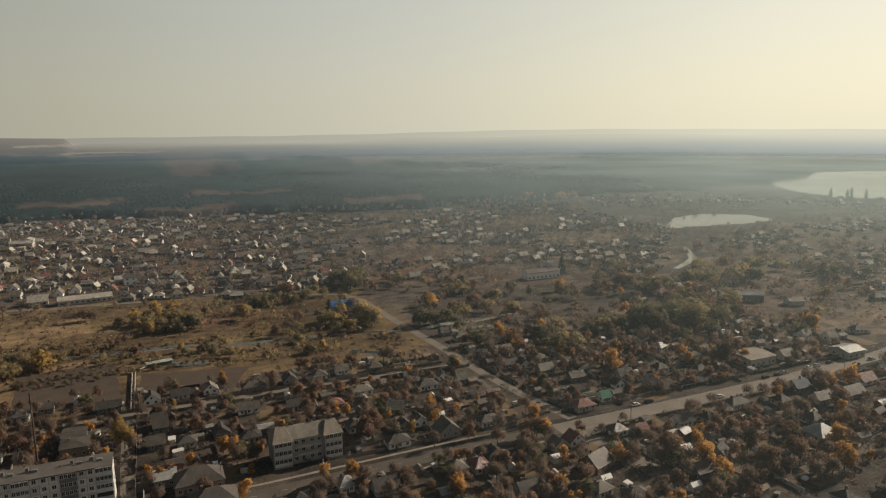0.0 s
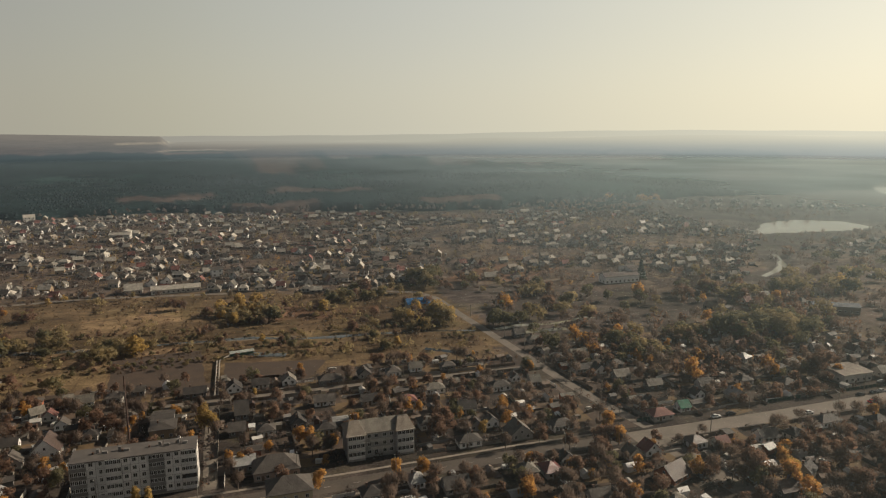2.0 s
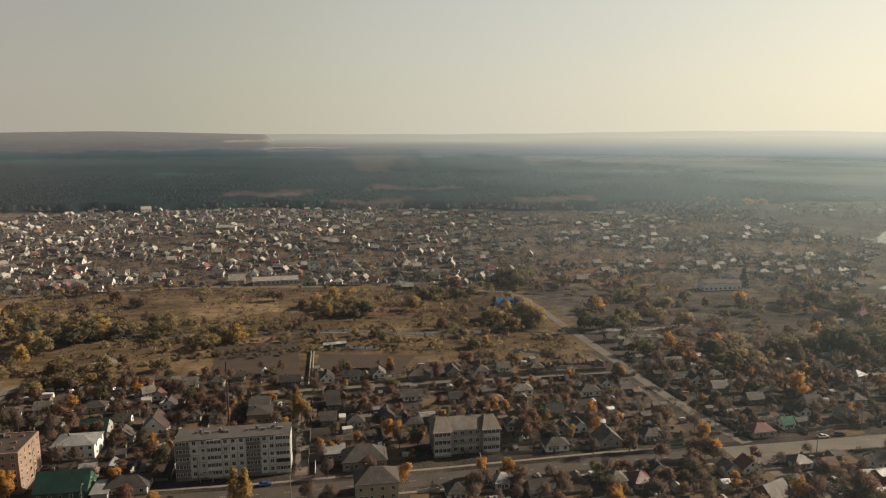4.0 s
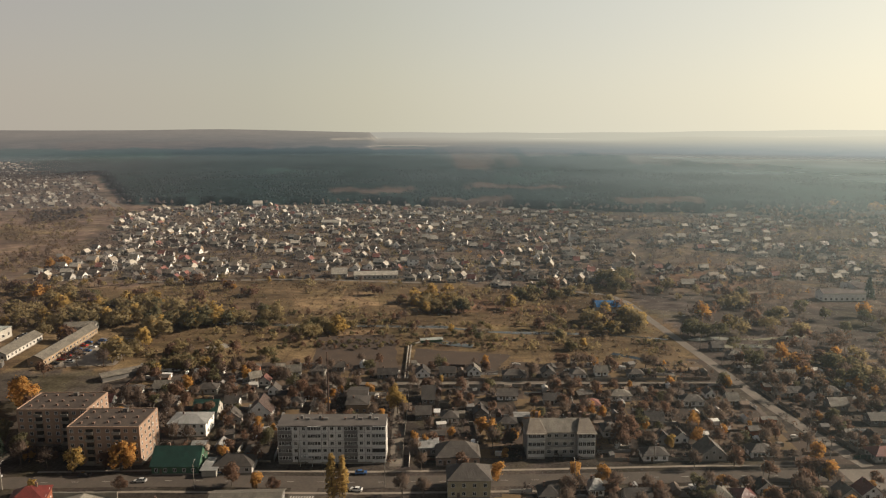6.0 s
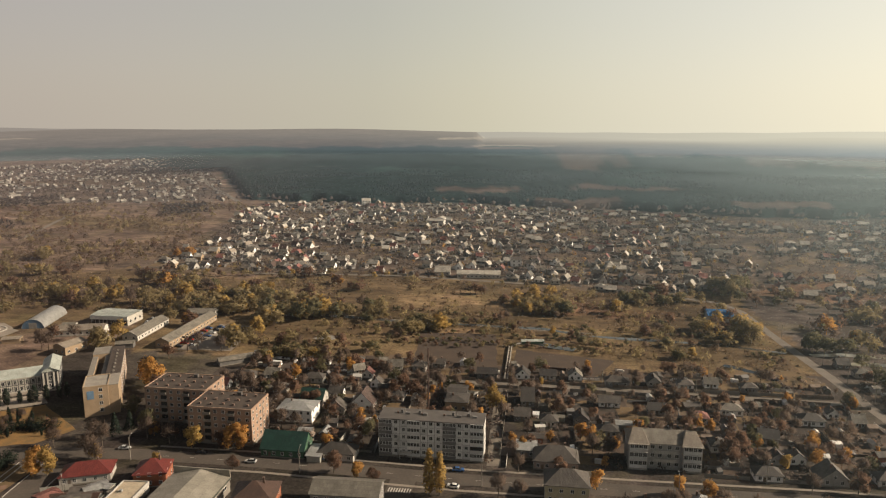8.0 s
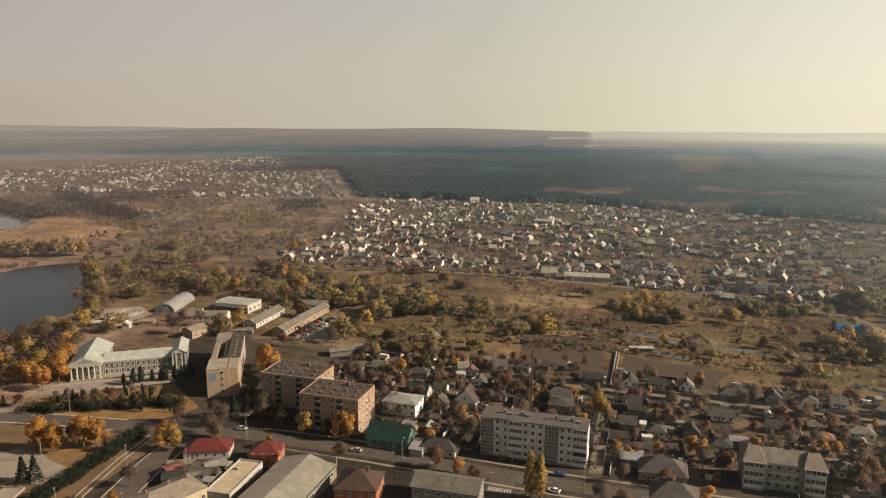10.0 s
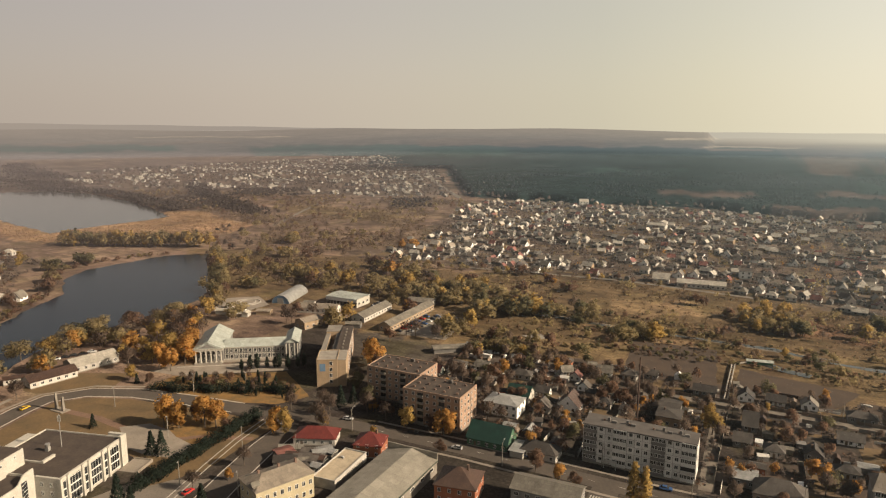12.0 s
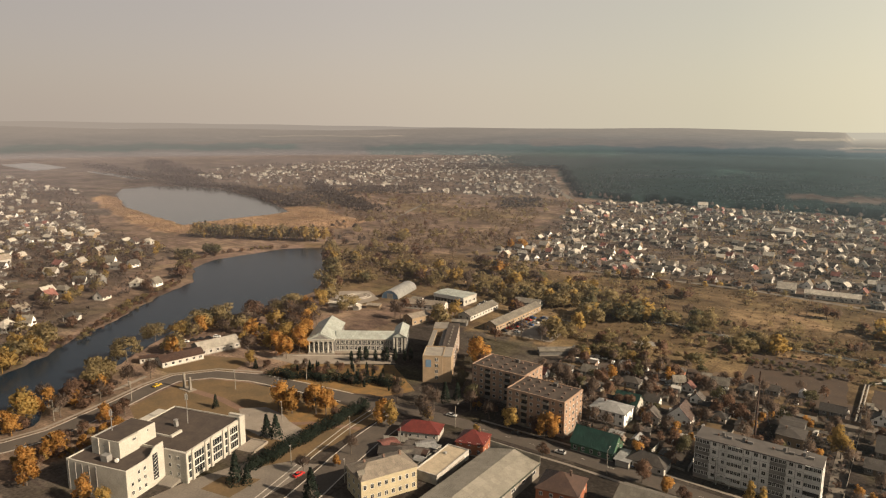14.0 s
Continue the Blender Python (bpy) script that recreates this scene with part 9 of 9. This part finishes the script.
for seed, number, line, wide in ((61, 420, [(-1440, 235), (-1297, 312), (-1122, 334), (-967, 325), (-912, 316)], 16), (62, 420, [(-2150, 150), (-1875, 190), (-1596, 250), (-1450, 300)], 40),
                                 (63, 380, [(-1290, 480), (-1130, 440), (-1000, 420), (-860, 400)], 26), (64, 320, [(-2300, 330), (-1900, 300), (-1640, 330)], 60)):
    rng = np.random.default_rng(seed)
    f = np.sort(rng.uniform(0, len(line) - 1, number))
    mid = np.stack([np.interp(f, range(len(line)), [c[k] for c in line]) for k in (0, 1)], 1) + rng.normal(0, 0.4 * wide, (number, 2))
    mid = mid[dry_land(mid[:, 0], mid[:, 1]) & ~inside(mid[:, 0], mid[:, 1], REEDS)]
    body = rng.normal(size=(len(mid), 16, 3))
    body /= np.linalg.norm(body, axis=2, keepdims=True)
    high = rng.uniform(3.0, 6.5, (len(mid), 1))
    grown = np.stack([mid[:, :1] + body[:, :, 0] * high * 0.8, mid[:, 1:] + body[:, :, 1] * high * 0.8, high * (0.9 + 0.8 * body[:, :, 2])], -1).reshape(-1, 3)
    whole("tree_belt", tri_mesh("tree_belt", leaf_tris(rng, grown, 2.4, outward(body.reshape(-1, 3), 0.35)), DARK_WOOD), "dark belt of trees on the far shore", "trees", "stuff")
wood("wood_margin", 900, 35, lambda x, y: dry_land(x, y) & ~inside(x, y, REEDS) & inside(*to_street(x, y), [(-700, 330), (-560, 262), (-540, 290), (-690, 400), (-950, 560), (-1000, 500)]), (-1300, 50, -500, 700), (6, 11), (2.5, 4.5), DARK_WOOD, "dark brown trees behind the reed belt")


# ---- cars, poles, mast, fences ----
CAR_PAINTS = {c: surface(f"{c}_car_paint", v, tuple(0.85 * k for k in v), 1.0, 3.0, 0.25, 0.0, 0.0, 0.2, 0.0, 0.5) for c, v in
              (("white", (0.72, 0.71, 0.68)), ("silver", (0.4, 0.4, 0.39)), ("red", (0.45, 0.03, 0.025)), ("blue", (0.05, 0.11, 0.26)), ("black", (0.025, 0.025, 0.028)), ("yellow", (0.6, 0.38, 0.03)))}
TYRE = surface("black_rubber", (0.02, 0.02, 0.02), (0.03, 0.03, 0.03), 2, 5)


def car(s, q, turn, paint):
    ob = thing("car", at(s, q, 0.08, turn), f"{paint} parked car at the roadside", "car", "cars")

    def body():
        low = [(-2.1, -0.82, 0.3), (2.1, -0.82, 0.3), (2.1, 0.82, 0.3), (-2.1, 0.82, 0.3)]
        mid = [(-2.15, -0.86, 0.75), (2.0, -0.86, 0.68), (2.0, 0.86, 0.68), (-2.15, 0.86, 0.75)]
        top = [(-2.05, -0.78, 0.95), (1.9, -0.76, 0.86), (1.9, 0.76, 0.86), (-2.05, 0.78, 0.95)]
        return Geo().solid(low, mid).solid(mid, top).solid([(-1.2, -0.62, 1.40), (0.3, -0.62, 1.40), (0.3, 0.62, 1.40), (-1.2, 0.62, 1.40)], [(-1.1, -0.58, 1.46), (0.2, -0.58, 1.46), (0.2, 0.58, 1.46), (-1.1, 0.58, 1.46)]).mesh("body", CAR_PAINTS[paint])

    part("body", kept(("car", paint), body), ob)
    part("glass", kept("car_glass", lambda: Geo().solid([(-1.75, -0.74, 0.93), (1.0, -0.74, 0.90), (1.0, 0.74, 0.90), (-1.75, 0.74, 0.93)], [(-1.2, -0.62, 1.40), (0.3, -0.62, 1.40), (0.3, 0.62, 1.40), (-1.2, 0.62, 1.40)]).mesh("glass", GLASS)), ob)
    wheel = kept("wheel", lambda: Geo().limb((0, -0.1, 0), (0, 0.1, 0), 0.32, 0.32, 12).mesh("wheel", TYRE))
    for x in (-1.3, 1.3):
        for y in (-0.78, 0.78):
            part("wheel", wheel, ob, pose(x, y, 0.32))


for s, q, turn, paint in ((-217, 0.2, 0, "black"), (-196, -4, 182, "silver"), (-178, 2.3, 0, "black"), (-171, 2.0, 0, "blue"), (-121, 0.8, 4, "blue"), (-121.5, -10.5, 170, "white"), (-247, -1, 10, "silver"), (-262, -72, 86, "red"),
                          (-376, -54, 100, "yellow"), (92, 3.4, 0, "white"), (100, 4, 0, "black"), (132, -5, 0, "white"), (170, 3.8, 2, "black"), (178, 4, 2, "black"), (183, 4.2, 0, "silver"), (168, -4, 0, "red"), (200, 4.4, 5, "white"),
                          (206, 4.8, 5, "silver"), (216, 5.4, 5, "black"), (66, -18.5, 90, "black"), (68, -30, 80, "white"), (66.5, -37, 80, "silver"), (69, -44, 90, "white"), (67, -52, 20, "white"), (240, 0, 5, "silver"), (256, 2, 5, "white"), (226, -2, 5, "black")):
    car(s, q, turn, paint)
rng = random.Random(9)
for i in range(14):
    car(-289 + 2.6 * (i % 2) * 2.4, 114 + i * 2.9, rng.uniform(-10, 10), rng.choice(("red", "white", "black", "silver", "black", "blue")))
for i in range(7):
    car(-331 + rng.uniform(-3, 3), 146 + i * 2.8, rng.uniform(60, 110), rng.choice(("white", "silver", "white", "black")))
for i in range(6):
    car(-424 + i * 1.6, -12 + i * 4.0, 40 + rng.uniform(-8, 8), rng.choice(("black", "silver", "white")))


def lamp(s, q, turn, h=9.0, wooden=False):
    ob = thing("street_lamp" if not wooden else "utility_pole", at(s, q, 0, turn), "tall concrete street lamp with one arm" if not wooden else "wooden utility pole with crossarm", "street lamp" if not wooden else "utility pole", "poles")
    part("pole", kept(("pole", h), lambda: Geo().rod(0, 0, 0, h, 0.17, 0.1, 8).mesh("pole", CONCRETE)), ob)
    if wooden:
        part("crossarm", kept("crossarm", lambda: Geo().box(-0.9, -0.06, h - 0.7, 0.9, 0.06, h - 0.55).mesh("crossarm", WOOD)), ob)
    else:
        part("arm", kept(("arm", h), lambda: Geo().limb((0, 0, h - 0.1), (0, -1.6, h + 0.5), 0.06, 0.05).mesh("arm", STEEL)), ob)
        part("lamp_head", kept(("head", h), lambda: Geo().box(-0.16, -2.2, h + 0.42, 0.16, -1.5, h + 0.6).mesh("lamp_head", STEEL)), ob)


for i in range(15):
    lamp(-240 + i * 32, 7.2 if i % 2 else -8.4, 0 if i % 2 else 180)
for i in range(8):
    lamp(street_s(14 + i * 24) + 4.2, 14 + i * 24, 90, 8.0, True)
for i in range(5):
    lamp(-148 + i * 42, 88.5, 0, 8.0, True)
for s, q in ((-344, -35), (-320, -30), (-300, -46), (-268, -40), (-268, -70), (-246, -36), (-246, -66), (-306, 4), (-326, -8), (-370, -70), (-376, -100), (-384, -140)):
    lamp(s, q, 40)

ob = thing("mast", at(-139.6, 48.8), "tall rusty steel chimney mast behind the panel block", "mast")
g = Geo().rod(0, 0, 0, 28.5, 0.42, 0.26, 10)
part("shaft", g.mesh("shaft", RUST), ob)
part("ring", Geo().rod(0, 0, 24.8, 25.4, 0.6, 0.6, 10).rod(0, 0, 12, 12.4, 0.6, 0.6, 10).mesh("ring", RUST), ob)
for a in (0.5, 2.6, 4.7):
    part("guy_wire", Geo().limb((0, 0, 25), (7 * math.cos(a), 7 * math.sin(a), 0), 0.018, 0.018, 4).mesh("guy_wire", STEEL), ob)
ob = thing("monument", at(-362, -48), "pale pair of memorial pylons beside the park path", "monument")
part("pylon", Geo().solid([(-2.2, -0.6, 0), (-1.2, -0.6, 0), (-1.2, 0.6, 0), (-2.2, 0.6, 0)], [(-2.0, -0.4, 7.5), (-1.4, -0.4, 7.5), (-1.4, 0.4, 7.5), (-2.0, 0.4, 7.5)]).mesh("pylon", CONCRETE), ob)
part("pylon", Geo().solid([(2.2, -0.6, 0), (3.2, -0.6, 0), (3.2, 0.6, 0), (2.2, 0.6, 0)], [(2.4, -0.4, 6.5), (3.0, -0.4, 6.5), (3.0, 0.4, 6.5), (2.4, 0.4, 6.5)]).mesh("pylon", CONCRETE), ob)
part("base", Geo().box(-3.5, -2, 0, 4.5, 2, 0.35).mesh("base", PAVING), ob)
ob = thing("flower_bed", at(-415, 126), "round stone-edged flower bed in the lakeside court", "flower bed")
n = 24
for r, w in ((8.0, 0.8), (5.0, 0.6)):
    g = Geo()
    for i in range(n):
        a0, a1 = 2 * math.pi * i / n, 2 * math.pi * (i + 1) / n
        ring = [(r * math.cos(a0), r * math.sin(a0)), ((r + w) * math.cos(a0), (r + w) * math.sin(a0)), ((r + w) * math.cos(a1), (r + w) * math.sin(a1)), (r * math.cos(a1), r * math.sin(a1))]
        g.solid([(*p, 0) for p in ring], [(*p, 0.35) for p in ring])
    part("rim", g.mesh("rim", KERB), ob)

# the insulated heating pipe that crosses the plots
ob = thing("heating_pipe", at(0, 0), "pale insulated heating pipes on low posts by the plots", "pipe")
for x in (-109.6, -108.2):
    part("pipe", Geo().limb((x, 90, 0.9), (x, 140, 0.9), 0.35, 0.35, 8).limb((x, 140, 0.9), (-103, 148 + (x + 108), 0.9), 0.35, 0.35, 8).mesh("pipe", CONCRETE), ob)
for i in range(9):
    part("post", Geo().box(-110, 92 + i * 5.8, 0, -107.8, 92.4 + i * 5.8, 0.6).mesh("post", CONCRETE), ob)
hall_building(-97, 149, 12, 3.5, 10, 1.8, 0.5, METAL_PALE, GREEN_WALL, "low green-roofed pump shed at the pipe's end", False, "shed", "shed")


def fence(s0, q0, s1, q1, h, mat, label):
    """A boarded or slab fence with posts."""
    length, a = math.hypot(s1 - s0, q1 - q0), math.degrees(math.atan2(q1 - q0, s1 - s0))
    ob = thing("fence", at(s0, q0, 0, a), label, "fence", "fences")
    n = max(1, round(length / 2.5))
    step = length / n
    for i in range(n):
        part("panel", kept(("fence", round(step, 2), h, mat.name), lambda: Geo().box(0.06, -0.03, 0.08, step - 0.06, 0.03, h).mesh("panel", mat)), ob, pose(i * step, 0, 0))
    post = kept(("fence_post", h), lambda: Geo().box(-0.07, -0.07, 0, 0.07, 0.07, h + 0.12).mesh("post", CONCRETE))
    for i in range(n + 1):
        part("post", post, ob, pose(i * step, 0, 0))


rng = random.Random(31)
for s in range(-160, 40, 20):
    if abs(s + 110) > 8:
        fence(s + 1, 88.6, s + 17, 88.2, 1.6, rng.choice((WOOD, PLASTER_GREY, CONCRETE)), "weathered board fence along the lane")
        fence(s + 1, 80.6, s + 17, 80.4, 1.6, rng.choice((WOOD, PLASTER_GREY, CONCRETE)), "weathered board fence along the lane")
for s in range(-36, 40, 19):
    fence(s, 8.8, s + 15, 8.8, 1.5, rng.choice((WOOD, METAL_GREEN, CONCRETE)), "low fence along the main road")
for s in range(58, 230, 22):
    fence(s, 9.6, s + 18, 9.6, 1.6, rng.choice((WOOD, METAL_GREEN, CONCRETE)), "low fence along the main road")
    fence(s + 14, -10.5, s + 30, -10.5, 1.6, rng.choice((WOOD, CONCRETE)), "low fence along the main road")
for q in range(12, 80, 17):
    fence(street_s(q) + 5.2, q, street_s(q + 14) + 5.2, q + 14, 1.6, rng.choice((WOOD, CONCRETE)), "board fence along the side street")
    fence(-107, q, -107, q + 13, 1.7, CONCRETE, "concrete slab fence beside the drive")
fence(-153.5, 10, -154.5, 30, 2.0, PLASTER, "pale wall beside the panel block")
fence(-231, -50, -233, -28, 2.2, PLASTER_WHITE, "white wall round the sandy yard")
fence(-256, -34, -247, -30, 2.0, PLASTER_WHITE, "white wall round a cluttered yard")
fence(-219, -49, -221, -30, 2.2, CONCRETE, "concrete wall beside the warehouse")
fence(-169, 0.5, -168, 22, 1.8, PLASTER_WHITE, "white wall of a drive")
for i, (s, q, w, d) in enumerate(((-240, -38, 9, 6), (-246, -42, 8, 6), (-238, -31, 7, 5), (-250, -38, 6, 6), (-243, -48, 7, 5))):
    shed(s, q, w, d, 20 + 15 * i, (SLATE, SLATE_DARK, METAL_WHITE, ROOF_PINK, SLATE_LIGHT)[i], PLASTER_GREY, 2.4, 0.6, "lean-to store in a cluttered yard")


# small awnings on the shore
for i, (s, q) in enumerate(((-391, -88), (-396, -86), (-393, -82), (-388, -75), (-386, -71))):
    ob = thing("awning", at(s, q, 0, 20 + 31 * i), ("white" if i < 3 else "faded pink") + " cloth awning on four poles by the water", "awning", "shore awnings")
    part("cloth", Geo().hip(4.2, 3.2, 2.5, 0.8, 0.1, 0.05).mesh("cloth", METAL_WHITE if i < 3 else PLASTER_PINK), ob)
    for x in (-1.9, 1.9):
        for y in (-1.4, 1.4):
            part("pole", kept("awning_pole", lambda: Geo().rod(0, 0, 0, 2.5, 0.04, 0.04, 6).mesh("pole", STEEL)), ob, pose(x, y, 0))
